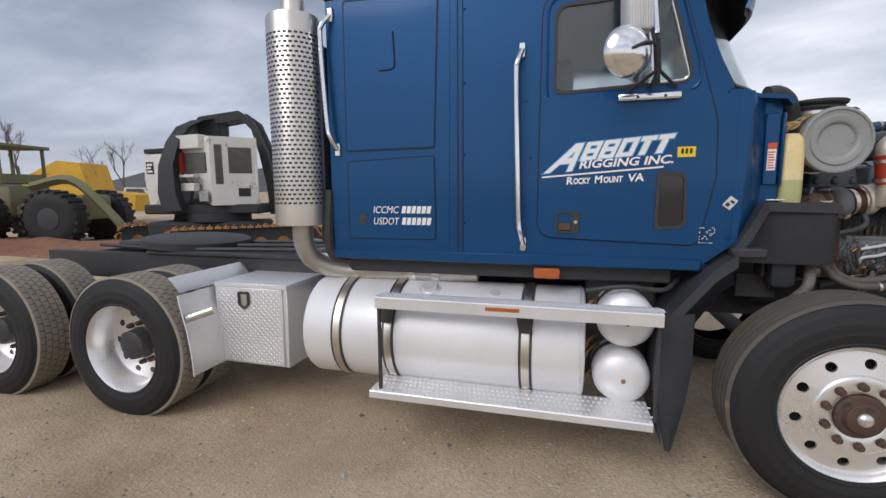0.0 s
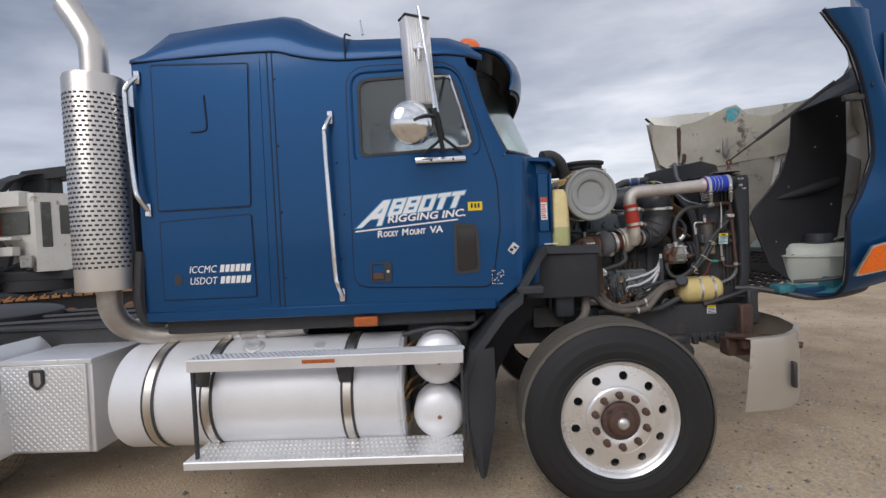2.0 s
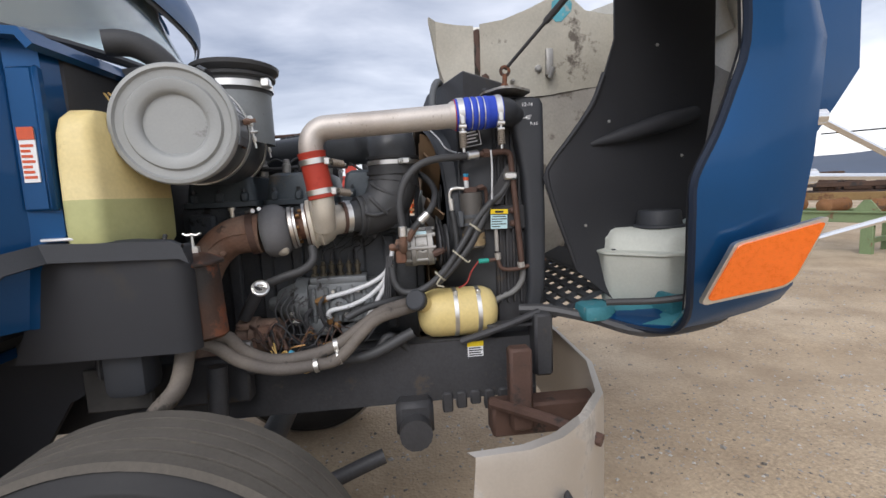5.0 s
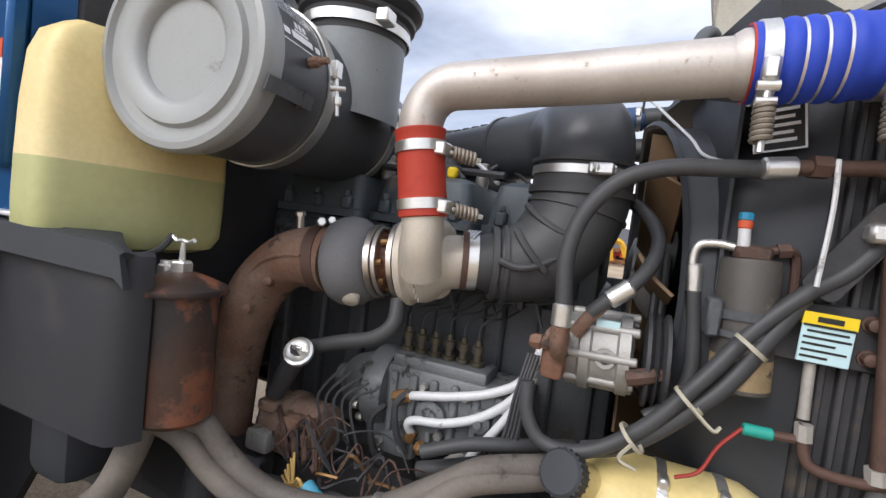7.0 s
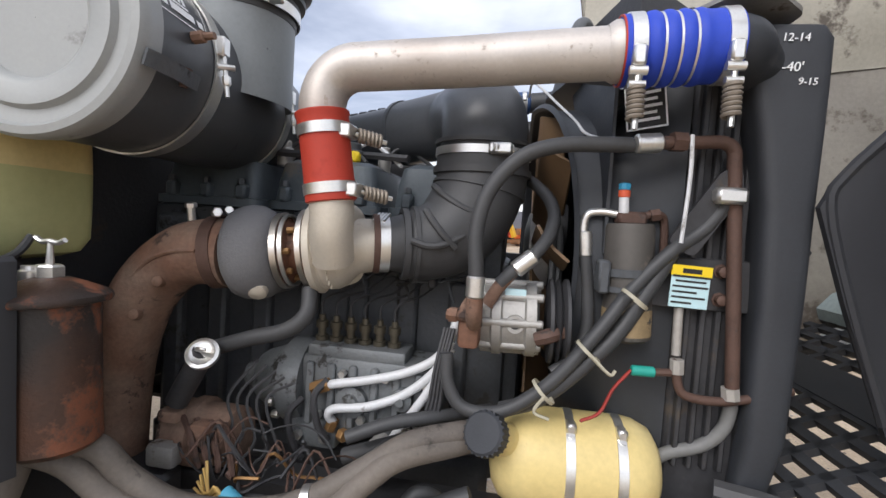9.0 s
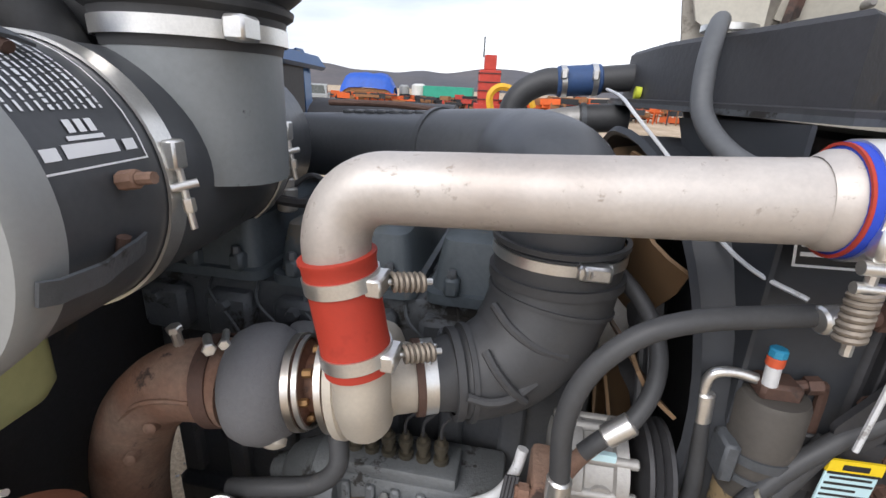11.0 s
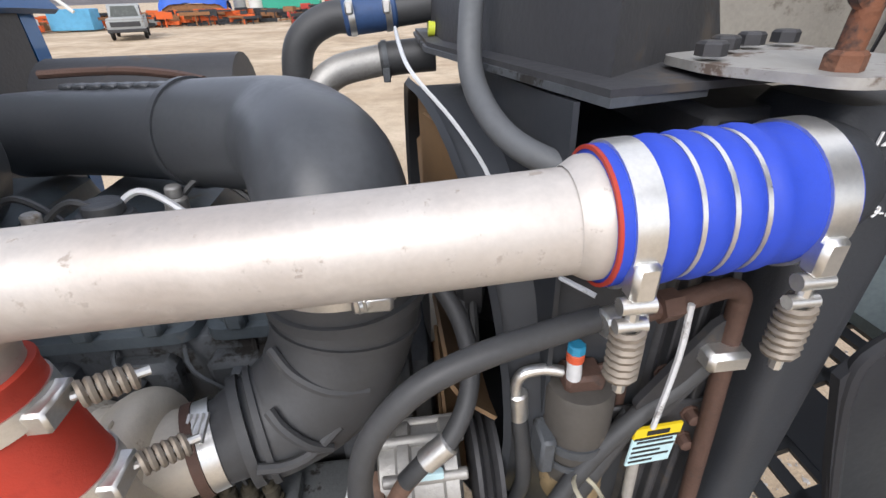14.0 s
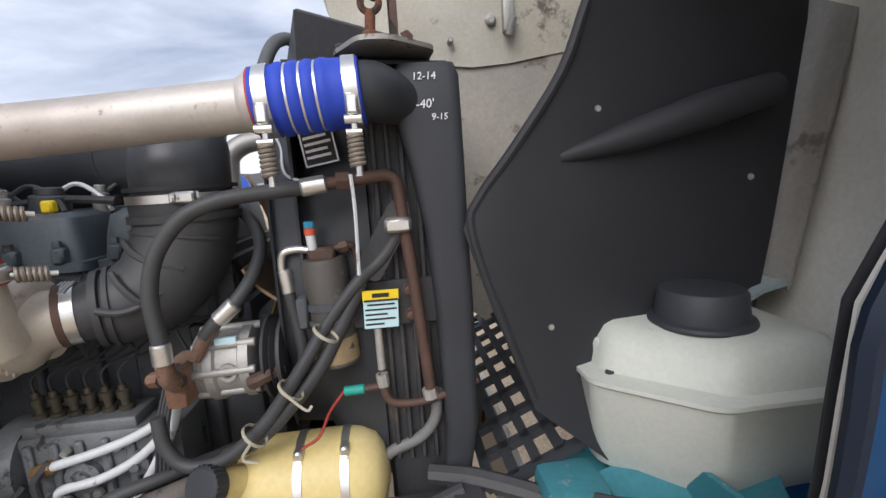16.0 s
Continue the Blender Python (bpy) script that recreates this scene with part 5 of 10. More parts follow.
def hood_row(lip, cor, mid, inset=0.0):
    k = inset
    a, c = Vector(lip), crest(cor)
    ex = 0.0 if k else 0.08 * min(1, max(0, (c.z - 1.2) / 0.14)) + 0.28 * min(1, max(0, (c.z - 1.5) / 0.45))
    up = 0.0 if k else 0.45 * max(0, c.z - 1.9)
    m = Vector((mid[0], 0, mid[1]))
    if k:
        a, c, m = a + Vector((0.004, k, 0)), c + Vector((-k, k, 0)), m + Vector((-k, 0, 0))
    w = Vector(cor) + Vector((-k, k, 0)) if k else c
    half = [a, a.lerp(c, 0.35) + Vector((0, -0.025, 0)), a.lerp(c, 0.75) + Vector((0, -0.022, 0)), c, c + Vector((0.035, 0.05, 0.0)), c.lerp(m, 0.22) + Vector((0.03, 0, 0)),
            c.lerp(m, 0.30) + Vector((0.03, 0, 0)), w.lerp(m, 0.36) + Vector((0.075 + ex, 0, 0)), w.lerp(m, 0.65) + Vector((0.06 + ex, 0, 0)), m + Vector((0.04 + ex, 0, 0))]
    lift = (0, 0, 0, 0, 0, 0.6, 1, 1, 0.1, 0)
    return [(p.x, p.y, p.z + up * f) for p, f in zip(half, lift)] + [(p.x, -p.y, p.z) for p in half[-2::-1]]


bm = bmesh.new()
add_sheet(bm, [hood_row(*r) for r in HL], 0.012)
hood = part("hood", bm, BLUE, truck, "blue fibreglass hood tipped forward")
HOOD_IN = mat("stained_fibreglass", (0.36, 0.335, 0.29), 0.75, 0, 0.2, 3, 80, bump=0.25, bscale=60, tint=(0.27, 0.25, 0.22), stain=(0.15, 0.13, 0.11), stain_at=0.57, stain_scale=5)
# fibreglass brightened in colour to stand in for light the fender shuts out
bm = bmesh.new()
add_sheet(bm, [hood_row(*r, inset=0.02) for r in HL], 0.006)
part("hood_underside", bm, mat("brightened_fibreglass", (0.80, 0.78, 0.70), 0.7, 0, 0.14, 3, 80, bump=0.2, bscale=70, tint=(0.70, 0.67, 0.59), stain=(0.40, 0.37, 0.32), stain_at=0.64, stain_scale=3), hood, "raw fibreglass underside")
bm = bmesh.new()
add_sheet(bm, [[(1.860 + 0.15 * f - 0.012 * math.cos(3.7 * y), y, 1.42 + 0.70 * f) for y in (-0.42, -0.28, -0.14, 0.0, 0.14, 0.28, 0.42)] for f in (0, 0.25, 0.5, 0.75, 1.0)], 0.006)
part("inner_panel", bm, HOOD_IN, hood, "stained fibreglass panel behind the channels")
bm = bmesh.new()
for s in (-1, 1):
    add_tube(bm, [(a[0], -s * a[1], a[2]) for a, _, _ in HL], 0.011, 6, 3)
part("fender_lip", bm, BLUE_DK, hood)
bm = bmesh.new()
add_tube(bm, [(1.10, -0.40, 1.10), (1.20, -0.44, 1.10), (1.34, -0.505, 1.075), (1.472, -0.625, 1.05), (1.62, -0.72, 1.09), (1.75, -0.68, 1.13), (1.80, -0.45, 1.20), (1.82, 0.0, 1.25), (1.80, 0.45, 1.20), (1.62, 0.72, 1.09)], 0.020, 8, 5)
part("lower_edge_trim", bm, mat("weathered_trim", (0.07, 0.07, 0.072), 0.5, 0.3, 0.2), hood)
# black sheet over the fender's inner face, upper arch
bm = bmesh.new()
rows = []
for a, c, _ in HL[8:]:
    p, q = Vector(a), crest(c)
    rows.append([tuple(p + Vector((0.006, 0.034, 0))), tuple(p.lerp(q, 0.35) + Vector((0, 0.024, 0))), tuple(p.lerp(q, 0.75) + Vector((0, 0.028, 0))), tuple(q + Vector((-0.02, 0.05, 0))), tuple(q + Vector((0.12, 0.22, 0)))])
add_sheet(bm, rows, 0.004)
part("arch_lining", bm, LINER, hood, "black sheet inside the wheel arch")
# narrower black sheet lower down, just behind the lip
bm = bmesh.new()
rows = []
for a, c, _ in HL[3:9]:
    p, q = Vector(a), crest(c)
    rows.append([tuple(p + Vector((0.006, 0.034, 0))), tuple(p.lerp(q, 0.2) + Vector((0, 0.026, 0))), tuple(p.lerp(q, 0.45) + Vector((0, 0.024, 0))), tuple(p.lerp(q, 0.62) + Vector((0, 0.03, 0)))])
add_sheet(bm, rows, 0.004)
part("lip_lining", bm, LINER, hood, "black sheet behind the fender lip")
# orange corner lamp
bm = bmesh.new()
lamp = rounded([(1.49, 1.225), (1.685, 1.275), (1.725, 1.445), (1.53, 1.388)], [0.02, 0.03, 0.012, 0.012])
yl = lambda a, b: (a, -0.885 - 0.22 * (a - 1.48) - 0.34 * (b - 1.22) + 0.4 * max(0, b - 1.38) * 0.5 - 0.026, b)
add_plate(bm, lamp, [], yl, (0, -0.022, 0))
cl = part("corner_lamp", bm, ORANGE, hood, "large orange corner lamp")
bm = bmesh.new()
grow = [(1.608 + (a - 1.608) * 1.10, 1.338 + (b - 1.338) * 1.13) for a, b in lamp]
add_plate(bm, rounded(grow, 0.01), [lamp], yl, (0, -0.016, 0))
part("lamp_bezel", bm, GALV, cl)
# splash liner in the near fender
bm = bmesh.new()
LIN = [(1.44, 1.135), (1.305, 1.25), (1.235, 1.45), (1.19, 1.60), (1.21, 1.645), (1.285, 1.725), (1.365, 1.84), (1.41, 1.95), (1.45, 2.08), (1.42, 2.27), (1.62, 2.40), (1.86, 2.49), (1.925, 1.96), (1.89, 1.75), (1.85, 1.54), (1.82, 1.42), (1.74, 1.13)]
add_plate(bm, LIN, [], lambda a, b: (a, -0.45 - 0.03 * math.sin((a - 1.2) * 6) - (0.06 if b > 2.2 else 0) + 0.06 * max(0, a - 1.6) / 0.3, b), (0, 0.012, 0))
add_tube(bm, [(1.37, -0.445, 1.715), (1.5, -0.452, 1.745), (1.65, -0.452, 1.785), (1.80, -0.420, 1.82)], 0.03, 12, 5, radii=[0.012, 0.028, 0.034, 0.03])
add_tube(bm, [(1.305, -0.461, 1.27), (1.245, -0.452, 1.45), (1.205, -0.447, 1.60), (1.222, -0.450, 1.655), (1.285, -0.464, 1.738), (1.365, -0.476, 1.853), (1.41, -0.478, 1.962)], 0.009, 8, 4)
rows = []
for x, z in ((1.45, 2.28), (1.53, 2.34), (1.62, 2.40), (1.75, 2.45), (1.86, 2.49)):
    rows.append([(x, -0.50, z), (min(x + 0.03, 1.62), -0.75, z + 0.02), (min(x + 0.03, 1.46), -1.08, z)])
add_sheet(bm, rows, 0.01)
liner = part("splash_liner", bm, LINER, hood, "black plastic wheel-well splash liner")
bm = bmesh.new()
for x, z in ((1.42, 1.79), (1.70, 1.66), (1.33, 1.42), (1.60, 2.05), (1.75, 2.25)):
    add_lathe(bm, (x, -0.495, z), (0, -1, 0), [(0, 0.006), (0.003, 0.005)], 8)
part("screw", bm, GALV, liner)
# far inner panel, left raw, with a glued-on upper flap
bm = bmesh.new()
add_plate(bm, [(0.87, 2.46), (0.95, 1.98), (1.04, 1.66), (1.20, 1.30), (1.40, 1.12), (1.70, 1.20), (1.84, 1.36), (1.94, 2.06), (1.96, 2.30), (1.90, 2.46), (1.74, 2.45), (1.66, 2.51), (1.59, 2.57), (1.51, 2.55), (1.38, 2.49), (1.25, 2.44), (1.10, 2.42)], [], lambda a, b: (a, 0.405 + 0.02 * math.sin(3 * a + 2 * b), b), (0, 0.010, 0))
fp = part("far_liner", bm, HOOD_IN, hood, "stained raw fibreglass inner panel")
bm = bmesh.new()
rows = []
for k, (x, z0, z1) in enumerate(((1.13, 2.11, 2.425), (1.25, 2.075, 2.445), (1.38, 2.062, 2.495), (1.51, 2.070, 2.555), (1.60, 2.085, 2.575), (1.70, 2.10, 2.49), (1.82, 2.115, 2.47), (1.90, 2.12, 2.47))):
    rows.append([(x, 0.372 - 0.02 * f + (0.03 if f < 0.04 else 0), z0 + (z1 - z0) * f) for f in (0.0, 0.02, 0.25, 0.6, 1.0)])
for y, z0 in ((0.30, 2.13), (0.20, 2.14), (0.08, 2.155), (-0.08, 2.15), (-0.25, 2.13), (-0.42, 2.13)):
    rows.append([(1.925 - 0.02 * f + (0.03 if f < 0.04 else 0), y, z0 + 0.34 * f) for f in (0.0, 0.02, 0.25, 0.6, 1.0)])
add_sheet(bm, rows, 0.007)
part("upper_flap", bm, FIBRE, fp, "upper flap with a wavy glued edge")
bm = bmesh.new()
rows = []
for x, z0, z1, w in ((0.862, 2.44, 2.462, 0.03), (0.90, 2.26, 2.45, 0.0), (0.95, 2.10, 2.44, 0.0), (1.03, 2.05, 2.43, 0.0), (1.10, 2.05, 2.422, 0.015)):
    rows.append([(x, 0.385 - w, z0 + (z1 - z0) * f) for f in (0.0, 0.5, 1.0)])
add_sheet(bm, rows, 0.008)
part("side_wing", bm, FIBRE, fp, "cream wing of the panel")
bm = bmesh.new()
rows = []
for x, z in ((1.105, 2.40), (1.13, 2.33), (1.12, 2.25), (1.16, 2.18), (1.15, 2.10)):
    rows.append([(x - 0.018, 0.366, z - 0.02), (x, 0.360, z), (x + 0.02, 0.366, z + 0.01)])
add_sheet(bm, rows, 0.004)
part("torn_seam", bm, RUST_TUBE, fp, "torn brown seam")
for x, z, r in ((1.44, 2.20, 0.018), (1.30, 2.14, 0.010), (1.62, 1.70, 0.012), (1.66, 1.52, 0.010)):
    bm = bmesh.new()
    add_lathe(bm, (x, 0.366 if z > 2 else 0.40, z), (0, -1, 0), [(-0.02, r), (0.02, r), (0.026, r * 0.6)], 14)
    part("panel_stud", bm, FRAME_BLK if z < 2 else CAST_ALU, fp)
bm = bmesh.new()
rows = []
for k, x in enumerate((1.515, 1.54, 1.57, 1.60, 1.625)):
    z0, z1 = 2.46 - 0.03 * math.sin(1.1 * k), 2.53 + 0.022 * math.sin(0.8 * k)
    rows.append([(x, 0.3495 - 0.012 * f, z0 + (z1 - z0) * f) for f in (0.0, 0.5, 1.0)])
add_sheet(bm, rows, 0.002)
part("overspray_patch", bm, mat("bright_teal_spray", (0.12, 0.42, 0.50), 0.6, 0, 0.2, 12, 90, stain=(0.4, 0.45, 0.42), stain_at=0.58, stain_scale=14), fp, "patch of bright teal overspray")
bm = bmesh.new()
add_box(bm, (1.48, 0.335, 2.16), (1.52, 0.368, 2.30), 0.008, 2)
add_cyl(bm, (1.50, 0.34, 2.15), (1.51, 0.32, 2.20), 0.014, seg=10)
part("hinge_bracket", bm, CAST_ALU, fp)
# inner ribs, brackets and teal patches on the underside
CHAN = mat("dull_channel_metal", (0.42, 0.40, 0.37), 0.5, 0.3, 0.2, 8, 100, stain=(0.18, 0.14, 0.11), stain_at=0.58)
for y in (0.205, 0.285):
    bm = bmesh.new()
    add_rings(bm, [[(1.855 + 0.15 * f - d, y + w, 1.43 + 0.70 * f) for d, w in ((0, 0), (0.034, 0.006), (0.034, 0.040), (0, 0.046))] for f in (0, 0.5, 1.0)])
    part("hood_rib", bm, CHAN, hood, "dull metal stiffening channel")
bm = bmesh.new()
add_rings(bm, [[(1.86 + 0.13 * f - d, 0.345 + w, 1.43 + 0.70 * f) for d, w in ((0, 0), (0.012, 0.0), (0.012, 0.006), (0, 0.006))] for f in (0, 1.0)])
part("hood_seam", bm, FRAME_BLK, hood)
bm = bmesh.new()
rows = []
for y in (-0.42, -0.2, 0.0, 0.2, 0.38):
    rows.append([(1.865, y, 1.44), (1.80, y, 1.425), (1.74, y, 1.395), (1.70, y, 1.345), (1.71, y, 1.31)])
add_sheet(bm, rows, 0.008)
part("lower_ledge", bm, mat("pale_teal_overspray", (0.30, 0.36, 0.36), 0.6, 0, 0.2, 5, 80, stain=(0.16, 0.155, 0.14), stain_at=0.58, stain_scale=6), hood, "pale ledge with teal overspray")
bm = bmesh.new()
for y, z in ((0.12, 1.66), (0.45, 1.55), (-0.2, 1.62), (0.02, 1.52)):
    add_lathe(bm, (1.905, y, z), (-1, 0, 0), [(0, 0.012), (0.004, 0.010)], 8)
part("rivet", bm, FRAME_BLK, hood)
bm = bmesh.new()
rows = []
for a, c, _ in HL[:4]:
    p, q = Vector(a), Vector(c)
    rows.append([tuple(p + Vector((0, 0.01, 0.006))), tuple(p.lerp(q, 0.4) + Vector((0, 0.06, 0.02))), tuple(p + Vector((0.05, 0.14, 0.03))), (p.x + 0.02, -0.47, p.z + 0.03)])
add_sheet(bm, rows, 0.008)
add_box(bm, (1.30, -0.56, 1.07), (1.42, -0.44, 1.13), 0.02, 2)
part("lamp_housing", bm, TEAL, hood, "teal-sprayed headlamp bucket")
bm = bmesh.new()
add_tube(bm, [(1.36, -0.60, 1.155), (1.50, -0.70, 1.175), (1.62, -0.76, 1.205), (1.66, -0.77, 1.23)], 0.012, 8, 5)
part("lamp_cable", bm, RUBBER, hood)
bm = bmesh.new()
rows = []
for _, c, m_ in HL[-3:-1]:
    p, q = Vector((c[0], -c[1], c[2])), Vector((m_[0], 0, m_[1]))
    rows.append([tuple(p.lerp(q, f) + Vector((-0.012, 0, 0.04))) for f in (0.40, 0.46, 0.52)])
add_sheet(bm, rows, 0.003)
part("paint_patch", bm, TEAL, hood)
# grille seen from behind, lying under the hood
G0, G1 = Vector((1.22, 0, 1.075)), Vector((1.80, 0, 1.325))
gd = (G1 - G0).normalized()
gn = Vector((-gd.z, 0, gd.x))
bm = bmesh.new()


def gbar(bm, a, b, y0, y1, t=0.008):
    p, q = G0 + (G1 - G0) * a, G0 + (G1 - G0) * b
    vs = []
    for off in (-t, t):
        for c in (p, q):
            for y in (y0, y1):
                vs.append(bm.verts.new((c.x + gn.x * off, y, c.z + gn.z * off)))
    for f in ((0, 1, 3, 2), (4, 6, 7, 5), (0, 2, 6, 4), (1, 5, 7, 3), (0, 4, 5, 1), (2, 3, 7, 6)):
        bm.faces.new([vs[k] for k in f])


for i in range(13):
    gbar(bm, i / 12 - 0.018, i / 12 + 0.018, -0.44, 0.46)
for j in range(10):
    y = -0.44 + 0.1 * j
    gbar(bm, 0, 1, y - 0.012, y + 0.012)
gbar(bm, 0.42, 0.60, -0.44, 0.46, 0.010)
part("grille", bm, BLACK, hood, "black slotted grille seen from behind")
# hood strut, latch bracket, hood mirror
bm = bmesh.new()
add_tube(bm, [(1.062, -0.432, 1.992), (1.41, -0.90, 2.365)], 0.006, 8)
add_tube(bm, [(1.165, -0.571, 2.103), (1.41, -0.90, 2.365)], 0.011, 8)
add_box(bm, (1.33, -1.06, 2.21), (1.44, -1.03, 2.245), 0.006)
part("hood_strut", bm, FRAME_BLK, hood)
bm = bmesh.new()
add_box(bm, (1.84, -0.765, 2.14), (1.94, -0.735, 2.70), 0.006)
for k in range(24):
    add_box(bm, (1.842, -0.769, 2.152 + 0.0228 * k), (1.938, -0.764, 2.160 + 0.0228 * k), 0)
part("vent_screen", bm, GALV, hood)
bm = bmesh.new()
add_tube(bm, [(1.80, -0.93, 1.72), (2.22, -0.96, 1.505)], 0.009, 8)
add_tube(bm, [(1.78, -0.93, 1.56), (2.50, -0.98, 1.53)], 0.009, 8)
add_tube(bm, [(1.75, -0.90, 1.36), (2.50, -0.98, 1.54)], 0.009, 8)
for p in ((1.80, -0.93, 1.72), (1.78, -0.93, 1.56), (1.75, -0.90, 1.36)):
    add_lathe(bm, p, (1, -0.1, 0), [(-0.02, 0.022), (0.02, 0.022), (0.025, 0.01)], 12)
hm = part("hood_mirror_arm", bm, CHROME, hood, "chrome tripod of the hood mirror")
bm = bmesh.new()
add_lathe(bm, (2.42, -0.97, 1.52), (0.95, -0.02, 0.24), [(0, 0.006), (0.08, 0.018), (0.25, 0.029), (0.45, 0.024), (0.56, 0.010), (0.58, 0.003)], 18)
part("hood_mirror", bm, CHROME, hood, "chrome hood mirror seen edge on")
# washer bottle in the near fender
bm = bmesh.new()
wrows = []
for z, x0, x1, y0, y1 in ((1.12, 1.43, 1.76, -0.60, -0.40), (1.20, 1.415, 1.77, -0.63, -0.39), (1.305, 1.40, 1.78, -0.645, -0.385), (1.312, 1.393, 1.785, -0.652, -0.38), (1.320, 1.393, 1.785, -0.652, -0.38), (1.325, 1.425, 1.78, -0.63, -0.385), (1.365, 1.435, 1.78, -0.625, -0.39), (1.392, 1.455, 1.775, -0.60, -0.395), (1.400, 1.475, 1.76, -0.58, -0.40)):
    wrows.append([(a, b, z) for a, b in rounded([(x0, y0 + 0.14), (x0 + 0.15, y0), (x1, y0), (x1, y1), (x0, y1)], 0.022, 3)])
add_rings(bm, wrows)
wb = part("washer_bottle", bm, WHITE_PL, hood, "aged white plastic washer bottle")
bm = bmesh.new()
add_box(bm, (1.43, -0.46, 1.318), (1.475, -0.40, 1.372), 0.012, 2)
part("bottle_lug", bm, WHITE_PL, wb)
bm = bmesh.new()
add_lathe(bm, (1.622, -0.482, 1.398), (0, 0, 1), [(0, 0.090), (0.005, 0.092), (0.010, 0.090), (0.013, 0.080), (0.058, 0.076), (0.065, 0.070), (0.066, 0.001)], 40)
part("washer_cap", bm, BLACK, wb, "round black cap")
bm = bmesh.new()
for p, d in (((1.428, -0.43, 1.352), (-1, 0, 0)), ((1.435, -0.50, 1.325), (-0.3, -0.3, 1))):
    add_lathe(bm, p, d, [(0, 0.009), (0.002, 0.008)], 10)
part("bracket_hole", bm, FRAME_BLK, wb)

# ---- engine bay ----
# engine block, head and valve cover
bm = bmesh.new()
add_box(bm, (-0.20, -0.17, 0.92), (0.72, 0.30, 1.44), 0.02, 2)
add_box(bm, (0.66, -0.14, 0.95), (0.76, 0.22, 1.40), 0.03, 2)
add_box(bm, (-0.20, -0.20, 0.88), (0.70, 0.30, 0.98), 0.02)
engine = part("engine_block", bm, IRON_DK, truck, "dark greasy diesel engine block")
bm = bmesh.new()
for i in range(7):
    add_box(bm, (-0.17 + 0.125 * i, -0.195, 1.0), (-0.12 + 0.125 * i, -0.16, 1.40), 0.008)
part("block_rib", bm, IRON_DK, engine)
bm = bmesh.new()
add_box(bm, (-0.20, -0.20, 1.40), (0.70, 0.28, 1.545), 0.015, 2)
for i in range(6):
    add_box(bm, (-0.165 + 0.145 * i, -0.235, 1.42), (-0.065 + 0.145 * i, -0.19, 1.52), 0.012)
    bolt(bm, (-0.115 + 0.145 * i, -0.235, 1.50), (0, -1, 0), 0.013, 0.016)
part("cylinder_head", bm, IRON, engine)
COVER = mat("blue_grey_cover", (0.085, 0.102, 0.115), 0.45, 0.2, 0.2, 6, 90, bump=0.2, bscale=90, stain=(0.13, 0.12, 0.105), stain_at=0.60, stain_scale=7)
for x0, x1 in ((-0.19, 0.10), (0.115, 0.405), (0.42, 0.68)):
    bm = bmesh.new()
    rows = []
    for z, g in ((1.545, 0.0), (1.565, 0.0), (1.567, -0.012), (1.62, -0.018), (1.66, -0.026), (1.672, -0.045)):
        rows.append([(a, b, z) for a, b in rounded([(x0 - g, -0.215 - g), (x1 + g, -0.215 - g), (x1 + g, 0.26 + g), (x0 - g, 0.26 + g)], 0.03, 3)])
    add_rings(bm, rows)
    vc = part("valve_cover", bm, COVER, engine, "blue-grey cast valve cover")
    for x in (x0 + 0.05, 0.5 * (x0 + x1), x1 - 0.05):
        bm = bmesh.new()
        add_box(bm, (x - 0.014, -0.222, 1.563), (x + 0.014, -0.19, 1.60), 0.006)
        part("cover_lug", bm, COVER, vc)
        bm = bmesh.new()
        bolt(bm, (x, -0.212, 1.60), (0, 0, 1), 0.009, 0.014)
        part("cover_bolt", bm, IRON, vc)
for i in range(6):
    bm = bmesh.new()
    x = -0.02 + 0.10 * i
    add_tube(bm, [(x, -0.195, 1.54), (x + 0.02, -0.235, 1.52 - 0.01 * (i % 3)), (x + 0.08, -0.25, 1.46), (x + 0.12, -0.25, 1.36)], 0.0035, 5, 4)
    part("fuel_line", bm, IRON, engine)
bm = bmesh.new()
for i in range(3):
    add_tube(bm, [(0.47, -0.26, 1.392 + 0.010 * i), (0.52, -0.27, 1.405 + 0.010 * i), (0.57, -0.26, 1.408 + 0.012 * i), (0.66, -0.20, 1.43 + 0.012 * i)], 0.0030, 5, 4)
part("fuel_line", bm, IRON, engine)
bm = bmesh.new()
add_box(bm, (0.545, -0.285, 1.395), (0.562, -0.25, 1.45), 0.003)
part("line_clip", bm, FRAME_BLK, engine)
bm = bmesh.new()
add_tube(bm, [(-0.12, -0.14, 1.68), (0.0, -0.12, 1.70), (0.15, -0.14, 1.69), (0.30, -0.10, 1.70), (0.45, -0.14, 1.69)], 0.010, 6, 5)
part("breather_line", bm, FRAME_BLK, engine)
for x, y, r in ((0.28, -0.10, 0.040), (0.20, -0.13, 0.018), (0.36, -0.05, 0.018), (0.10, -0.10, 0.020)):
    bm = bmesh.new()
    add_cyl(bm, (x, y, 1.66), (x + 0.004, y, 1.712), r, seg=16, bev=0.004)
    add_cyl(bm, (x + 0.004, y, 1.71), (x + 0.005, y, 1.73), r * 0.7, seg=12, bev=0.003)
    part("rocker_fitting", bm, IRON_DK if r > 0.03 else CAST_ALU, engine)
    bm = bmesh.new()
    add_tube(bm, [(x, y, 1.70), (x + 0.05, y + 0.02, 1.735), (x + 0.11, y + 0.01, 1.70), (x + 0.15, y - 0.03, 1.672)], 0.0055, 6)
    part("fitting_hose", bm, WIRE_W if r > 0.03 else RUBBER, engine)
bm = bmesh.new()
add_box(bm, (0.305, -0.17, 1.672), (0.33, -0.145, 1.70), 0.005)
part("sensor_plug", bm, YELLOW, engine)
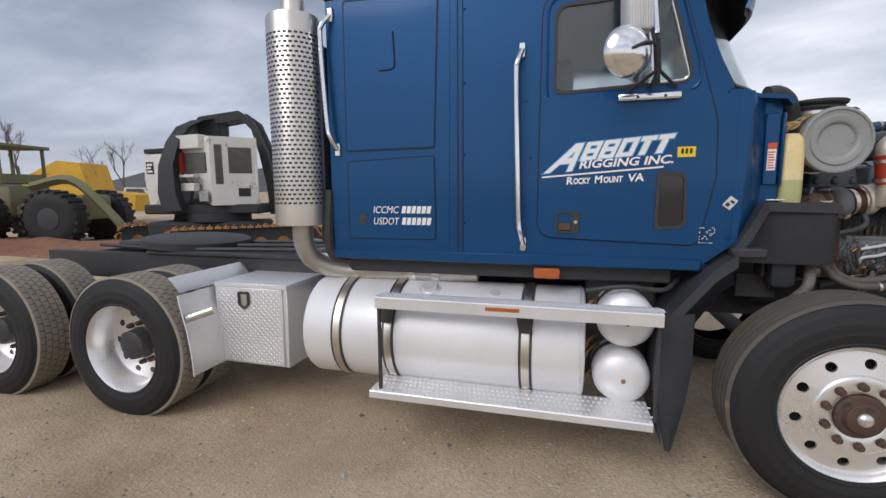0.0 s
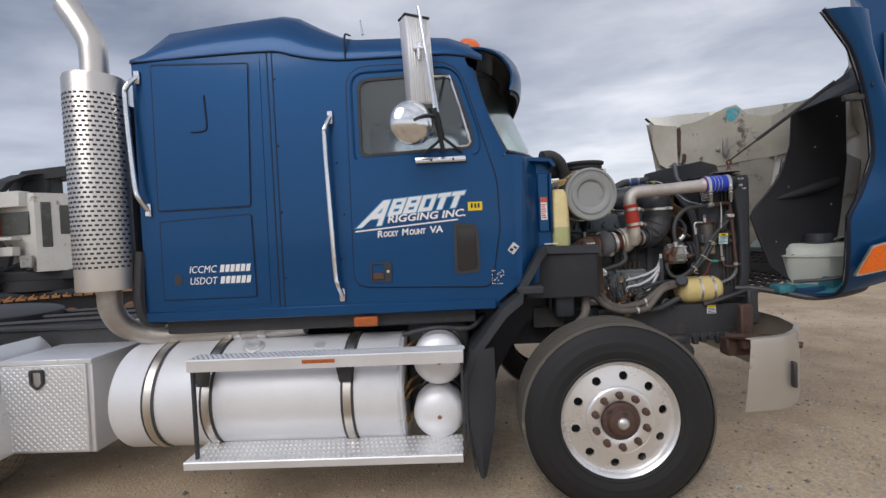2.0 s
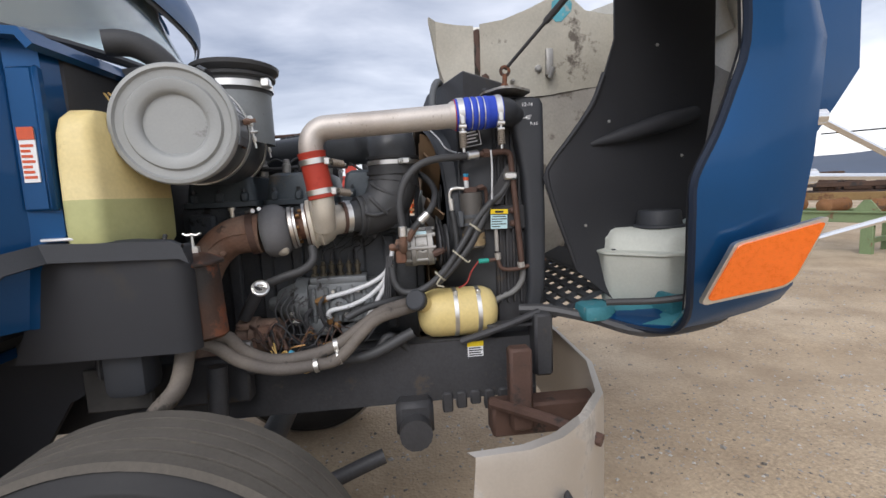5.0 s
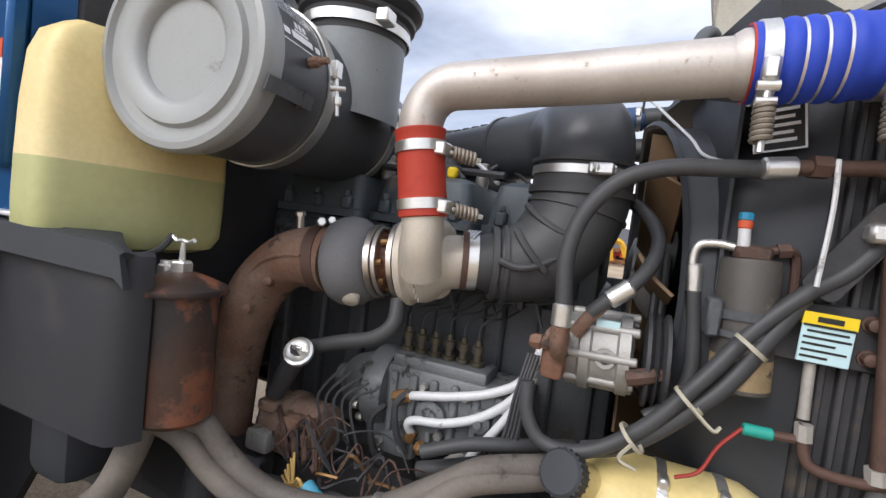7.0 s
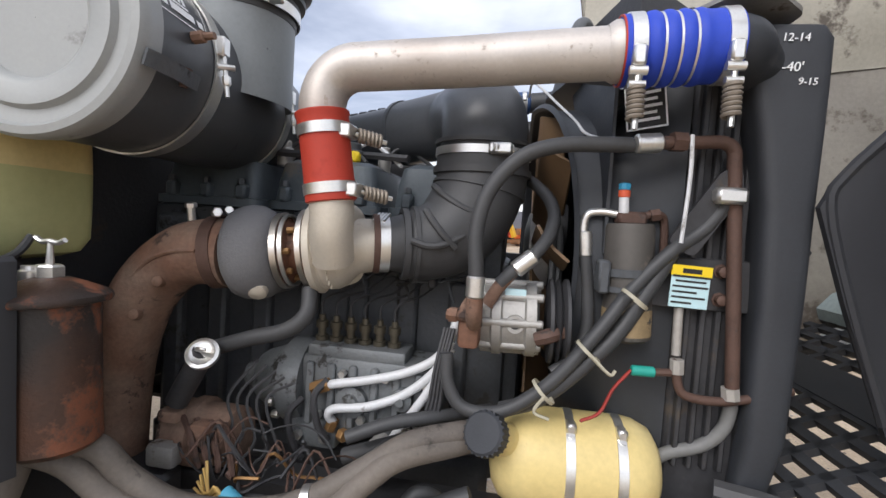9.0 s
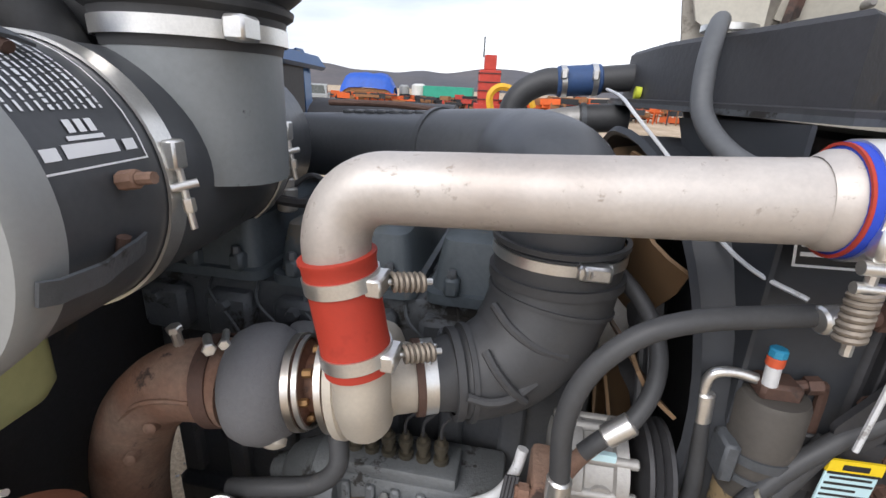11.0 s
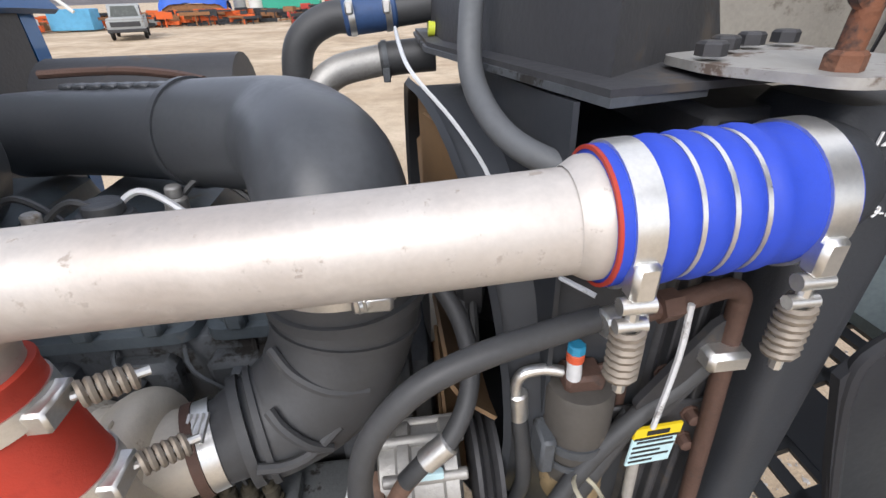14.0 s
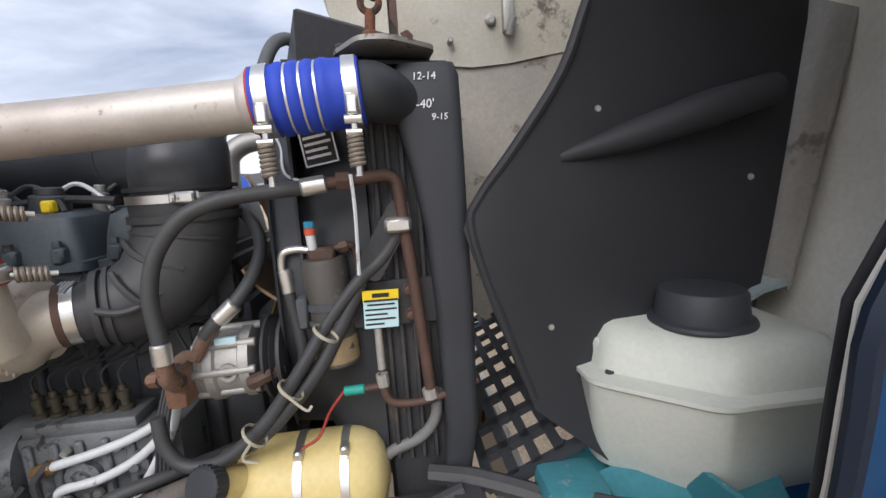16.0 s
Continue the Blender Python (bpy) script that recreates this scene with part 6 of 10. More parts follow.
# dark shape of the far wing and steering parts below
bm = bmesh.new()
add_box(bm, (-0.22, 0.32, 0.85), (1.05, 0.40, 1.45), 0.02)
add_cyl(bm, (-0.10, 0.5, 1.75), (0.35, 0.5, 1.75), 0.12, seg=20)
part("far_side_unit", bm, FRAME_BLK, truck)
# air filter
FX, FZ = 0.0, 1.785
PLACE[0] = Matrix.Translation((0.0, -0.405, FZ + 0.004)) @ Matrix.Rotation(0.10, 4, "Z") @ Matrix.Diagonal((0.925, 1.0, 0.925, 1.0)) @ Matrix.Translation((0.0, 0.405, -FZ))
bm = bmesh.new()
add_lathe(bm, (FX, -0.640, FZ), (0, 1, 0), [(-0.045, 0.1765), (0.10, 0.1742), (0.36, 0.1705), (0.44, 0.1667), (0.46, 0.1685), (0.62, 0.1667), (0.645, 0.1515), (0.655, 0.04735)], 56)
filt = part("air_filter", bm, CANISTER, truck, "black air filter canister with grey lid")
bm = bmesh.new()
add_lathe(bm, (FX, -0.682, FZ), (0, -1, 0), [(-0.03, 0.180), (0.0, 0.1855), (0.012, 0.1855), (0.020, 0.1805), (0.022, 0.169), (0.014, 0.163), (0.012, 0.142), (0.021, 0.136), (0.021, 0.107), (0.014, 0.0955), (0.004, 0.0915), (0.003, 0.001)], 72)
part("lid", bm, GREY_LID, filt, "round grey stepped lid")
for y, r in ((-0.495, 0.1755), (-0.165, 0.170)):
    bm = bmesh.new()
    ring_band(bm, (FX, y, FZ), (0, 1, 0), r, 0.030, 0.004, 56)
    a = radians(8)
    p = Vector((FX + (r + 0.010) * math.cos(a), y, FZ + (r + 0.010) * math.sin(a)))
    add_box(bm, (p.x - 0.012, y - 0.012, p.z - 0.002), (p.x + 0.006, y + 0.012, p.z + 0.035), 0.003)
    add_cyl(bm, p, p + Vector((0.010, 0, -0.080)), 0.0045, seg=8)
    add_cyl(bm, p + Vector((-0.006, -0.012, -0.025)), p + Vector((0.016, 0.010, -0.020)), 0.006, seg=10)
    bolt(bm, p + Vector((0.006, 0, -0.04)), (0.12, 0, -1), 0.008, 0.018)
    part("band_clamp", bm, GALV, filt, "zinc band clamp with T-bolt")
for a, w in ((-16, 0.013), (62, 0.011)):
    aa = radians(a)
    turn = Matrix.Translation((FX + 0.178 * math.cos(aa), -0.635, FZ + 0.178 * math.sin(aa))) @ Matrix.Rotation(-aa, 4, "Y")
    bm = bmesh.new()
    add_rings(bm, [[tuple(turn @ Vector((h + t, y, z))) for t, z in ((0, -w), (0.004, -w), (0.004, w), (0, w))] for y, h in ((-0.058, 0.010), (-0.045, 0.018), (0.0, 0.022), (0.03, 0.014), (0.055, 0.010), (0.075, 0.004))])
    lc = part("lid_catch", bm, IRON, filt, "grey sprung lid catch")
    bm = bmesh.new()
    add_cyl(bm, turn @ Vector((0.004, 0.045, -w - 0.004)), turn @ Vector((0.004, 0.045, w + 0.004)), 0.007, seg=10)
    part("catch_pin", bm, RUST_TUBE, lc)
bm = bmesh.new()
p = Vector((FX + 0.176 * math.cos(radians(8)), -0.575, FZ + 0.176 * math.sin(radians(8))))
add_cyl(bm, p, p + Vector((0.022, 0, 0.004)), 0.011, seg=8, bev=0.002)
add_cyl(bm, p + Vector((0.02, 0, 0.004)), p + Vector((0.040, 0, 0.006)), 0.007, seg=8)
part("drain_stub", bm, RUST, filt)
# curved label with bars of print
bm = bmesh.new()
lab_rows = []


def on_can(a, y, off):
    aa = radians(a)
    return (FX + (0.1745 + off) * math.cos(aa), y, FZ + (0.1745 + off) * math.sin(aa))


def can_patch(bm, a0, a1, y0, y1, off, n=8):
    add_sheet(bm, [[on_can(a0 + (a1 - a0) * k / n, y, off) for y in (y0, y1)] for k in range(n + 1)], 0.0)


for a0, a1, y0, y1 in ((14, 14.7, -0.652, -0.528), (88, 88.7, -0.652, -0.528), (14, 88.7, -0.6535, -0.6515), (14, 88.7, -0.5285, -0.5265)):
    can_patch(bm, a0, a1, y0, y1, 0.0022)
rl = random.Random(11)
for i in range(11):
    y = -0.645 + 0.0093 * i
    a = 34
    while a < 84:
        w = 1.2 + 2.6 * rl.random()
        can_patch(bm, a, a + w, y, y + (0.0042 if i in (4, 9) else 0.0028), 0.0022, 2)
        a += w + 0.7
for k, (a0, a1, y0, y1) in enumerate(((18, 22.5, -0.622, -0.560), (23.5, 25, -0.612, -0.570), (26, 30.5, -0.606, -0.598), (26, 30.5, -0.594, -0.586), (26, 30.5, -0.582, -0.574), (18, 22, -0.645, -0.628), (18, 22, -0.552, -0.536))):
    can_patch(bm, a0, a1, y0, y1, 0.0022, 3)
part("label_print", bm, WHITE, filt, "white bars of label print")
PLACE[0] = None
# intake neck and rubber boot on the filter
NX, NY = 0.088, -0.30
bm = bmesh.new()
rings = []
for k in range(5):
    f = k / 4
    ring = []
    for i in range(32):
        a = 2 * math.pi * i / 32
        x, y = NX + 0.117 * math.cos(a), NY + 0.117 * math.sin(a)
        zb = FZ + math.sqrt(max(0.0, 0.157 ** 2 - (x + 0.005) ** 2)) - 0.012 - 0.12 * max(0, x - 0.157)
        ring.append((x, y, zb * (1 - f) + 1.985 * f))
    rings.append(ring)
add_rings(bm, rings, True, False)
part("filter_neck", bm, GREY_CHIP, filt, "grey chipped-paint intake neck")
bm = bmesh.new()
add_lathe(bm, (NX, NY, 1.948), (0, 0, 1), [(0, 0.118), (0.02, 0.122), (0.045, 0.126), (0.052, 0.136), (0.060, 0.138), (0.066, 0.128), (0.072, 0.138), (0.082, 0.150), (0.094, 0.152), (0.098, 0.146), (0.09, 0.12), (0.085, 0.001)], 36)
add_tube(bm, [(NX - 0.06, NY, 2.0), (NX - 0.16, NY - 0.02, 2.0), (NX - 0.27, NY - 0.05, 1.99), (NX - 0.36, NY - 0.08, 1.97)], 0.055, 16, 6)
add_tube(bm, [(-0.24, -0.50, 2.075), (-0.17, -0.47, 2.08), (-0.11, -0.44, 2.045), (-0.07, -0.40, 1.98), (-0.06, -0.38, 1.93)], 0.040, 14, 6)
boot = part("intake_boot", bm, RUBBER, truck, "black rubber intake boot")
bm = bmesh.new()
ring_band(bm, (NX, NY, 1.972), (0, 0, 1), 0.124, 0.022, 0.003, 40)
add_box(bm, (NX + 0.11, NY - 0.10, 1.958), (NX + 0.14, NY - 0.06, 1.988), 0.004)
part("hose_clamp", bm, GALV, boot)
# cream expansion tank beside the filter
bm = bmesh.new()
cr = []
for z, k, dx in ((1.425, 0.80, 0.03), (1.435, 0.93, 0.008), (1.46, 1.0, 0.0), (1.51, 1.01, 0.0), (1.585, 1.01, 0.0), (1.68, 1.0, 0.004), (1.76, 0.97, 0.012), (1.80, 0.90, 0.03), (1.825, 0.74, 0.05), (1.83, 0.55, 0.06)):
    plan = [(-0.24, -0.79), (-0.145, -0.79), (-0.090 - dx, -0.60), (-0.10 - dx, -0.45), (-0.24, -0.45)]
    cr.append([(-0.18 + (a + 0.18) * k, -0.60 + (b + 0.60) * k, z) for a, b in rounded(plan, [0.03, 0.03, 0.05, 0.04, 0.02], 5)])
add_rings(bm, cr[4:])
xt = part("expansion_tank", bm, CREAM_TANK, truck, "yellowed expansion tank with green coolant")
bm = bmesh.new()
add_rings(bm, cr[:5])
part("coolant_level", bm, CREAM_GREEN, xt, "lower part tinted green by the coolant")
bm = bmesh.new()
add_tube(bm, [(-0.075, -0.60, 1.47), (-0.082, -0.62, 1.44), (-0.12, -0.64, 1.42), (-0.20, -0.63, 1.41)], 0.007, 8, 5)
part("tank_hose", bm, RUBBER, xt)
bm = bmesh.new()
for i in range(6):
    add_tube(bm, [(-0.20 + 0.012 * i, -0.60, 1.90), (-0.16 + 0.02 * i, -0.62 + 0.005 * i, 1.86 + 0.008 * i), (-0.11 + 0.01 * i, -0.60, 1.88 + 0.012 * i), (-0.08, -0.56, 1.93)], 0.0035, 5, 5)
part("loose_wire", bm, WIRE_Y, truck, "bundle of yellow wires")
# oil reservoir can, half rusted
CX, CY = 0.026, -0.655
bm = bmesh.new()
add_lathe(bm, (CX + 0.014, CY, 1.150), (-0.05, 0, 1), [(0.0, 0.052), (0.010, 0.063), (0.05, 0.062), (0.225, 0.064), (0.228, 0.078), (0.232, 0.080), (0.238, 0.079), (0.243, 0.073), (0.256, 0.046), (0.264, 0.026), (0.268, 0.001)], 48)
can = part("oil_reservoir", bm, RUST_CAN, truck, "black oil reservoir can gone rusty")
bm = bmesh.new()
add_cyl(bm, (CX, CY, 1.412), (CX, CY, 1.434), 0.019, seg=6, bev=0.003)
add_cyl(bm, (CX, CY, 1.432), (CX, CY, 1.470), 0.006, r2=0.0035, seg=8)
add_tube(bm, [(CX - 0.026, CY, 1.474), (CX - 0.014, CY, 1.468), (CX, CY, 1.470), (CX + 0.014, CY, 1.468), (CX + 0.026, CY, 1.473)], 0.0042, 8, 3)
part("filler_cap", bm, GALV, can)
bm = bmesh.new()
add_lathe(bm, (CX - 0.026, CY - 0.01, 1.405), (0, 0, 1), [(0, 0.013), (0.018, 0.013), (0.020, 0.010), (0.026, 0.009)], 12)
part("vent_cap", bm, GALV, can)
bm = bmesh.new()
add_box(bm, (CX - 0.125, CY - 0.005, 1.20), (CX - 0.055, CY + 0.02, 1.33), 0.004)
add_box(bm, (CX - 0.075, CY - 0.03, 1.21), (CX - 0.058, CY - 0.005, 1.24), 0.003)
part("can_bracket", bm, RUST, can)
bm = bmesh.new()
add_tube(bm, [(0.030, -0.63, 1.140), (0.082, -0.62, 1.137), (0.123, -0.60, 1.082), (0.206, -0.58, 1.035), (0.322, -0.56, 1.033), (0.410, -0.54, 1.055), (0.502, -0.51, 1.109), (0.572, -0.48, 1.149), (0.666, -0.43, 1.160), (0.726, -0.35, 1.150)], 0.021, 12, 6)
add_tube(bm, [(0.000, -0.66, 1.140), (0.051, -0.64, 1.114), (0.121, -0.62, 1.050), (0.222, -0.60, 1.008), (0.345, -0.57, 1.002), (0.420, -0.56, 1.016), (0.499, -0.53, 1.089), (0.556, -0.50, 1.128), (0.658, -0.44, 1.141), (0.718, -0.35, 1.131)], 0.021, 12, 6)
add_tube(bm, [(-0.02, -0.66, 1.14), (-0.04, -0.70, 1.02), (-0.10, -0.72, 0.95), (-0.14, -0.70, 0.90)], 0.028, 12, 6)
part("power_steering_hose", bm, mat("dusty_grey_hose", (0.115, 0.10, 0.088), 0.65, 0, 0.25, 9, 130, bump=0.15, stain=(0.05, 0.045, 0.04), stain_at=0.56, stain_scale=7, tint=(0.17, 0.145, 0.12)), truck, "dusty grey power-steering hoses")
bm = bmesh.new()
for x, y, z in ((0.41, -0.54, 1.055), (0.42, -0.555, 1.016), (0.345, -0.575, 1.002)):
    ring_band(bm, (x, y, z), (1, 0.1, 0.15), 0.0215, 0.014, 0.003, 16)
part("hose_clamp", bm, GALV, truck)
# turbocharger, its shaft a little askew to the engine
TO, TD = Vector((0.205, -0.381, 1.452)), Vector((0.29, 0.038, 0.038)).normalized()
on_shaft = lambda d: TO + TD * d
bm = bmesh.new()
tc_o = on_shaft(0.170)
rings = []
for k in range(41):
    a = radians(-95 + 335 * k / 40)
    rr = 0.030 + 0.012 * k / 40
    out = Vector((0, -math.cos(a), math.sin(a)))
    c = tc_o + out * 0.056
    rings.append([tuple(c + TD * (math.cos(2 * math.pi * j / 18) * rr) + out * (math.sin(2 * math.pi * j / 18) * rr)) for j in range(18)])
add_rings(bm, rings)
add_lathe(bm, on_shaft(0.116), TD, [(0, 0.070), (0.003, 0.090), (0.016, 0.092), (0.022, 0.084), (0.06, 0.080), (0.085, 0.060), (0.094, 0.056), (0.150, 0.052), (0.152, 0.046), (0.10, 0.042), (0.098, 0.001)], 48)
add_tube(bm, [(0.385, -0.425, 1.455), (0.388, -0.447, 1.50), (0.390, -0.453, 1.535), (0.386, -0.455, 1.575)], 0.040, 24, 5)
comp = part("turbo_compressor", bm, COMP_HSG, truck, "cream cast turbo compressor housing")
bm = bmesh.new()
for k in range(15):
    a = radians(-60 + 10 * k)
    out = Vector((0, -math.cos(a), math.sin(a)))
    p = tc_o + out * (0.056 + 0.031 + 0.004 * k / 14) + TD * 0.004
    add_box(bm, p - Vector((0.0015, 0.004, 0.006)), p + Vector((0.0015, 0.004, 0.006)), 0.001)
part("casting_seam", bm, COMP_HSG, comp)
bm = bmesh.new()
add_lathe(bm, on_shaft(-0.052), TD, [(0, 0.055), (0.004, 0.074), (0.014, 0.088), (0.030, 0.095), (0.050, 0.0975), (0.070, 0.094), (0.086, 0.084), (0.098, 0.070), (0.104, 0.058), (0.106, 0.001)], 48)
add_box(bm, (0.18, -0.36, 1.36), (0.24, -0.24, 1.50), 0.02, 2)
turb = part("turbo_turbine", bm, TURB_HSG, truck, "grey cast turbine housing")
bm = bmesh.new()
add_lathe(bm, on_shaft(0.030) - Vector((0, 0.050, 0.072)), (0.2, -0.75, -0.62), [(0, 0.020), (0.010, 0.019), (0.014, 0.010), (0.016, 0.001)], 16)
part("casting_boss", bm, COMP_HSG, turb)
for d, r, w, m_ in ((0.058, 0.074, 0.012, STEEL), (0.071, 0.070, 0.008, GALV), (0.108, 0.078, 0.010, STEEL)):
    bm = bmesh.new()
    ring_band(bm, on_shaft(d), TD, r, w, 0.004, 44)
    part("turbo_vband", bm, m_, truck)
bm = bmesh.new()
add_lathe(bm, on_shaft(0.050), TD, [(0, 0.070), (0.018, 0.068), (0.026, 0.048), (0.050, 0.048), (0.060, 0.074), (0.068, 0.076)], 36)
tctr = part("turbo_centre", bm, RUST, truck, "rusty turbo bearing housing")
for a in range(0, 360, 45):
    bm = bmesh.new()
    bolt(bm, on_shaft(0.078) + Vector((0, 0.057 * math.cos(radians(a)), 0.057 * math.sin(radians(a)))), TD, 0.007, 0.014)
    part("centre_bolt", bm, BRASS, tctr)
bm = bmesh.new()
add_tube(bm, [(0.155, -0.387, 1.447), (0.09, -0.39, 1.445), (0.03, -0.392, 1.425), (-0.035, -0.395, 1.36), (-0.075, -0.395, 1.27), (-0.095, -0.395, 1.17), (-0.10, -0.40, 1.02), (-0.10, -0.40, 0.9)], 0.066, 28, 7, radii=[0.071, 0.068, 0.064, 0.064, 0.064, 0.062, 0.062, 0.062])
exh = part("exhaust_elbow", bm, RUST, truck, "rusted cast exhaust elbow")
bm = bmesh.new()
add_tube(bm, [(0.118, -0.457, 1.452), (0.07, -0.459, 1.448), (0.02, -0.457, 1.428), (-0.022, -0.453, 1.385), (-0.05, -0.450, 1.325)], 0.0045, 6, 5)
part("casting_seam", bm, RUST, exh)
for x, y, z in ((0.035, -0.444, 1.385), (-0.012, -0.448, 1.315)):
    bm = bmesh.new()
    add_lathe(bm, (x, y - 0.006, z), (0.3, -1, 0.2), [(-0.01, 0.012), (0.006, 0.010), (0.010, 0.004)], 10)
    part("casting_boss", bm, RUST, exh)
bm = bmesh.new()
ring_band(bm, (0.125, -0.387, 1.447), TD, 0.0715, 0.024, 0.004, 36)
part("exhaust_clamp", bm, RUST_TUBE, exh)
for p, q, r in (((0.105, -0.385, 1.523), (0.135, -0.42, 1.528), 0.007), ((0.130, -0.37, 1.528), (0.155, -0.41, 1.534), 0.006), ((0.061, -0.395, 1.508), (0.061, -0.399, 1.535), 0.008)):
    bm = bmesh.new()
    add_cyl(bm, p, q, r, seg=8, bev=0.001)
    bolt(bm, q, Vector(q) - Vector(p), r * 1.5, 0.010)
    part("clamp_bolt", bm, GALV, exh)
# charge air pipe with silicone hoses
PY = -0.45
bm = bmesh.new()
add_tube(bm, [(0.369, PY - 0.008, 1.69), (0.363, PY - 0.008, 1.735), (0.373, PY - 0.004, 1.774), (0.405, PY - 0.003, 1.800), (0.46, PY - 0.003, 1.806), (0.60, PY - 0.006, 1.813), (0.75, PY - 0.010, 1.822), (0.905, PY - 0.012, 1.832)], 0.0418, 28, 8)
cpipe = part("charge_air_pipe", bm, PIPE, truck, "scuffed aluminium charge-air pipe")
bm = bmesh.new()
add_lathe(bm, (0.846, PY - 0.012, 1.8295), (1, 0, 0.06), [(0, 0.0416), (0.012, 0.0485), (0.045, 0.0495)], 32, cap=False)
part("pipe_flare", bm, PIPE, cpipe)
bm = bmesh.new()
add_lathe(bm, (0.388, PY - 0.004, 1.562), (-0.155, -0.03, 1), [(0, 0.043), (0.002, 0.0462), (0.026, 0.0462), (0.045, 0.0450), (0.12, 0.0450), (0.135, 0.0462), (0.152, 0.0466), (0.156, 0.0485), (0.160, 0.0485), (0.161, 0.043)], 40)
redh = part("red_hose", bm, RED_SIL, truck, "red silicone coupling hose")
SPRING = mat("dull_spring_steel", (0.26, 0.225, 0.185), 0.55, 0.5, 0.2, 20, 200)


def coil(bm, o, d, r, length, turns, wire=0.0022):
    q = Vector(d).to_track_quat("Z", "Y")
    n = turns * 10
    add_tube(bm, [tuple(Vector(o) + q @ Vector((r * math.cos(2 * math.pi * k / 10), r * math.sin(2 * math.pi * k / 10), length * k / n))) for k in range(n + 1)], wire, 6, 1)


for h in (0.024, 0.128):
    bm = bmesh.new()
    o = Vector((0.388, PY - 0.004, 1.562)) + Vector((-0.155, -0.03, 1)).normalized() * h
    ring_band(bm, o, (-0.155, -0.03, 1), 0.0462, 0.019, 0.0022, 40)
    add_box(bm, o + Vector((0.035, -0.025, -0.012)), o + Vector((0.058, 0.02, 0.012)), 0.003)
    add_cyl(bm, o + Vector((0.045, 0.0, 0)), o + Vector((0.105, 0.042, -0.010)), 0.0045, seg=8)
    tbc = part("t_bolt_clamp", bm, GALV, redh)
    bm = bmesh.new()
    coil(bm, o + Vector((0.060, 0.010, -0.003)), (0.8, 0.55, -0.13), 0.0105, 0.045, 6, 0.0036)
    part("clamp_spring", bm, SPRING, tbc)
bm = bmesh.new()
prof = [(0, 0.050), (0.002, 0.055), (0.03, 0.055)]
for k in range(4):
    x0 = 0.034 + 0.0225 * k
    prof += [(x0, 0.0535), (x0 + 0.003, 0.0556), (x0 + 0.007, 0.0574), (x0 + 0.01125, 0.058), (x0 + 0.0155, 0.0574), (x0 + 0.0195, 0.0556)]
prof += [(0.13, 0.055), (0.168, 0.055), (0.170, 0.050)]
bo = Vector((0.866, PY - 0.012, 1.831))
bd = Vector((1, 0, 0.06))
add_lathe(bm, bo, bd, prof, 40)
blueh = part("blue_hose", bm, BLUE_SIL, truck, "ribbed blue silicone coupling hose")
bm = bmesh.new()
for k in range(1, 4):
    ring_band(bm, bo + bd * (0.034 + 0.0225 * k), bd, 0.0525, 0.0035, 0.003, 40)
part("wire_ring", bm, GALV, blueh)
for x in (0.020, 0.154):
    bm = bmesh.new()
    o = bo + bd * x
    ring_band(bm, o, bd, 0.055, 0.021, 0.0025, 40)
    add_box(bm, o + Vector((-0.010, -0.063, -0.042)), o + Vector((0.010, -0.044, -0.010)), 0.004)
    add_cyl(bm, o + Vector((-0.013, -0.054, -0.048)), o + Vector((0.013, -0.054, -0.048)), 0.007, seg=10)
    add_cyl(bm, o + Vector((-0.012, -0.052, -0.068)), o + Vector((0.012, -0.052, -0.068)), 0.006, seg=10)
    add_cyl(bm, o + Vector((0, -0.050, -0.02)), o + Vector((0.002, -0.052, -0.135)), 0.005, seg=8)
    tbc = part("t_bolt_clamp", bm, GALV, blueh)
    bm = bmesh.new()
    coil(bm, o + Vector((0, -0.051, -0.070)), (0.02, 0, -1), 0.0105, 0.050, 7, 0.0036)
    part("clamp_spring", bm, SPRING, tbc)
bm = bmesh.new()
ring_band(bm, bo + bd * 0.001, bd, 0.0515, 0.004, 0.0032, 40)
part("hose_liner", bm, RED_SIL, blueh)
# rubber elbow and intake tube from filter to turbo
EA = Vector((0.452, -0.352, 1.487))
ED = Vector((0.075, 0.030, 0.003)).normalized()
bm = bmesh.new()
add_tube(bm, [EA, (0.475, -0.345, 1.488), (0.495, -0.334, 1.489), (0.515, -0.326, 1.489), (0.545, -0.314, 1.494), (0.585, -0.296, 1.515), (0.620, -0.272, 1.560), (0.640, -0.255, 1.62), (0.642, -0.250, 1.665), (0.642, -0.250, 1.70)], 0.07, 36, 6, radii=[0.054, 0.055, 0.062, 0.074, 0.078, 0.086, 0.094, 0.097, 0.100, 0.099])
elb = part("rubber_elbow", bm, RUBBER, truck, "black rubber intake elbow with moulded ribs")
for o, d, r, w, t in (((0.498, -0.334, 1.489), ED, 0.064, 0.012, 0.010), ((0.516, -0.326, 1.489), ED, 0.073, 0.008, 0.006), ((0.638, -0.257, 1.61), (0.15, 0.12, 1), 0.096, 0.006, 0.005), ((0.642, -0.250, 1.650), (0, 0, 1), 0.098, 0.014, 0.008), ((0.642, -0.250, 1.708), (0, 0, 1), 0.098, 0.008, 0.007)):
    bm = bmesh.new()
    ring_band(bm, o, d, r, w, t, 44)
    part("elbow_rib", bm, RUBBER, elb)
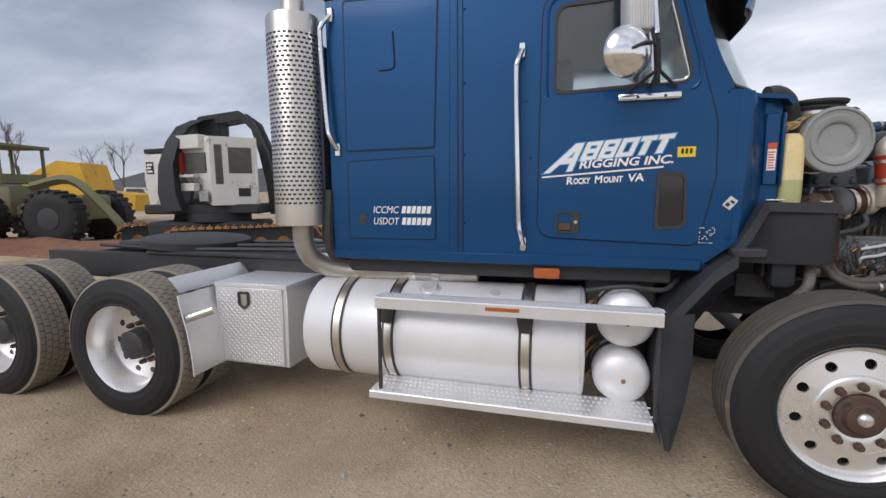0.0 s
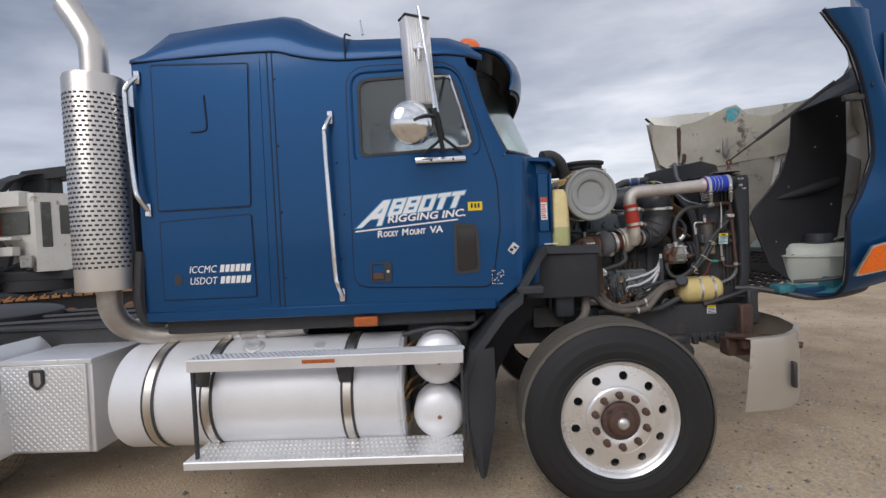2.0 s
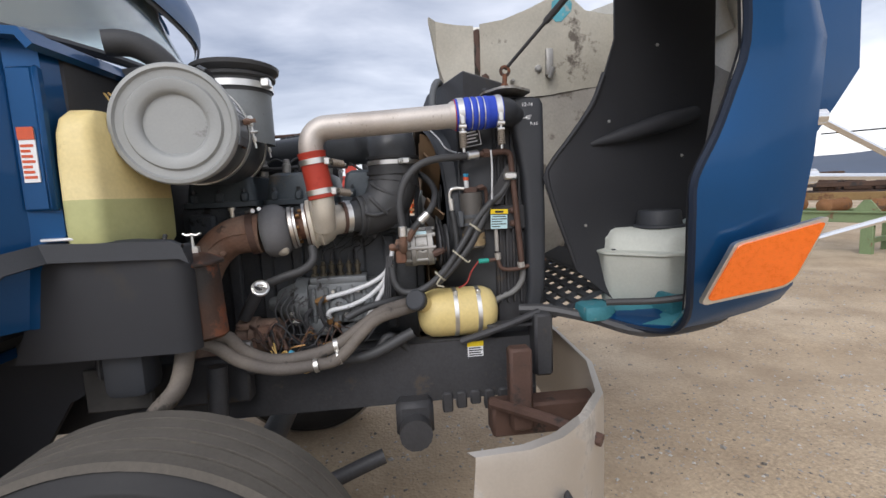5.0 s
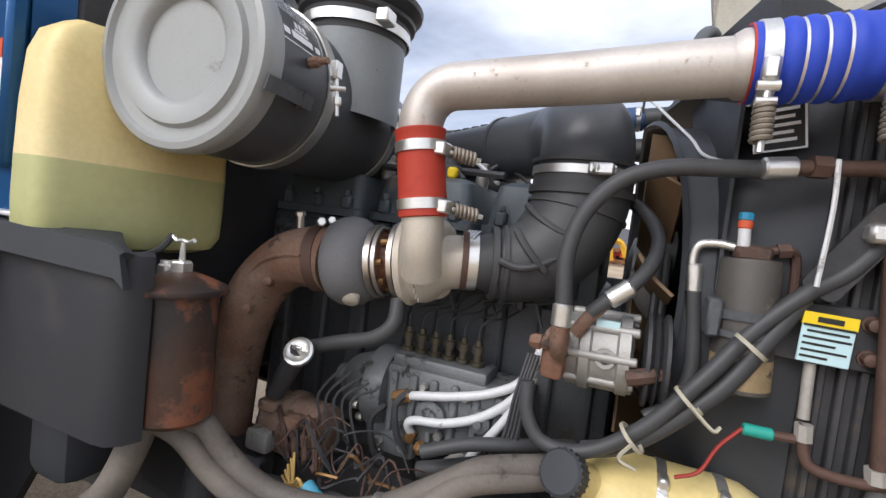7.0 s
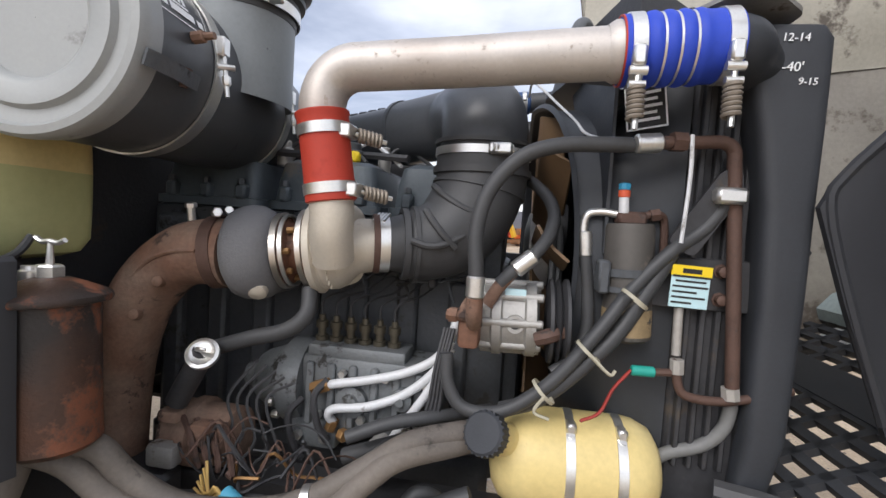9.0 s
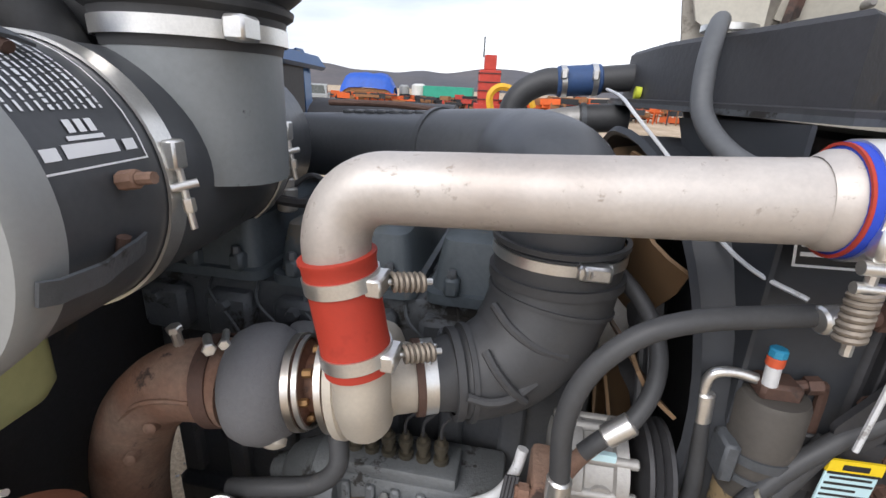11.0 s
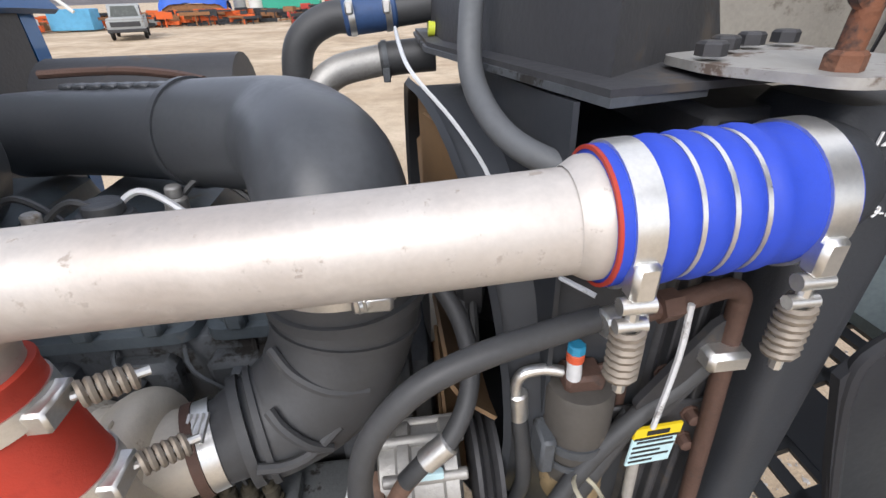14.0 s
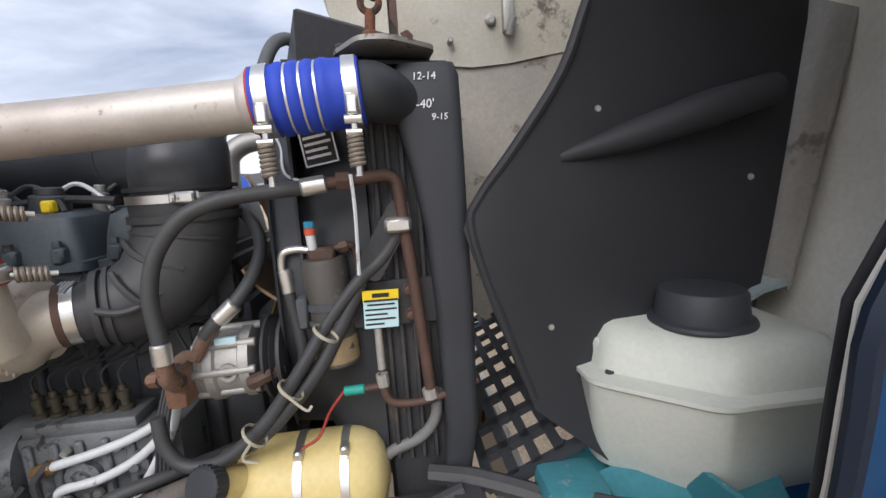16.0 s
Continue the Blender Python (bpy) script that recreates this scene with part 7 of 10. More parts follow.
for pts in ([(0.530, -0.404, 1.500), (0.560, -0.398, 1.492), (0.590, -0.388, 1.496), (0.625, -0.366, 1.515)], [(0.548, -0.372, 1.560), (0.565, -0.385, 1.540), (0.590, -0.388, 1.512), (0.612, -0.378, 1.490)],
            [(0.552, -0.325, 1.612), (0.580, -0.352, 1.592), (0.620, -0.362, 1.570), (0.665, -0.350, 1.555)]):
    bm = bmesh.new()
    add_tube(bm, pts, 0.007, 8, 5)
    part("moulded_rib", bm, RUBBER, elb)
bm = bmesh.new()
add_tube(bm, [(0.642, -0.250, 1.692), (0.642, -0.245, 1.74), (0.630, -0.205, 1.782), (0.595, -0.125, 1.797), (0.55, -0.055, 1.797), (0.47, -0.003, 1.792), (0.395, 0.038, 1.786)], 0.09, 36, 8, radii=[0.092, 0.094, 0.094, 0.092, 0.089, 0.088, 0.088])
add_tube(bm, [(0.40, 0.035, 1.786), (0.30, 0.088, 1.779), (0.20, 0.14, 1.772), (0.10, 0.18, 1.766), (0.0, 0.20, 1.76)], 0.080, 32, 6)
tube_in = part("intake_tube", bm, CANISTER, truck, "black moulded air intake tube")
bm = bmesh.new()
ring_band(bm, (0.392, 0.040, 1.786), (0.85, -0.45, 0.06), 0.088, 0.012, 0.004, 40)
part("tube_rib", bm, CANISTER, tube_in)
for k in range(7):
    bm = bmesh.new()
    f = k / 6
    add_box(bm, (-0.016, -0.012, -0.004), (0.016, 0.012, 0.006), 0.003, m=Matrix.Translation((0.345 - 0.21 * f, 0.064 + 0.108 * f, 1.862 - 0.012 * f)) @ Matrix.Rotation(radians(-27), 4, "Z"))
    part("tube_cleat", bm, CANISTER, tube_in)
bm = bmesh.new()
ring_band(bm, (0.642, -0.250, 1.688), (0, 0, 1), 0.1000, 0.016, 0.003, 48)
ec = part("hose_clamp", bm, GALV, elb)
bm = bmesh.new()
add_box(bm, (0.660, -0.360, 1.678), (0.706, -0.330, 1.700), 0.004)
for k in range(6):
    ring_band(bm, (0.668 + 0.007 * k, -0.357 + 0.004 * k, 1.690), (0.85, 0.45, 0), 0.006, 0.004, 0.004, 12)
part("clamp_screw", bm, GALV, ec)
bm = bmesh.new()
ring_band(bm, EA + ED * 0.008, ED, 0.0555, 0.019, 0.003, 40)
ec2 = part("hose_clamp", bm, GALV, elb)
bm = bmesh.new()
for k in range(4):
    add_cyl(bm, EA + Vector((-0.004 + 0.007 * k, -0.034, 0.046)), EA + Vector((-0.002 + 0.007 * k, -0.002, 0.061)), 0.003, seg=6)
part("clamp_screw", bm, GALV, ec2)
bm = bmesh.new()
ring_band(bm, EA - ED * 0.008, ED, 0.054, 0.012, 0.006, 40)
part("intake_clamp", bm, RUST_TUBE, elb)
# injection pump
bm = bmesh.new()
add_box(bm, (0.285, -0.33, 1.075), (0.60, -0.20, 1.235), 0.012, 2)
add_box(bm, (0.295, -0.325, 1.225), (0.515, -0.235, 1.258), 0.008, 2)
add_box(bm, (0.265, -0.335, 1.03), (0.375, -0.21, 1.10), 0.012, 2)
pump = part("injection_pump", bm, PUMP, truck, "grey inline fuel injection pump")
bm = bmesh.new()
add_lathe(bm, (0.125, -0.27, 1.155), (1, 0, 0.03), [(0, 0.016), (0.006, 0.026), (0.035, 0.032), (0.042, 0.050), (0.055, 0.060), (0.11, 0.078), (0.118, 0.094), (0.140, 0.096), (0.165, 0.090)], 26)
part("governor_housing", bm, PUMP, pump)
for i in range(5):
    bm = bmesh.new()
    a = radians(200 + 32 * i)
    bolt(bm, (0.235, -0.27 + 0.086 * math.cos(a), 1.158 + 0.086 * math.sin(a)), (-1, 0, 0), 0.009, 0.016)
    part("housing_bolt", bm, GALV, pump)
for i in range(6):
    bm = bmesh.new()
    add_box(bm, (0.300 + 0.048 * i, -0.340, 1.085 + 0.01 * (i % 2)), (0.318 + 0.048 * i, -0.326, 1.222), 0.004)
    part("pump_rib", bm, PUMP, pump)
for x, z, r in ((0.335, 1.11, 0.010), (0.385, 1.205, 0.009), (0.43, 1.11, 0.010), (0.48, 1.205, 0.009), (0.53, 1.10, 0.010), (0.565, 1.20, 0.009), (0.29, 1.06, 0.011), (0.35, 1.06, 0.011)):
    bm = bmesh.new()
    bolt(bm, (x, -0.336, z), (0, -1, 0), r, 0.014)
    part("pump_bolt", bm, GALV, pump)
for p, d, prof in (((0.405, -0.33, 1.145), (0, -1, 0), [(0, 0.036), (0.012, 0.034), (0.016, 0.020), (0.024, 0.018), (0.026, 0.001)]), ((0.475, -0.33, 1.065), (0.1, -1, -0.1), [(-0.02, 0.020), (0.020, 0.020), (0.024, 0.026), (0.036, 0.026), (0.040, 0.012), (0.052, 0.011)]),
                   ((0.515, -0.33, 1.165), (0, -1, 0), [(0, 0.024), (0.018, 0.023), (0.022, 0.010), (0.03, 0.009)]), ((0.445, -0.33, 1.03), (0, 0, -1), [(-0.02, 0.016), (0.03, 0.016), (0.034, 0.010)])):
    bm = bmesh.new()
    add_lathe(bm, p, d, prof, 18)
    part("feed_pump", bm, PUMP if prof[0][0] == 0 else CAST_ALU, pump)
for x0, z0 in ((0.355, 1.19), (0.30, 1.145)):
    bm = bmesh.new()
    add_tube(bm, [(x0, -0.345, z0), (x0 - 0.02, -0.365, z0 - 0.03), (x0 - 0.012, -0.362, z0 - 0.09), (x0 + 0.006, -0.35, z0 - 0.13)], 0.008, 8, 5)
    part("pump_line", bm, FRAME_BLK, pump)
VALVE = mat("tarnished_valve", (0.10, 0.088, 0.065), 0.45, 0.6, 0.2, 20, 200)
for i in range(6):
    bm = bmesh.new()
    x = 0.312 + 0.0335 * i
    add_lathe(bm, (x, -0.285, 1.255), (0, -0.1, 1), [(0, 0.0145), (0.014, 0.0145), (0.015, 0.009), (0.032, 0.009), (0.033, 0.0135), (0.048, 0.0135), (0.050, 0.008), (0.062, 0.007)], 10)
    dv = part("delivery_valve", bm, VALVE, pump)
    bm = bmesh.new()
    add_tube(bm, [(x, -0.291, 1.312), (x + 0.001, -0.294, 1.345), (x + 0.020, -0.28, 1.362), (x + 0.05, -0.24, 1.372), (x + 0.10, -0.20, 1.42)], 0.003, 6, 6)
    part("injector_line", bm, FRAME_BLK, dv)
bm = bmesh.new()
add_tube(bm, [(0.360, -0.345, 1.180), (0.378, -0.352, 1.187), (0.45, -0.350, 1.203), (0.525, -0.345, 1.226), (0.585, -0.340, 1.262), (0.612, -0.338, 1.315), (0.622, -0.33, 1.36)], 0.0095, 12, 6)
add_tube(bm, [(0.368, -0.338, 1.098), (0.362, -0.350, 1.118), (0.378, -0.354, 1.134), (0.45, -0.355, 1.148), (0.525, -0.350, 1.182), (0.585, -0.345, 1.238), (0.612, -0.34, 1.30)], 0.0095, 12, 6)
add_tube(bm, [(0.502, -0.350, 1.082), (0.520, -0.355, 1.112), (0.555, -0.355, 1.165), (0.590, -0.350, 1.225), (0.612, -0.345, 1.285)], 0.0095, 12, 6)
part("sleeved_line", bm, WIRE_W, truck, "white-sleeved fuel lines")
for p, q, r in (((0.318, -0.338, 1.165), (0.360, -0.345, 1.182), 0.015), ((0.360, -0.335, 1.078), (0.370, -0.338, 1.104), 0.013), ((0.385, -0.335, 1.072), (0.40, -0.345, 1.072), 0.014)):
    bm = bmesh.new()
    add_cyl(bm, p, q, r, seg=6, bev=0.002)
    part("brass_fitting", bm, BRASS, pump)
# oil drain pipe, dipstick tube, starter side
bm = bmesh.new()
add_tube(bm, [(0.330, -0.40, 1.39), (0.335, -0.42, 1.345), (0.30, -0.43, 1.31), (0.22, -0.43, 1.285), (0.14, -0.42, 1.255)], 0.016, 12, 6)
part("oil_drain_pipe", bm, RUBBER, truck)
bm = bmesh.new()
add_tube(bm, [(0.155, -0.468, 1.265), (0.125, -0.46, 1.215), (0.085, -0.45, 1.15)], 0.022, 12, 4)
dt = part("filler_tube", bm, FRAME_BLK, truck)
bm = bmesh.new()
add_lathe(bm, (0.155, -0.47, 1.255), (0.25, -0.75, 0.6), [(0, 0.026), (0.004, 0.030), (0.014, 0.030), (0.016, 0.024), (0.013, 0.020), (0.013, 0.001)], 24)
add_box(bm, (0.150, -0.492, 1.268), (0.172, -0.484, 1.276), 0.002)
part("oil_filler_cap", bm, GALV, dt)
bm = bmesh.new()
add_lathe(bm, (0.04, -0.40, 1.07), (1, 0, 0), [(0, 0.04), (0.01, 0.062), (0.05, 0.062), (0.055, 0.070), (0.075, 0.070), (0.08, 0.062), (0.15, 0.060), (0.16, 0.045)], 24)
air_c = part("air_compressor", bm, RUST, truck, "rusty air compressor")
for p, q in (((0.05, -0.49, 1.03), (0.11, -0.455, 1.075)), ((0.13, -0.475, 1.085), (0.17, -0.44, 1.12)), ((0.055, -0.47, 1.11), (0.10, -0.43, 1.135))):
    bm = bmesh.new()
    add_box(bm, p, q, 0.008, 2)
    part("valve_block", bm, RUST if p[2] > 1.05 else CAST_ALU, air_c)
for i in range(4):
    bm = bmesh.new()
    add_tube(bm, [(0.10 + 0.03 * i, -0.45, 1.12), (0.14 + 0.03 * i, -0.48, 1.10 - 0.02 * i), (0.16 + 0.02 * i, -0.48, 1.04)], 0.006, 6)
    part("compressor_line", bm, RUST_TUBE, air_c)
rw = random.Random(3)
for i in range(7):
    bm = bmesh.new()
    add_tube(bm, [(0.155 + 0.006 * i, -0.50, 0.985 + 0.014 * i), (0.20 + 0.01 * rw.random(), -0.515, 1.005 + 0.015 * rw.random()), (0.24, -0.522 - 0.003 * i, 1.018 + 0.005 * i), (0.285, -0.52, 1.008 - 0.008 * i), (0.335, -0.52, 1.0 - 0.004 * i), (0.375, -0.51, 1.018 - 0.003 * i)], 0.0028, 5, 5)
    part("loom_wire", bm, WIRE_Y, truck)
bm = bmesh.new()
add_cyl(bm, (0.245, -0.528, 1.035), (0.285, -0.532, 1.012), 0.015, seg=10, bev=0.003)
part("wire_connector", bm, mat("light_blue_connector", (0.08, 0.35, 0.50), 0.5), truck)
for k in range(16):
    bm = bmesh.new()
    x0, z0 = 0.10 + 0.016 * k, 1.04 + 0.05 * rw.random()
    pts = [(x0, -0.45 - 0.03 * rw.random(), z0)]
    for _ in range(4):
        x0 += 0.012 + 0.035 * rw.random()
        pts.append((x0, -0.44 - 0.07 * rw.random(), z0 + 0.11 * (rw.random() - 0.4)))
    add_tube(bm, pts, 0.0016 + 0.0009 * (k % 3), 5, 4)
    part("loom_wire", bm, (FRAME_BLK, RUST_TUBE, FRAME_BLK, RUST_TUBE, FRAME_BLK, BRASS)[k % 6], truck)
for k in range(5):
    bm = bmesh.new()
    add_tube(bm, [(0.225 + 0.02 * k, -0.40, 1.235 - 0.01 * k), (0.19 + 0.02 * k, -0.44, 1.17), (0.20 + 0.025 * k, -0.44, 1.11 - 0.01 * k), (0.17 + 0.03 * k, -0.46, 1.05)], 0.003, 5, 5)
    part("loom_wire", bm, FRAME_BLK, truck)
for k in range(4):
    bm = bmesh.new()
    add_tube(bm, [(0.60 + 0.006 * k, -0.36, 1.33), (0.59 + 0.006 * k, -0.39, 1.26), (0.575 + 0.008 * k, -0.40, 1.16), (0.52 + 0.01 * k, -0.40, 1.08), (0.44 + 0.02 * k, -0.41, 1.02)], 0.004, 6, 5)
    part("loom_wire", bm, FRAME_BLK, truck)
# AC compressor
AY, AZ = -0.330, 1.358
bm = bmesh.new()
add_lathe(bm, (0.662, AY, AZ - 0.003), (1, 0, 0.03), [(0, 0.050), (0.004, 0.064), (0.026, 0.067), (0.030, 0.073), (0.046, 0.073), (0.050, 0.066), (0.090, 0.066), (0.094, 0.073), (0.112, 0.073), (0.118, 0.05)], 40)
acc = part("ac_compressor", bm, CAST_ALU, truck, "cast aluminium air-conditioning compressor")
for a in range(0, 360, 45):
    bm = bmesh.new()
    ay, az_ = 0.066 * math.cos(radians(a)), 0.066 * math.sin(radians(a))
    add_cyl(bm, (0.668, AY + ay, AZ + az_), (0.786, AY + ay, AZ + az_ + 0.003), 0.0085, seg=10, bev=0.002)
    part("through_bolt", bm, CAST_ALU, acc)
bm = bmesh.new()
add_box(bm, (0.632, -0.432, 1.310), (0.672, -0.345, 1.395), 0.010, 2)
add_tube(bm, [(0.662, -0.435, 1.36), (0.662, -0.462, 1.385), (0.662, -0.468, 1.43)], 0.015, 12)
add_tube(bm, [(0.655, -0.43, 1.37), (0.61, -0.43, 1.372)], 0.010, 8)
add_cyl(bm, (0.615, -0.43, 1.372), (0.630, -0.43, 1.372), 0.014, seg=6)
add_tube(bm, [(0.680, -0.40, 1.39), (0.70, -0.395, 1.425), (0.73, -0.39, 1.462)], 0.012, 10)
part("manifold", bm, RUST, acc, "rusted compressor manifold")
bm = bmesh.new()
add_lathe(bm, (0.795, AY, AZ), (1, 0, 0.03), [(0, 0.05), (0.004, 0.082), (0.010, 0.084), (0.016, 0.070), (0.022, 0.084), (0.028, 0.070), (0.034, 0.084), (0.040, 0.084), (0.042, 0.05), (0.046, 0.001)], 40)
part("pulley", bm, FRAME_BLK, acc)
bm = bmesh.new()
add_lathe(bm, (0.735, AY - 0.064, AZ), (0, -1, 0.05), [(0, 0.018), (0.006, 0.017), (0.006, 0.011), (0.003, 0.010), (0.003, 0.001)], 18)
part("boss", bm, CAST_ALU, acc)
bm = bmesh.new()
add_lathe(bm, (0.735, AY - 0.0665, AZ), (0, -1, 0.05), [(0, 0.010), (0.0015, 0.009)], 12)
part("boss_plug", bm, FRAME_BLK, acc)
bm = bmesh.new()
add_box(bm, (0.712, AY - 0.054, 1.402), (0.752, AY - 0.044, 1.422), 0.001, m=None)
part("sticker", bm, LTBLUE, acc)
bm = bmesh.new()
add_tube(bm, [(0.775, -0.40, 1.335), (0.80, -0.405, 1.345), (0.83, -0.38, 1.352)], 0.014, 8)
bolt(bm, (0.822, -0.392, 1.352), (0, -1, 0), 0.012, 0.012)
part("pivot_lug", bm, RUST_TUBE, acc)
for i in range(2):
    bm = bmesh.new()
    add_tube(bm, [(0.806 + 0.014 * i, -0.26, 1.29), (0.808 + 0.014 * i, -0.25, 1.42), (0.812 + 0.014 * i, -0.12, 1.60), (0.812 + 0.014 * i, 0.05, 1.60), (0.812 + 0.014 * i, 0.14, 1.3)], 0.008, 8, 6)
    part("drive_belt", bm, RUBBER, truck)
for o, r in (((0.80, -0.0, 1.30), 0.13), ((0.80, -0.13, 1.55), 0.05)):
    bm = bmesh.new()
    add_lathe(bm, o, (1, 0, 0), [(0, r - 0.01), (0.01, r), (0.04, r), (0.05, r - 0.03)], 28)
    part("belt_pulley", bm, FRAME_BLK, truck)
# AC hoses
bm = bmesh.new()
add_tube(bm, [(0.662, -0.468, 1.445), (0.657, -0.465, 1.53), (0.675, -0.46, 1.60), (0.722, -0.455, 1.656), (0.784, -0.445, 1.681), (0.863, -0.428, 1.689), (0.915, -0.416, 1.692)], 0.0135, 14, 8)
ach = part("ac_hose", bm, RUBBER, truck, "looped black air-conditioning hose")
bm = bmesh.new()
add_cyl(bm, (0.662, -0.469, 1.412), (0.662, -0.469, 1.450), 0.0165, seg=14, bev=0.003)
add_cyl(bm, (0.912, -0.428, 1.692), (0.955, -0.42, 1.697), 0.0165, seg=14, bev=0.003)
add_cyl(bm, (0.727, -0.39, 1.458), (0.762, -0.386, 1.488), 0.0165, seg=14, bev=0.003)
part("crimp", bm, GALV, ach)
bm = bmesh.new()
add_tube(bm, [(0.70, -0.395, 1.430), (0.73, -0.39, 1.462), (0.758, -0.386, 1.486), (0.786, -0.36, 1.525), (0.797, -0.32, 1.565), (0.785, -0.27, 1.605), (0.75, -0.22, 1.64), (0.71, -0.16, 1.66)], 0.0130, 12, 7)
part("suction_hose", bm, RUBBER, truck)
bm = bmesh.new()
add_tube(bm, [(0.955, -0.42, 1.697), (1.0, -0.412, 1.70), (1.04, -0.405, 1.704), (1.062, -0.402, 1.704), (1.078, -0.40, 1.692), (1.082, -0.40, 1.66), (1.098, -0.40, 1.48), (1.112, -0.40, 1.30), (1.115, -0.40, 1.275)], 0.0115, 12, 6)
add_tube(bm, [(1.021, -0.40, 1.325), (1.024, -0.40, 1.285), (1.04, -0.40, 1.262), (1.09, -0.40, 1.258), (1.14, -0.40, 1.268), (1.21, -0.395, 1.29)], 0.008, 10, 6)
add_cyl(bm, (0.972, -0.418, 1.70), (0.995, -0.414, 1.70), 0.017, seg=6)
part("refrigerant_line", bm, RUST_TUBE, truck, "rust-brown refrigerant lines")
bm = bmesh.new()
add_tube(bm, [(1.02, -0.385, 1.415), (1.021, -0.39, 1.33)], 0.008, 10)
add_cyl(bm, (1.02, -0.40, 1.325), (1.022, -0.40, 1.30), 0.012, seg=8)
add_cyl(bm, (1.11, -0.40, 1.285), (1.113, -0.40, 1.265), 0.015, seg=8)
part("pale_line", bm, mat("pale_grey_line", (0.36, 0.34, 0.31), 0.5, 0.3, 0.2), truck)
bm = bmesh.new()
add_tube(bm, [(1.0, -0.43, 1.71), (1.002, -0.432, 1.64), (0.998, -0.43, 1.53)], 0.0035, 6, 4)
part("cable_tie", bm, WIRE_W, truck, "white cable tie hanging from the line")
# receiver drier
bm = bmesh.new()
DX, DY = 0.925, -0.372
add_lathe(bm, (DX + 0.012, DY, 1.345), (-0.04, 0, 1), [(0, 0.035), (0.006, 0.043), (0.205, 0.043), (0.213, 0.040), (0.215, 0.012)], 30)
drier = part("receiver_drier", bm, mat("dusty_drier", (0.085, 0.078, 0.070), 0.55, 0.3, 0.2, 10, 140, stain=(0.16, 0.13, 0.10), stain_at=0.6, stain_scale=9), truck, "dusty receiver drier with red and blue cap")
bm = bmesh.new()
add_box(bm, (DX - 0.022, DY - 0.02, 1.555), (DX + 0.028, DY + 0.02, 1.58), 0.005)
add_tube(bm, [(DX + 0.02, DY, 1.572), (DX + 0.05, DY, 1.578), (DX + 0.065, DY + 0.01, 1.56), (DX + 0.068, DY + 0.01, 1.47)], 0.007, 8)
add_cyl(bm, (DX + 0.036, DY, 1.575), (DX + 0.052, DY, 1.578), 0.012, seg=6)
part("hose_fitting", bm, RUST_TUBE, drier)
bm = bmesh.new()
add_cyl(bm, (DX - 0.012, DY - 0.012, 1.575), (DX - 0.014, DY - 0.012, 1.606), 0.009, seg=12, bev=0.002)
part("cap_white", bm, WIRE_W, drier)
bm = bmesh.new()
add_cyl(bm, (DX - 0.014, DY - 0.012, 1.604), (DX - 0.014, DY - 0.012, 1.618), 0.0105, seg=12, bev=0.002)
part("cap_red", bm, RED_LAB, drier)
bm = bmesh.new()
add_cyl(bm, (DX - 0.014, DY - 0.012, 1.617), (DX - 0.014, DY - 0.012, 1.630), 0.0108, seg=8, bev=0.002)
part("cap_blue", bm, mat("blue_cap", (0.03, 0.25, 0.42), 0.4), drier)
bm = bmesh.new()
ring_band(bm, (DX + 0.006, DY, 1.47), (-0.04, 0, 1), 0.043, 0.014, 0.003, 28)
ring_band(bm, (DX + 0.005, DY, 1.44), (-0.04, 0, 1), 0.043, 0.010, 0.003, 28)
add_box(bm, (DX - 0.05, DY - 0.035, 1.43), (DX - 0.03, DY + 0.01, 1.49), 0.004)
part("drier_band", bm, IRON, drier)
bm = bmesh.new()
add_lathe(bm, (DX + 0.012, DY, 1.345), (-0.04, 0, 1), [(0.012, 0.0435), (0.06, 0.0435)], 28, cap=False)
part("drier_label", bm, mat("peeling_label", (0.30, 0.22, 0.12), 0.6, 0, 0.25, 16, 90, stain=(0.05, 0.05, 0.05), stain_at=0.5, stain_scale=16), drier)
bm = bmesh.new()
add_tube(bm, [(0.850, -0.365, 1.51), (0.848, -0.365, 1.55), (0.855, -0.366, 1.572), (0.88, -0.366, 1.577), (0.905, -0.37, 1.574)], 0.0075, 10, 6)
add_cyl(bm, (0.855, -0.363, 1.492), (0.851, -0.363, 1.54), 0.0135, seg=14, bev=0.003)
dl = part("drier_line", bm, GALV, drier, "bright crimped drier line")
bm = bmesh.new()
add_tube(bm, [(0.855, -0.363, 1.495), (0.866, -0.362, 1.42), (0.868, -0.365, 1.35), (0.845, -0.372, 1.30), (0.81, -0.38, 1.27)], 0.012, 12, 6)
part("drier_hose", bm, RUBBER, truck)
# bracket, tag, diagonal arm
bm = bmesh.new()
add_box(bm, (0.89, -0.378, 1.412), (1.182, -0.370, 1.505), 0.003, m=None)
add_plate(bm, rounded([(0.985, 1.53), (1.03, 1.505), (1.10, 1.62), (1.095, 1.665), (1.065, 1.66)], 0.015), [], xz(-0.402), (0, 0.010, 0))
br = part("mount_bracket", bm, FRAME_BLK, truck)
bm = bmesh.new()
for x, z in ((1.086, 1.484), (1.087, 1.434), (1.166, 1.488), (1.167, 1.438), (1.032, 1.565), (1.07, 1.61), (1.15, 1.70), (1.165, 1.36)):
    add_lathe(bm, (x, -0.378, z), (0, -1, 0), [(0, 0.013), (0.003, 0.013), (0.0035, 0.010), (0.016, 0.0095), (0.018, 0.006)], 8)
part("bracket_bolt", bm, RUST_TUBE, br)
bm = bmesh.new()
add_box(bm, (1.05, -0.425, 1.600), (1.10, -0.385, 1.628), 0.006)
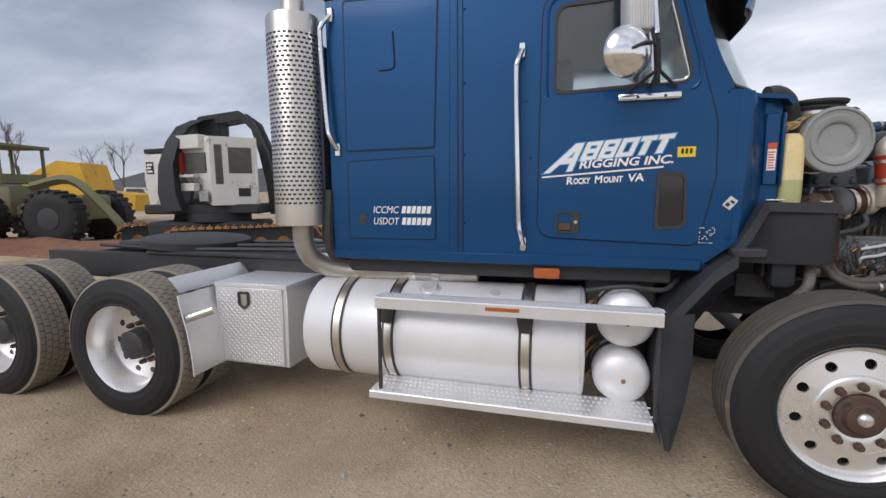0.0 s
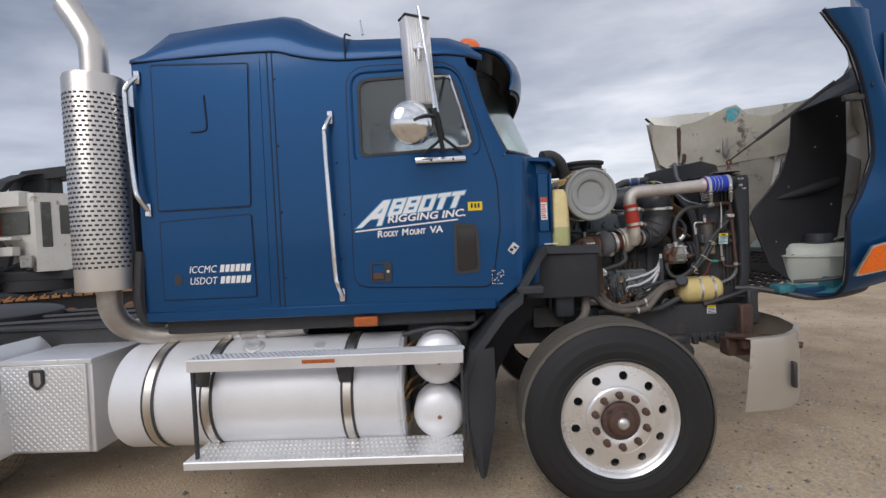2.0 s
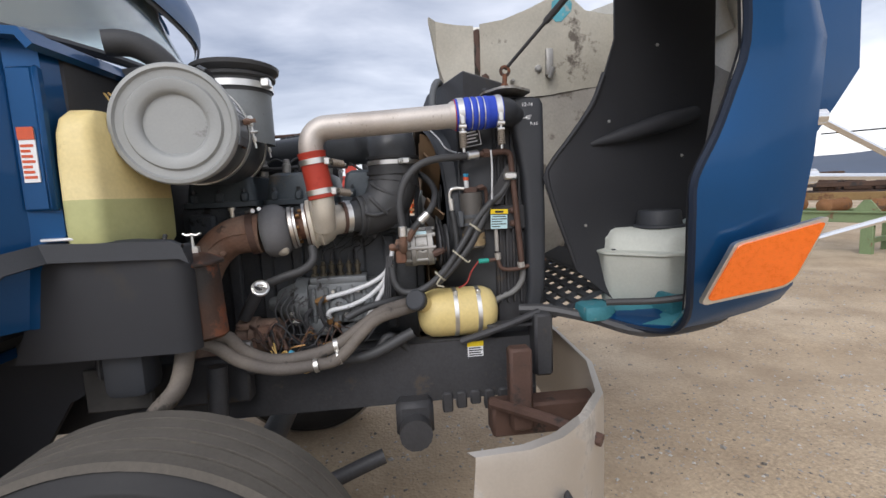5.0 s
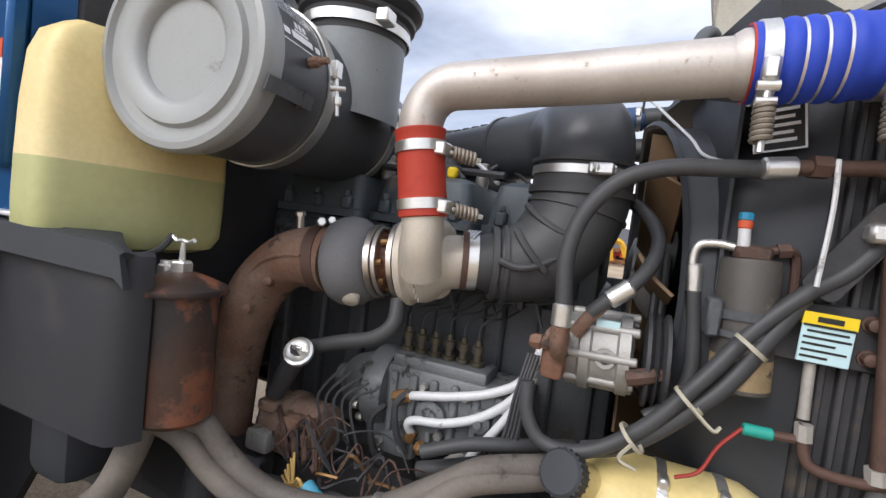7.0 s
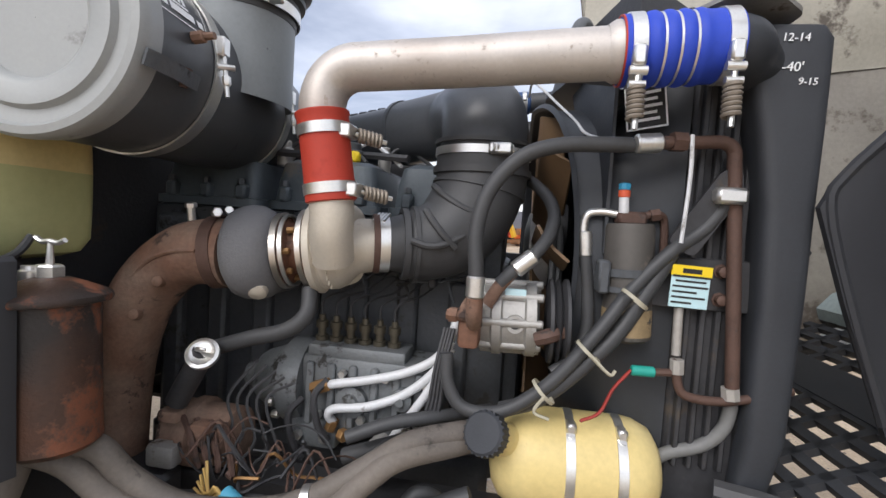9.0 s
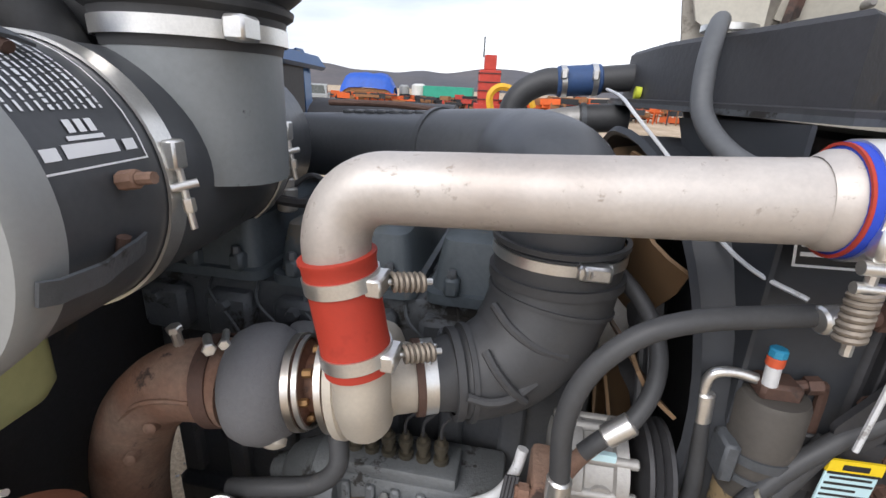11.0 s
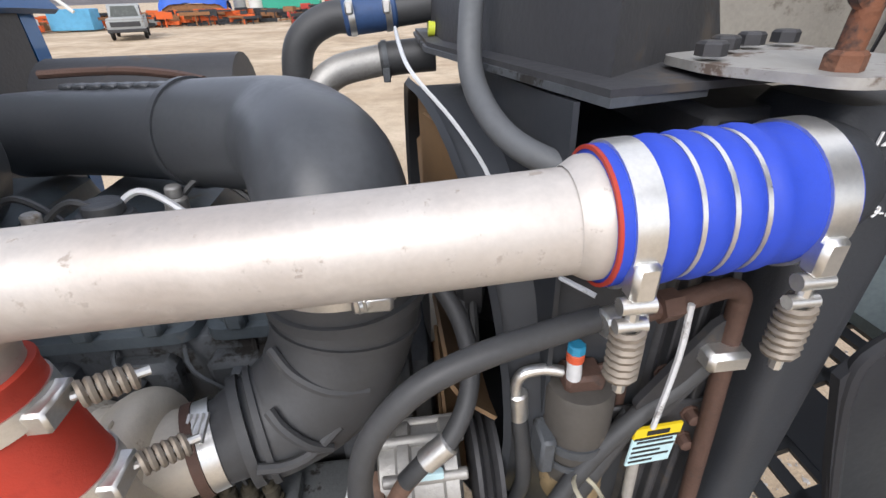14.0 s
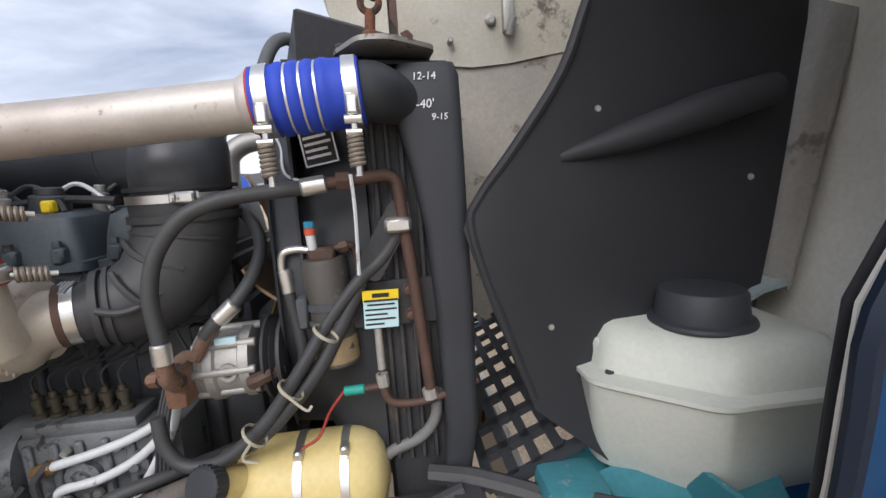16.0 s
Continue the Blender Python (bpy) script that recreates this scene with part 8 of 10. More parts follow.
add_lathe(bm, (1.085, -0.40, 1.614), (0, 0, 1), [(-0.012, 0.014), (0.012, 0.014)], 14)
part("line_clamp", bm, GALV, br, "bright clamp on the line")
tag_m = Matrix.Translation((1.030, -0.398, 1.453)) @ Matrix.Rotation(radians(2), 4, "Y") @ Matrix.Rotation(radians(5), 4, "Z")
bm = bmesh.new()
add_box(bm, (-0.033, -0.002, -0.036), (0.033, 0.0015, 0.036), 0.001, m=tag_m)
tag = part("service_tag", bm, LTBLUE, truck, "light blue service tag with yellow heading")
bm = bmesh.new()
add_box(bm, (-0.034, -0.003, 0.020), (0.034, 0.001, 0.0385), 0, m=tag_m)
part("tag_heading", bm, YELLOW, tag)
bm = bmesh.new()
for i, (a, b) in enumerate(((-0.026, 0.026), (-0.03, 0.03), (-0.03, 0.012), (-0.03, 0.027), (-0.03, 0.005))):
    add_box(bm, (a, -0.0028, 0.009 - 0.0095 * i), (b, -0.0015, 0.0125 - 0.0095 * i), 0, m=tag_m)
add_box(bm, (-0.016, -0.0040, 0.025), (0.016, -0.0025, 0.033), 0, m=tag_m)
add_box(bm, (-0.032, -0.0040, 0.0175), (0.032, -0.0025, 0.021), 0, m=tag_m)
part("tag_print", bm, BLACK_INK, tag)
bm = bmesh.new()
add_tube(bm, [(0.615, -0.43, 1.30), (0.622, -0.435, 1.245), (0.655, -0.44, 1.205), (0.725, -0.445, 1.212), (0.805, -0.44, 1.272), (0.875, -0.43, 1.362), (0.936, -0.41, 1.448), (0.997, -0.40, 1.516), (1.045, -0.395, 1.556), (1.082, -0.393, 1.61)], 0.0125, 12, 6)
add_tube(bm, [(0.72, -0.425, 1.205), (0.785, -0.43, 1.235), (0.855, -0.425, 1.298), (0.912, -0.415, 1.362), (0.962, -0.40, 1.445), (0.997, -0.392, 1.51)], 0.0145, 12, 6)
part("loom_conduit", bm, RUBBER, truck, "black corrugated loom conduit")
bm = bmesh.new()
for p, d in (((0.86, -0.452, 1.335), (0.6, 0, 0.7)), ((0.79, -0.46, 1.26), (0.6, 0, 0.6)), ((0.93, -0.44, 1.43), (0.6, 0, 0.8))):
    ring_band(bm, p, d, 0.024, 0.006, 0.002, 16)
add_tube(bm, [(0.86, -0.478, 1.335), (0.89, -0.485, 1.31), (0.90, -0.48, 1.315)], 0.003, 5)
add_tube(bm, [(0.79, -0.486, 1.26), (0.775, -0.49, 1.235), (0.80, -0.49, 1.225)], 0.003, 5)
part("cable_tie", bm, mat("cream_tie", (0.40, 0.37, 0.28), 0.5), truck)
bm = bmesh.new()
add_tube(bm, [(0.945, -0.40, 1.297), (0.915, -0.41, 1.262), (0.893, -0.42, 1.22), (0.86, -0.43, 1.205)], 0.003, 6, 5)
part("red_wire", bm, WIRE_R, truck)
bm = bmesh.new()
add_cyl(bm, (0.945, -0.40, 1.297), (0.985, -0.40, 1.298), 0.0095, seg=10, bev=0.002)
part("green_connector", bm, TEAL_PL, truck)
bm = bmesh.new()
add_cyl(bm, (0.985, -0.40, 1.298), (1.012, -0.40, 1.30), 0.007, seg=8)
part("switch", bm, RUST_TUBE, truck)
bm = bmesh.new()
add_tube(bm, [(1.012, -0.366, 1.128), (1.034, -0.368, 1.143), (1.085, -0.372, 1.165), (1.118, -0.376, 1.205), (1.128, -0.376, 1.268)], 0.012, 10, 6)
part("overflow_hose", bm, mat("grey_drain_hose", (0.16, 0.16, 0.155), 0.5, 0, 0.15), truck)
# radiator pack and charge cooler
bm = bmesh.new()
add_box(bm, (1.02, -0.36, 0.98), (1.17, 0.42, 1.88), 0.01)
rad = part("radiator", bm, FRAME_BLK, truck, "black radiator and charge-cooler pack")
for i in range(5):
    bm = bmesh.new()
    add_box(bm, (1.035 + 0.026 * i, -0.375, 1.12), (1.045 + 0.026 * i, -0.355, 1.86), 0.002)
    part("side_channel", bm, FRAME_BLK, rad)
bm = bmesh.new()
sec = lambda x0, x1, y0, y1, z, r=0.035: [(a, b, z) for a, b in rounded([(x0, y0), (x1, y0), (x1, y1), (x0, y1)], min(r, 0.022), 4)]
add_rings(bm, [sec(1.13, 1.185, -0.40, -0.36, 1.08, 0.015), sec(1.14, 1.205, -0.415, -0.35, 1.20), sec(1.135, 1.208, -0.42, -0.34, 1.45), sec(1.125, 1.205, -0.425, -0.33, 1.60), sec(1.105, 1.205, -0.428, -0.33, 1.72), sec(1.085, 1.204, -0.430, -0.32, 1.80), sec(1.08, 1.203, -0.430, -0.31, 1.87), sec(1.095, 1.196, -0.420, -0.32, 1.893)])
add_tube(bm, [(1.02, PY - 0.010, 1.840), (1.05, PY, 1.842), (1.075, PY + 0.03, 1.838), (1.11, PY + 0.06, 1.83)], 0.049, 28, 4, radii=[0.049, 0.049, 0.046, 0.04])
cac = part("charge_cooler_tank", bm, BLACK, rad, "black cast charge-cooler end tank")
HW = lambda s, x, z, sz: words("handwriting", s, sz, Matrix.Translation((x, -0.4318, z)) @ Matrix.Rotation(radians(90), 4, "X"), WHITE, cac, "white paint-pen writing", 0.0008, 0.1)
HW("12-14", 1.118, 1.862, 0.018)
HW("-40'", 1.122, 1.815, 0.021)
HW("9-15", 1.148, 1.794, 0.016)
# top tank with flange and lift plate
bm = bmesh.new()
base = [(0.898, -0.400), (0.785, 0.06), (0.785, 0.42), (1.19, 0.42), (1.19, -0.345)]
top = [(0.920, -0.350), (0.815, 0.06), (0.815, 0.38), (1.165, 0.38), (1.165, -0.10)]
add_rings(bm, [[(a, b, 1.905) for a, b in base], [(a, b, 1.912) for a, b in base], [(a * 0.15 + c * 0.85, b * 0.15 + d * 0.85, 1.914) for (a, b), (c, d) in zip(base, top)], [(a, b, 2.008 + 0.02 * max(0, b)) for a, b in top], [(a * 0.96 + 0.04, b * 0.95, 2.016 + 0.02 * max(0, b)) for a, b in top]])
rt = part("radiator_top_tank", bm, FRAME_BLK, rad)
bm = bmesh.new()
add_plate(bm, [(0.898, -0.402), (0.780, 0.06), (0.780, 0.42), (1.0, 0.42), (1.0, -0.375)], [], lambda a, b: (a, b, 1.8975), (0, 0, 0.008))
part("tank_flange", bm, IRON, rt)
bm = bmesh.new()
add_plate(bm, rounded([(0.985, -0.385), (1.035, -0.475), (1.085, -0.475), (1.165, -0.40), (1.155, -0.26), (0.985, -0.31)], 0.018), [], lambda a, b: (a, b, 1.918), (0, 0, 0.008))
lp = part("lift_plate", bm, mat("worn_plate_steel", (0.34, 0.33, 0.31), 0.5, 0.4, 0.2, 14, 120, bump=0.15, stain=(0.12, 0.09, 0.07), stain_at=0.56, stain_scale=14), rad, "worn grey lifting plate")
bm = bmesh.new()
for x, y in ((1.0, -0.365), (1.04, -0.325), (1.085, -0.30), (1.13, -0.29)):
    bolt(bm, (x, y, 1.93), (0, 0, 1), 0.013, 0.012)
part("plate_bolt", bm, FRAME_BLK, lp)
bm = bmesh.new()
bolt(bm, (1.055, -0.440, 1.926), (0, 0, 1), 0.014, 0.014)
add_cyl(bm, (1.055, -0.44, 1.936), (1.058, -0.44, 1.972), 0.009, seg=10)
add_tube(bm, [(1.058 + 0.015 * math.cos(radians(a)), -0.44, 1.984 + 0.015 * math.sin(radians(a))) for a in range(-90, 271, 30)], 0.006, 8, 2)
part("lift_eye", bm, RUST, lp, "rusty eye bolt with cable")
bm = bmesh.new()
add_lathe(bm, (0.87, 0.18, 1.915), (-1, 0, 0.1), [(-0.1, 0.01), (0.02, 0.012), (0.05, 0.012), (0.055, 0.006)], 10)
part("level_sensor", bm, FRAME_BLK, rt)
bm = bmesh.new()
add_cyl(bm, (0.808, 0.165, 1.925), (0.796, 0.165, 1.926), 0.013, seg=12)
part("sensor_cap", bm, mat("lime_plug", (0.55, 0.60, 0.05), 0.4), rt)
bm = bmesh.new()
add_tube(bm, [(0.875, -0.02, 2.022), (0.858, -0.08, 2.036), (0.835, -0.14, 2.012), (0.818, -0.185, 1.955), (0.815, -0.225, 1.895), (0.838, -0.29, 1.850), (0.885, -0.34, 1.828), (0.96, -0.35, 1.81)], 0.0145, 14, 7)
part("vent_hose", bm, mat("grey_vent_hose", (0.10, 0.105, 0.11), 0.5, 0, 0.15, 8, 120), truck, "grey vent hose over the top tank")
bm = bmesh.new()
add_tube(bm, [(0.735, 0.15, 1.93), (0.738, -0.02, 1.915), (0.751, -0.1, 1.888), (0.80, -0.14, 1.832), (0.835, -0.20, 1.782), (0.85, -0.27, 1.74), (0.875, -0.345, 1.715), (0.92, -0.39, 1.70)], 0.0032, 6, 5)
part("white_wire", bm, WIRE_W, truck)
bm = bmesh.new()
add_lathe(bm, (0.90, 0.0, 2.008), (0, 0, 1), [(0, 0.03), (0.02, 0.03), (0.022, 0.045), (0.032, 0.045), (0.036, 0.02)], 20)
part("radiator_cap", bm, GALV, rt)
# fan and shroud
bm = bmesh.new()
rings = []
for k, (x, r, sq) in enumerate(((0.752, 0.402, 0), (0.744, 0.392, 0), (0.752, 0.385, 0), (0.86, 0.395, 0.15), (0.94, 0.42, 0.7), (1.02, 0.44, 1.0))):
    ring = []
    for i in range(48):
        a = 2 * math.pi * i / 48
        c, s = math.cos(a), math.sin(a)
        m_ = max(abs(c), abs(s))
        rr = r * ((1 - sq) + sq / m_ * 0.86)
        ring.append((x + (0.09 * max(0.0, -c) if k < 3 else 0.045 * max(0.0, -c) if k == 3 else 0.0), 0.02 + rr * c, 1.46 + rr * s))
    rings.append(ring)
add_rings(bm, rings, True, False)
add_plate(bm, [(-0.37, 1.50), (-0.20, 1.66), (-0.02, 1.885), (-0.36, 1.895)], [], lambda a, b: (0.885 - 0.12 * (a + 0.37), a, b), (0.006, 0, 0))
part("fan_shroud", bm, mat("dark_grey_shroud", (0.032, 0.035, 0.040), 0.5, 0, 0.2, 5, 90, stain=(0.07, 0.07, 0.07), stain_at=0.64), rad, "dark grey fan shroud")
for k in range(11):
    bm = bmesh.new()
    a = 2 * math.pi * (k + 0.25) / 11
    rows = []
    for i in range(6):
        r = 0.10 + 0.27 * i / 5
        tw = 0.06
        ct = Vector((0.800, 0.02 + r * math.cos(a), 1.46 + r * math.sin(a)))
        tn = Vector((0, -math.sin(a), math.cos(a)))
        rows.append([tuple(ct + tn * t * (0.034 + 0.012 * i / 5 - 0.014 * max(0, i - 4)) + Vector((0.030 * t, 0, 0)) + Vector((-0.008 * (1 - t * t), 0, 0))) for t in (-1, -0.4, 0.3, 1)])
    add_sheet(bm, rows, 0.006)
    part("fan_blade", bm, FAN, rad, "tan plastic fan blade")
bm = bmesh.new()
add_lathe(bm, (0.75, 0.02, 1.46), (1, 0, 0), [(0, 0.08), (0.01, 0.12), (0.06, 0.12), (0.07, 0.05)], 24)
part("fan_hub", bm, CAST_ALU, rad)
bm = bmesh.new()
wl_m = Matrix.Translation((0.940, -0.362, 1.772)) @ Matrix.Rotation(radians(-8), 4, "Y") @ Matrix.Rotation(radians(-20), 4, "Z")
add_box(bm, (-0.035, -0.001, -0.04), (0.035, 0.001, 0.04), 0, m=wl_m)
wl_ = part("shroud_label", bm, BLACK_INK, rad)
bm = bmesh.new()
for a, b, c, d in ((-0.035, 0.035, 0.037, 0.04), (-0.035, 0.035, -0.04, -0.037), (-0.035, -0.032, -0.04, 0.04), (0.032, 0.035, -0.04, 0.04), (-0.028, 0.026, 0.022, 0.027), (-0.028, 0.02, 0.010, 0.015), (-0.028, 0.027, -0.002, 0.003), (-0.028, 0.018, -0.014, -0.009), (-0.028, 0.022, -0.026, -0.021)):
    add_box(bm, (a, -0.0025, c), (b, -0.0005, d), 0, m=wl_m)
part("label_print", bm, WHITE, wl_)
# coolant pipes behind
bm = bmesh.new()
add_tube(bm, [(0.650, 0.30, 1.945), (0.605, 0.30, 1.943), (0.552, 0.30, 1.915), (0.525, 0.30, 1.865), (0.517, 0.30, 1.76), (0.515, 0.28, 1.64)], 0.032, 18, 6)
add_tube(bm, [(0.725, 0.31, 1.952), (0.80, 0.31, 1.96), (0.86, 0.31, 1.965)], 0.032, 18, 4)
part("coolant_hose", bm, RUBBER, truck)
bm = bmesh.new()
add_cyl(bm, (0.632, 0.30, 1.944), (0.740, 0.31, 1.954), 0.0365, seg=24, bev=0.004)
bh = part("old_blue_hose", bm, BLUE_OLD, truck, "faded blue coolant hose")
for x, y in ((0.648, 0.3015), (0.722, 0.3085)):
    bm = bmesh.new()
    ring_band(bm, (x, y, 1.945 + 0.09 * (x - 0.64)), (1, 0.09, 0.09), 0.0367, 0.013, 0.002, 28)
    add_box(bm, (x - 0.008, y - 0.048, 1.95), (x + 0.008, y - 0.034, 1.975), 0.003)
    part("hose_clamp", bm, GALV, bh)
bm = bmesh.new()
add_tube(bm, [(0.715, 0.325, 1.858), (0.66, 0.32, 1.850), (0.605, 0.31, 1.838), (0.565, 0.30, 1.808), (0.552, 0.30, 1.76), (0.55, 0.30, 1.64)], 0.033, 20, 6)
te = part("thermostat_elbow", bm, CAST_ALU, truck, "cast aluminium coolant elbow")
bm = bmesh.new()
add_tube(bm, [(0.700, 0.325, 1.857), (0.76, 0.325, 1.862), (0.82, 0.325, 1.865)], 0.036, 18, 4)
part("elbow_hose", bm, RUBBER, te)
bm = bmesh.new()
ring_band(bm, (0.712, 0.325, 1.858), (1, 0, 0.1), 0.0365, 0.012, 0.003, 28)
add_box(bm, (0.704, 0.285, 1.815), (0.720, 0.292, 1.845), 0.002)
part("elbow_clamp", bm, IRON, te)
bm = bmesh.new()
add_tube(bm, [(0.06, 0.22, 1.868), (0.14, 0.22, 1.870), (0.24, 0.19, 1.872), (0.34, 0.14, 1.868), (0.40, 0.10, 1.862)], 0.008, 8, 5)
part("heater_line", bm, RUST_TUBE, truck)
# cream overflow bottle on the frame
BY, BZ = -0.365, 1.098
bm = bmesh.new()
add_lathe(bm, (0.705, BY, BZ), (1, 0, 0.01), [(0, 0.02), (0.006, 0.050), (0.022, 0.076), (0.050, 0.091), (0.08, 0.094), (0.135, 0.094), (0.137, 0.092), (0.150, 0.092), (0.152, 0.094), (0.222, 0.094), (0.224, 0.092), (0.238, 0.092), (0.240, 0.094), (0.262, 0.091), (0.290, 0.078), (0.304, 0.055), (0.312, 0.025), (0.313, 0.001)], 48)
add_cyl(bm, (0.755, BY - 0.02, BZ + 0.03), (0.703, BY - 0.094, BZ + 0.075), 0.031, seg=20)
yt = part("overflow_bottle", bm, CREAM_TANK, truck, "yellowed plastic bottle held by steel bands")
for x in (0.848, 0.936):
    bm = bmesh.new()
    ring_band(bm, (x, BY, BZ + 0.001), (1, 0, 0.01), 0.0935, 0.016, 0.0025, 44)
    bd_ = part("band", bm, GALV, yt)
    bm = bmesh.new()
    add_box(bm, (x - 0.009, BY - 0.060, BZ + 0.074), (x + 0.009, BY - 0.030, BZ + 0.096), 0.004)
    add_cyl(bm, (x, BY - 0.062, BZ + 0.078), (x, BY - 0.048, BZ + 0.062), 0.006, seg=8)
    part("band_screw", bm, GALV, bd_)
bm = bmesh.new()
add_lathe(bm, (0.706, BY - 0.090, BZ + 0.072), (-0.42, -0.80, 0.42), [(0, 0.035), (0.004, 0.037), (0.030, 0.037), (0.034, 0.033), (0.035, 0.001)], 30)
cap = part("bottle_cap", bm, BLACK, yt, "round black knurled cap")
bm = bmesh.new()
cap_d = Vector((-0.42, -0.80, 0.42)).normalized()
cap_q = cap_d.to_track_quat("Z", "Y")
for k in range(24):
    p = Vector((0.706, BY - 0.090, BZ + 0.072)) + cap_q @ Vector((0.037 * math.cos(k * math.pi / 12), 0.037 * math.sin(k * math.pi / 12), 0.005))
    add_cyl(bm, p, p + cap_d * 0.024, 0.0025, seg=6)
part("cap_knurl", bm, BLACK, cap)["kind"] = "stuff"
bm = bmesh.new()
add_box(bm, (0.74, BY - 0.05, 0.975), (1.0, BY + 0.06, 1.003), 0.006)
add_box(bm, (0.80, BY + 0.08, 0.93), (0.95, BY + 0.12, 1.10), 0.006)
part("bottle_cradle", bm, FRAME_BLK, yt)
bm = bmesh.new()
add_tube(bm, [(0.42, -0.40, 1.06), (0.52, -0.40, 1.10), (0.61, -0.38, 1.13), (0.72, -0.31, 1.15)], 0.017, 12, 6)
add_tube(bm, [(0.44, -0.45, 1.125), (0.52, -0.43, 1.155), (0.60, -0.40, 1.165), (0.70, -0.32, 1.16)], 0.013, 10, 6)
add_tube(bm, [(0.54, -0.47, 0.99), (0.58, -0.46, 1.045), (0.62, -0.44, 1.03), (0.66, -0.42, 0.98)], 0.014, 10, 6)
add_tube(bm, [(0.10, -0.50, 0.98), (0.3, -0.50, 1.0), (0.5, -0.49, 0.99), (0.68, -0.47, 1.06)], 0.02, 10, 6)
part("lower_hose", bm, RUBBER, truck)
# frame horn, label, lower brackets
bm = bmesh.new()
add_box(bm, (0.885, -0.4335, 0.935), (0.945, -0.4305, 0.992), 0.0)
fl = part("frame_label", bm, WHITE, truck, "black and yellow frame label")
bm = bmesh.new()
add_box(bm, (0.884, -0.4345, 0.975), (0.946, -0.4315, 0.994), 0)
part("label_heading", bm, YELLOW, fl)
bm = bmesh.new()
for i in range(4):
    add_box(bm, (0.889, -0.4345, 0.939 + 0.009 * i), (0.941 - 0.006 * (i % 2), -0.4325, 0.9435 + 0.009 * i), 0)
part("label_print", bm, BLACK_INK, fl)
bm = bmesh.new()
add_box(bm, (0.96, -0.46, 1.045), (1.15, -0.40, 1.06), 0.004), add_box(bm, (1.13, -0.50, 0.86), (1.20, -0.40, 1.10), 0.01)
add_tube(bm, [(0.86, -0.44, 1.0), (1.0, -0.47, 1.05), (1.16, -0.46, 1.10)], 0.014, 8)
add_box(bm, (0.60, -0.50, 0.66), (0.74, -0.40, 0.80), 0.02), add_cyl(bm, (0.67, -0.55, 0.70), (0.67, -0.38, 0.70), 0.06, seg=14)
for i in range(7):
    add_box(bm, (0.78 + 0.055 * i, -0.44, 0.72 + 0.012 * (i % 3)), (0.82 + 0.055 * i, -0.40, 0.80), 0.006)
add_box(bm, (-0.25, -0.50, 0.86), (0.1, -0.44, 1.02), 0.01)
part("frame_horn", bm, FRAME_BLK, truck)
bm = bmesh.new()
add_tube(bm, [(0.0, -0.62, 0.60), (0.25, -0.58, 0.55), (0.55, -0.52, 0.62)], 0.028, 10)
add_box(bm, (-0.08, -0.84, 0.62), (0.08, -0.44, 0.68), 0.01)
add_cyl(bm, (0.0, -0.60, 0.52), (0.02, -0.56, 1.02), 0.032, seg=12)
part("shock_absorber", bm, FRAME_BLK, truck)
bm = bmesh.new()
add_cyl(bm, (-0.10, -0.78, 0.80), (-0.04, -0.78, 0.84), 0.04, seg=12), add_cyl(bm, (-0.04, -0.78, 0.78), (0.01, -0.78, 0.80), 0.03, seg=12)
part("yellow_brake_cap", bm, YELLOW, truck, "yellow plastic brake chamber caps")
bm = bmesh.new()
add_box(bm, (-0.235, -0.74, 1.0), (-0.11, -0.62, 1.40), 0.03, 2)
part("wheel_arch_panel", bm, BLACK, truck)
# ---- the yard ----
GRAVEL = bpy.data.materials.new("packed_gravel")
GRAVEL.use_nodes = True
gN, gL = GRAVEL.node_tree.nodes, GRAVEL.node_tree.links
gb = gN["Principled BSDF"]
gtc = gN.new("ShaderNodeTexCoord")


def gnoise(sc, det, ro=0.6):
    n = gN.new("ShaderNodeTexNoise")
    n.inputs["Scale"].default_value, n.inputs["Detail"].default_value, n.inputs["Roughness"].default_value = sc, det, ro
    gL.new(gtc.outputs["Object"], n.inputs["Vector"])
    return n


def gramp(src, stops):
    r = gN.new("ShaderNodeValToRGB")
    r.color_ramp.elements[0].position, r.color_ramp.elements[0].color = stops[0][0], (*stops[0][1], 1)
    r.color_ramp.elements[1].position, r.color_ramp.elements[1].color = stops[-1][0], (*stops[-1][1], 1)
    for p, c in stops[1:-1]:
        r.color_ramp.elements.new(p).color = (*c, 1)
    gL.new(src, r.inputs["Fac"])
    return r


def gmix(a, b, fac, blend="MIX"):
    m = gN.new("ShaderNodeMix")
    m.data_type, m.blend_type = "RGBA", blend
    for sock, v in ((m.inputs["A"], a), (m.inputs["B"], b), (m.inputs["Factor"], fac)):
        if isinstance(v, float):
            sock.default_value = v
        else:
            gL.new(v, sock)
    return m.outputs["Result"]


g_big = gramp(gnoise(0.22, 5).outputs["Fac"], [(0.35, (0.36, 0.270, 0.175)), (0.50, (0.46, 0.362, 0.250)), (0.66, (0.56, 0.460, 0.335))])
g_mid = gramp(gnoise(1.3, 8, 0.62).outputs["Fac"], [(0.32, (0.74, 0.71, 0.68)), (0.50, (0.96, 0.95, 0.94)), (0.70, (1.13, 1.12, 1.10))])
g_fine = gramp(gnoise(38, 4, 0.7).outputs["Fac"], [(0.32, (0.50, 0.48, 0.46)), (0.50, (0.95, 0.94, 0.92)), (0.72, (1.45, 1.43, 1.40))])
vor = gN.new("ShaderNodeTexVoronoi")
vor.inputs["Scale"].default_value = 55
gL.new(gtc.outputs["Object"], vor.inputs["Vector"])
g_vor = gramp(vor.outputs["Color"], [(0.2, (0.62, 0.60, 0.58)), (0.8, (1.3, 1.28, 1.24))])
c1 = gmix(g_big.outputs[0], g_mid.outputs[0], 1.0, "MULTIPLY")
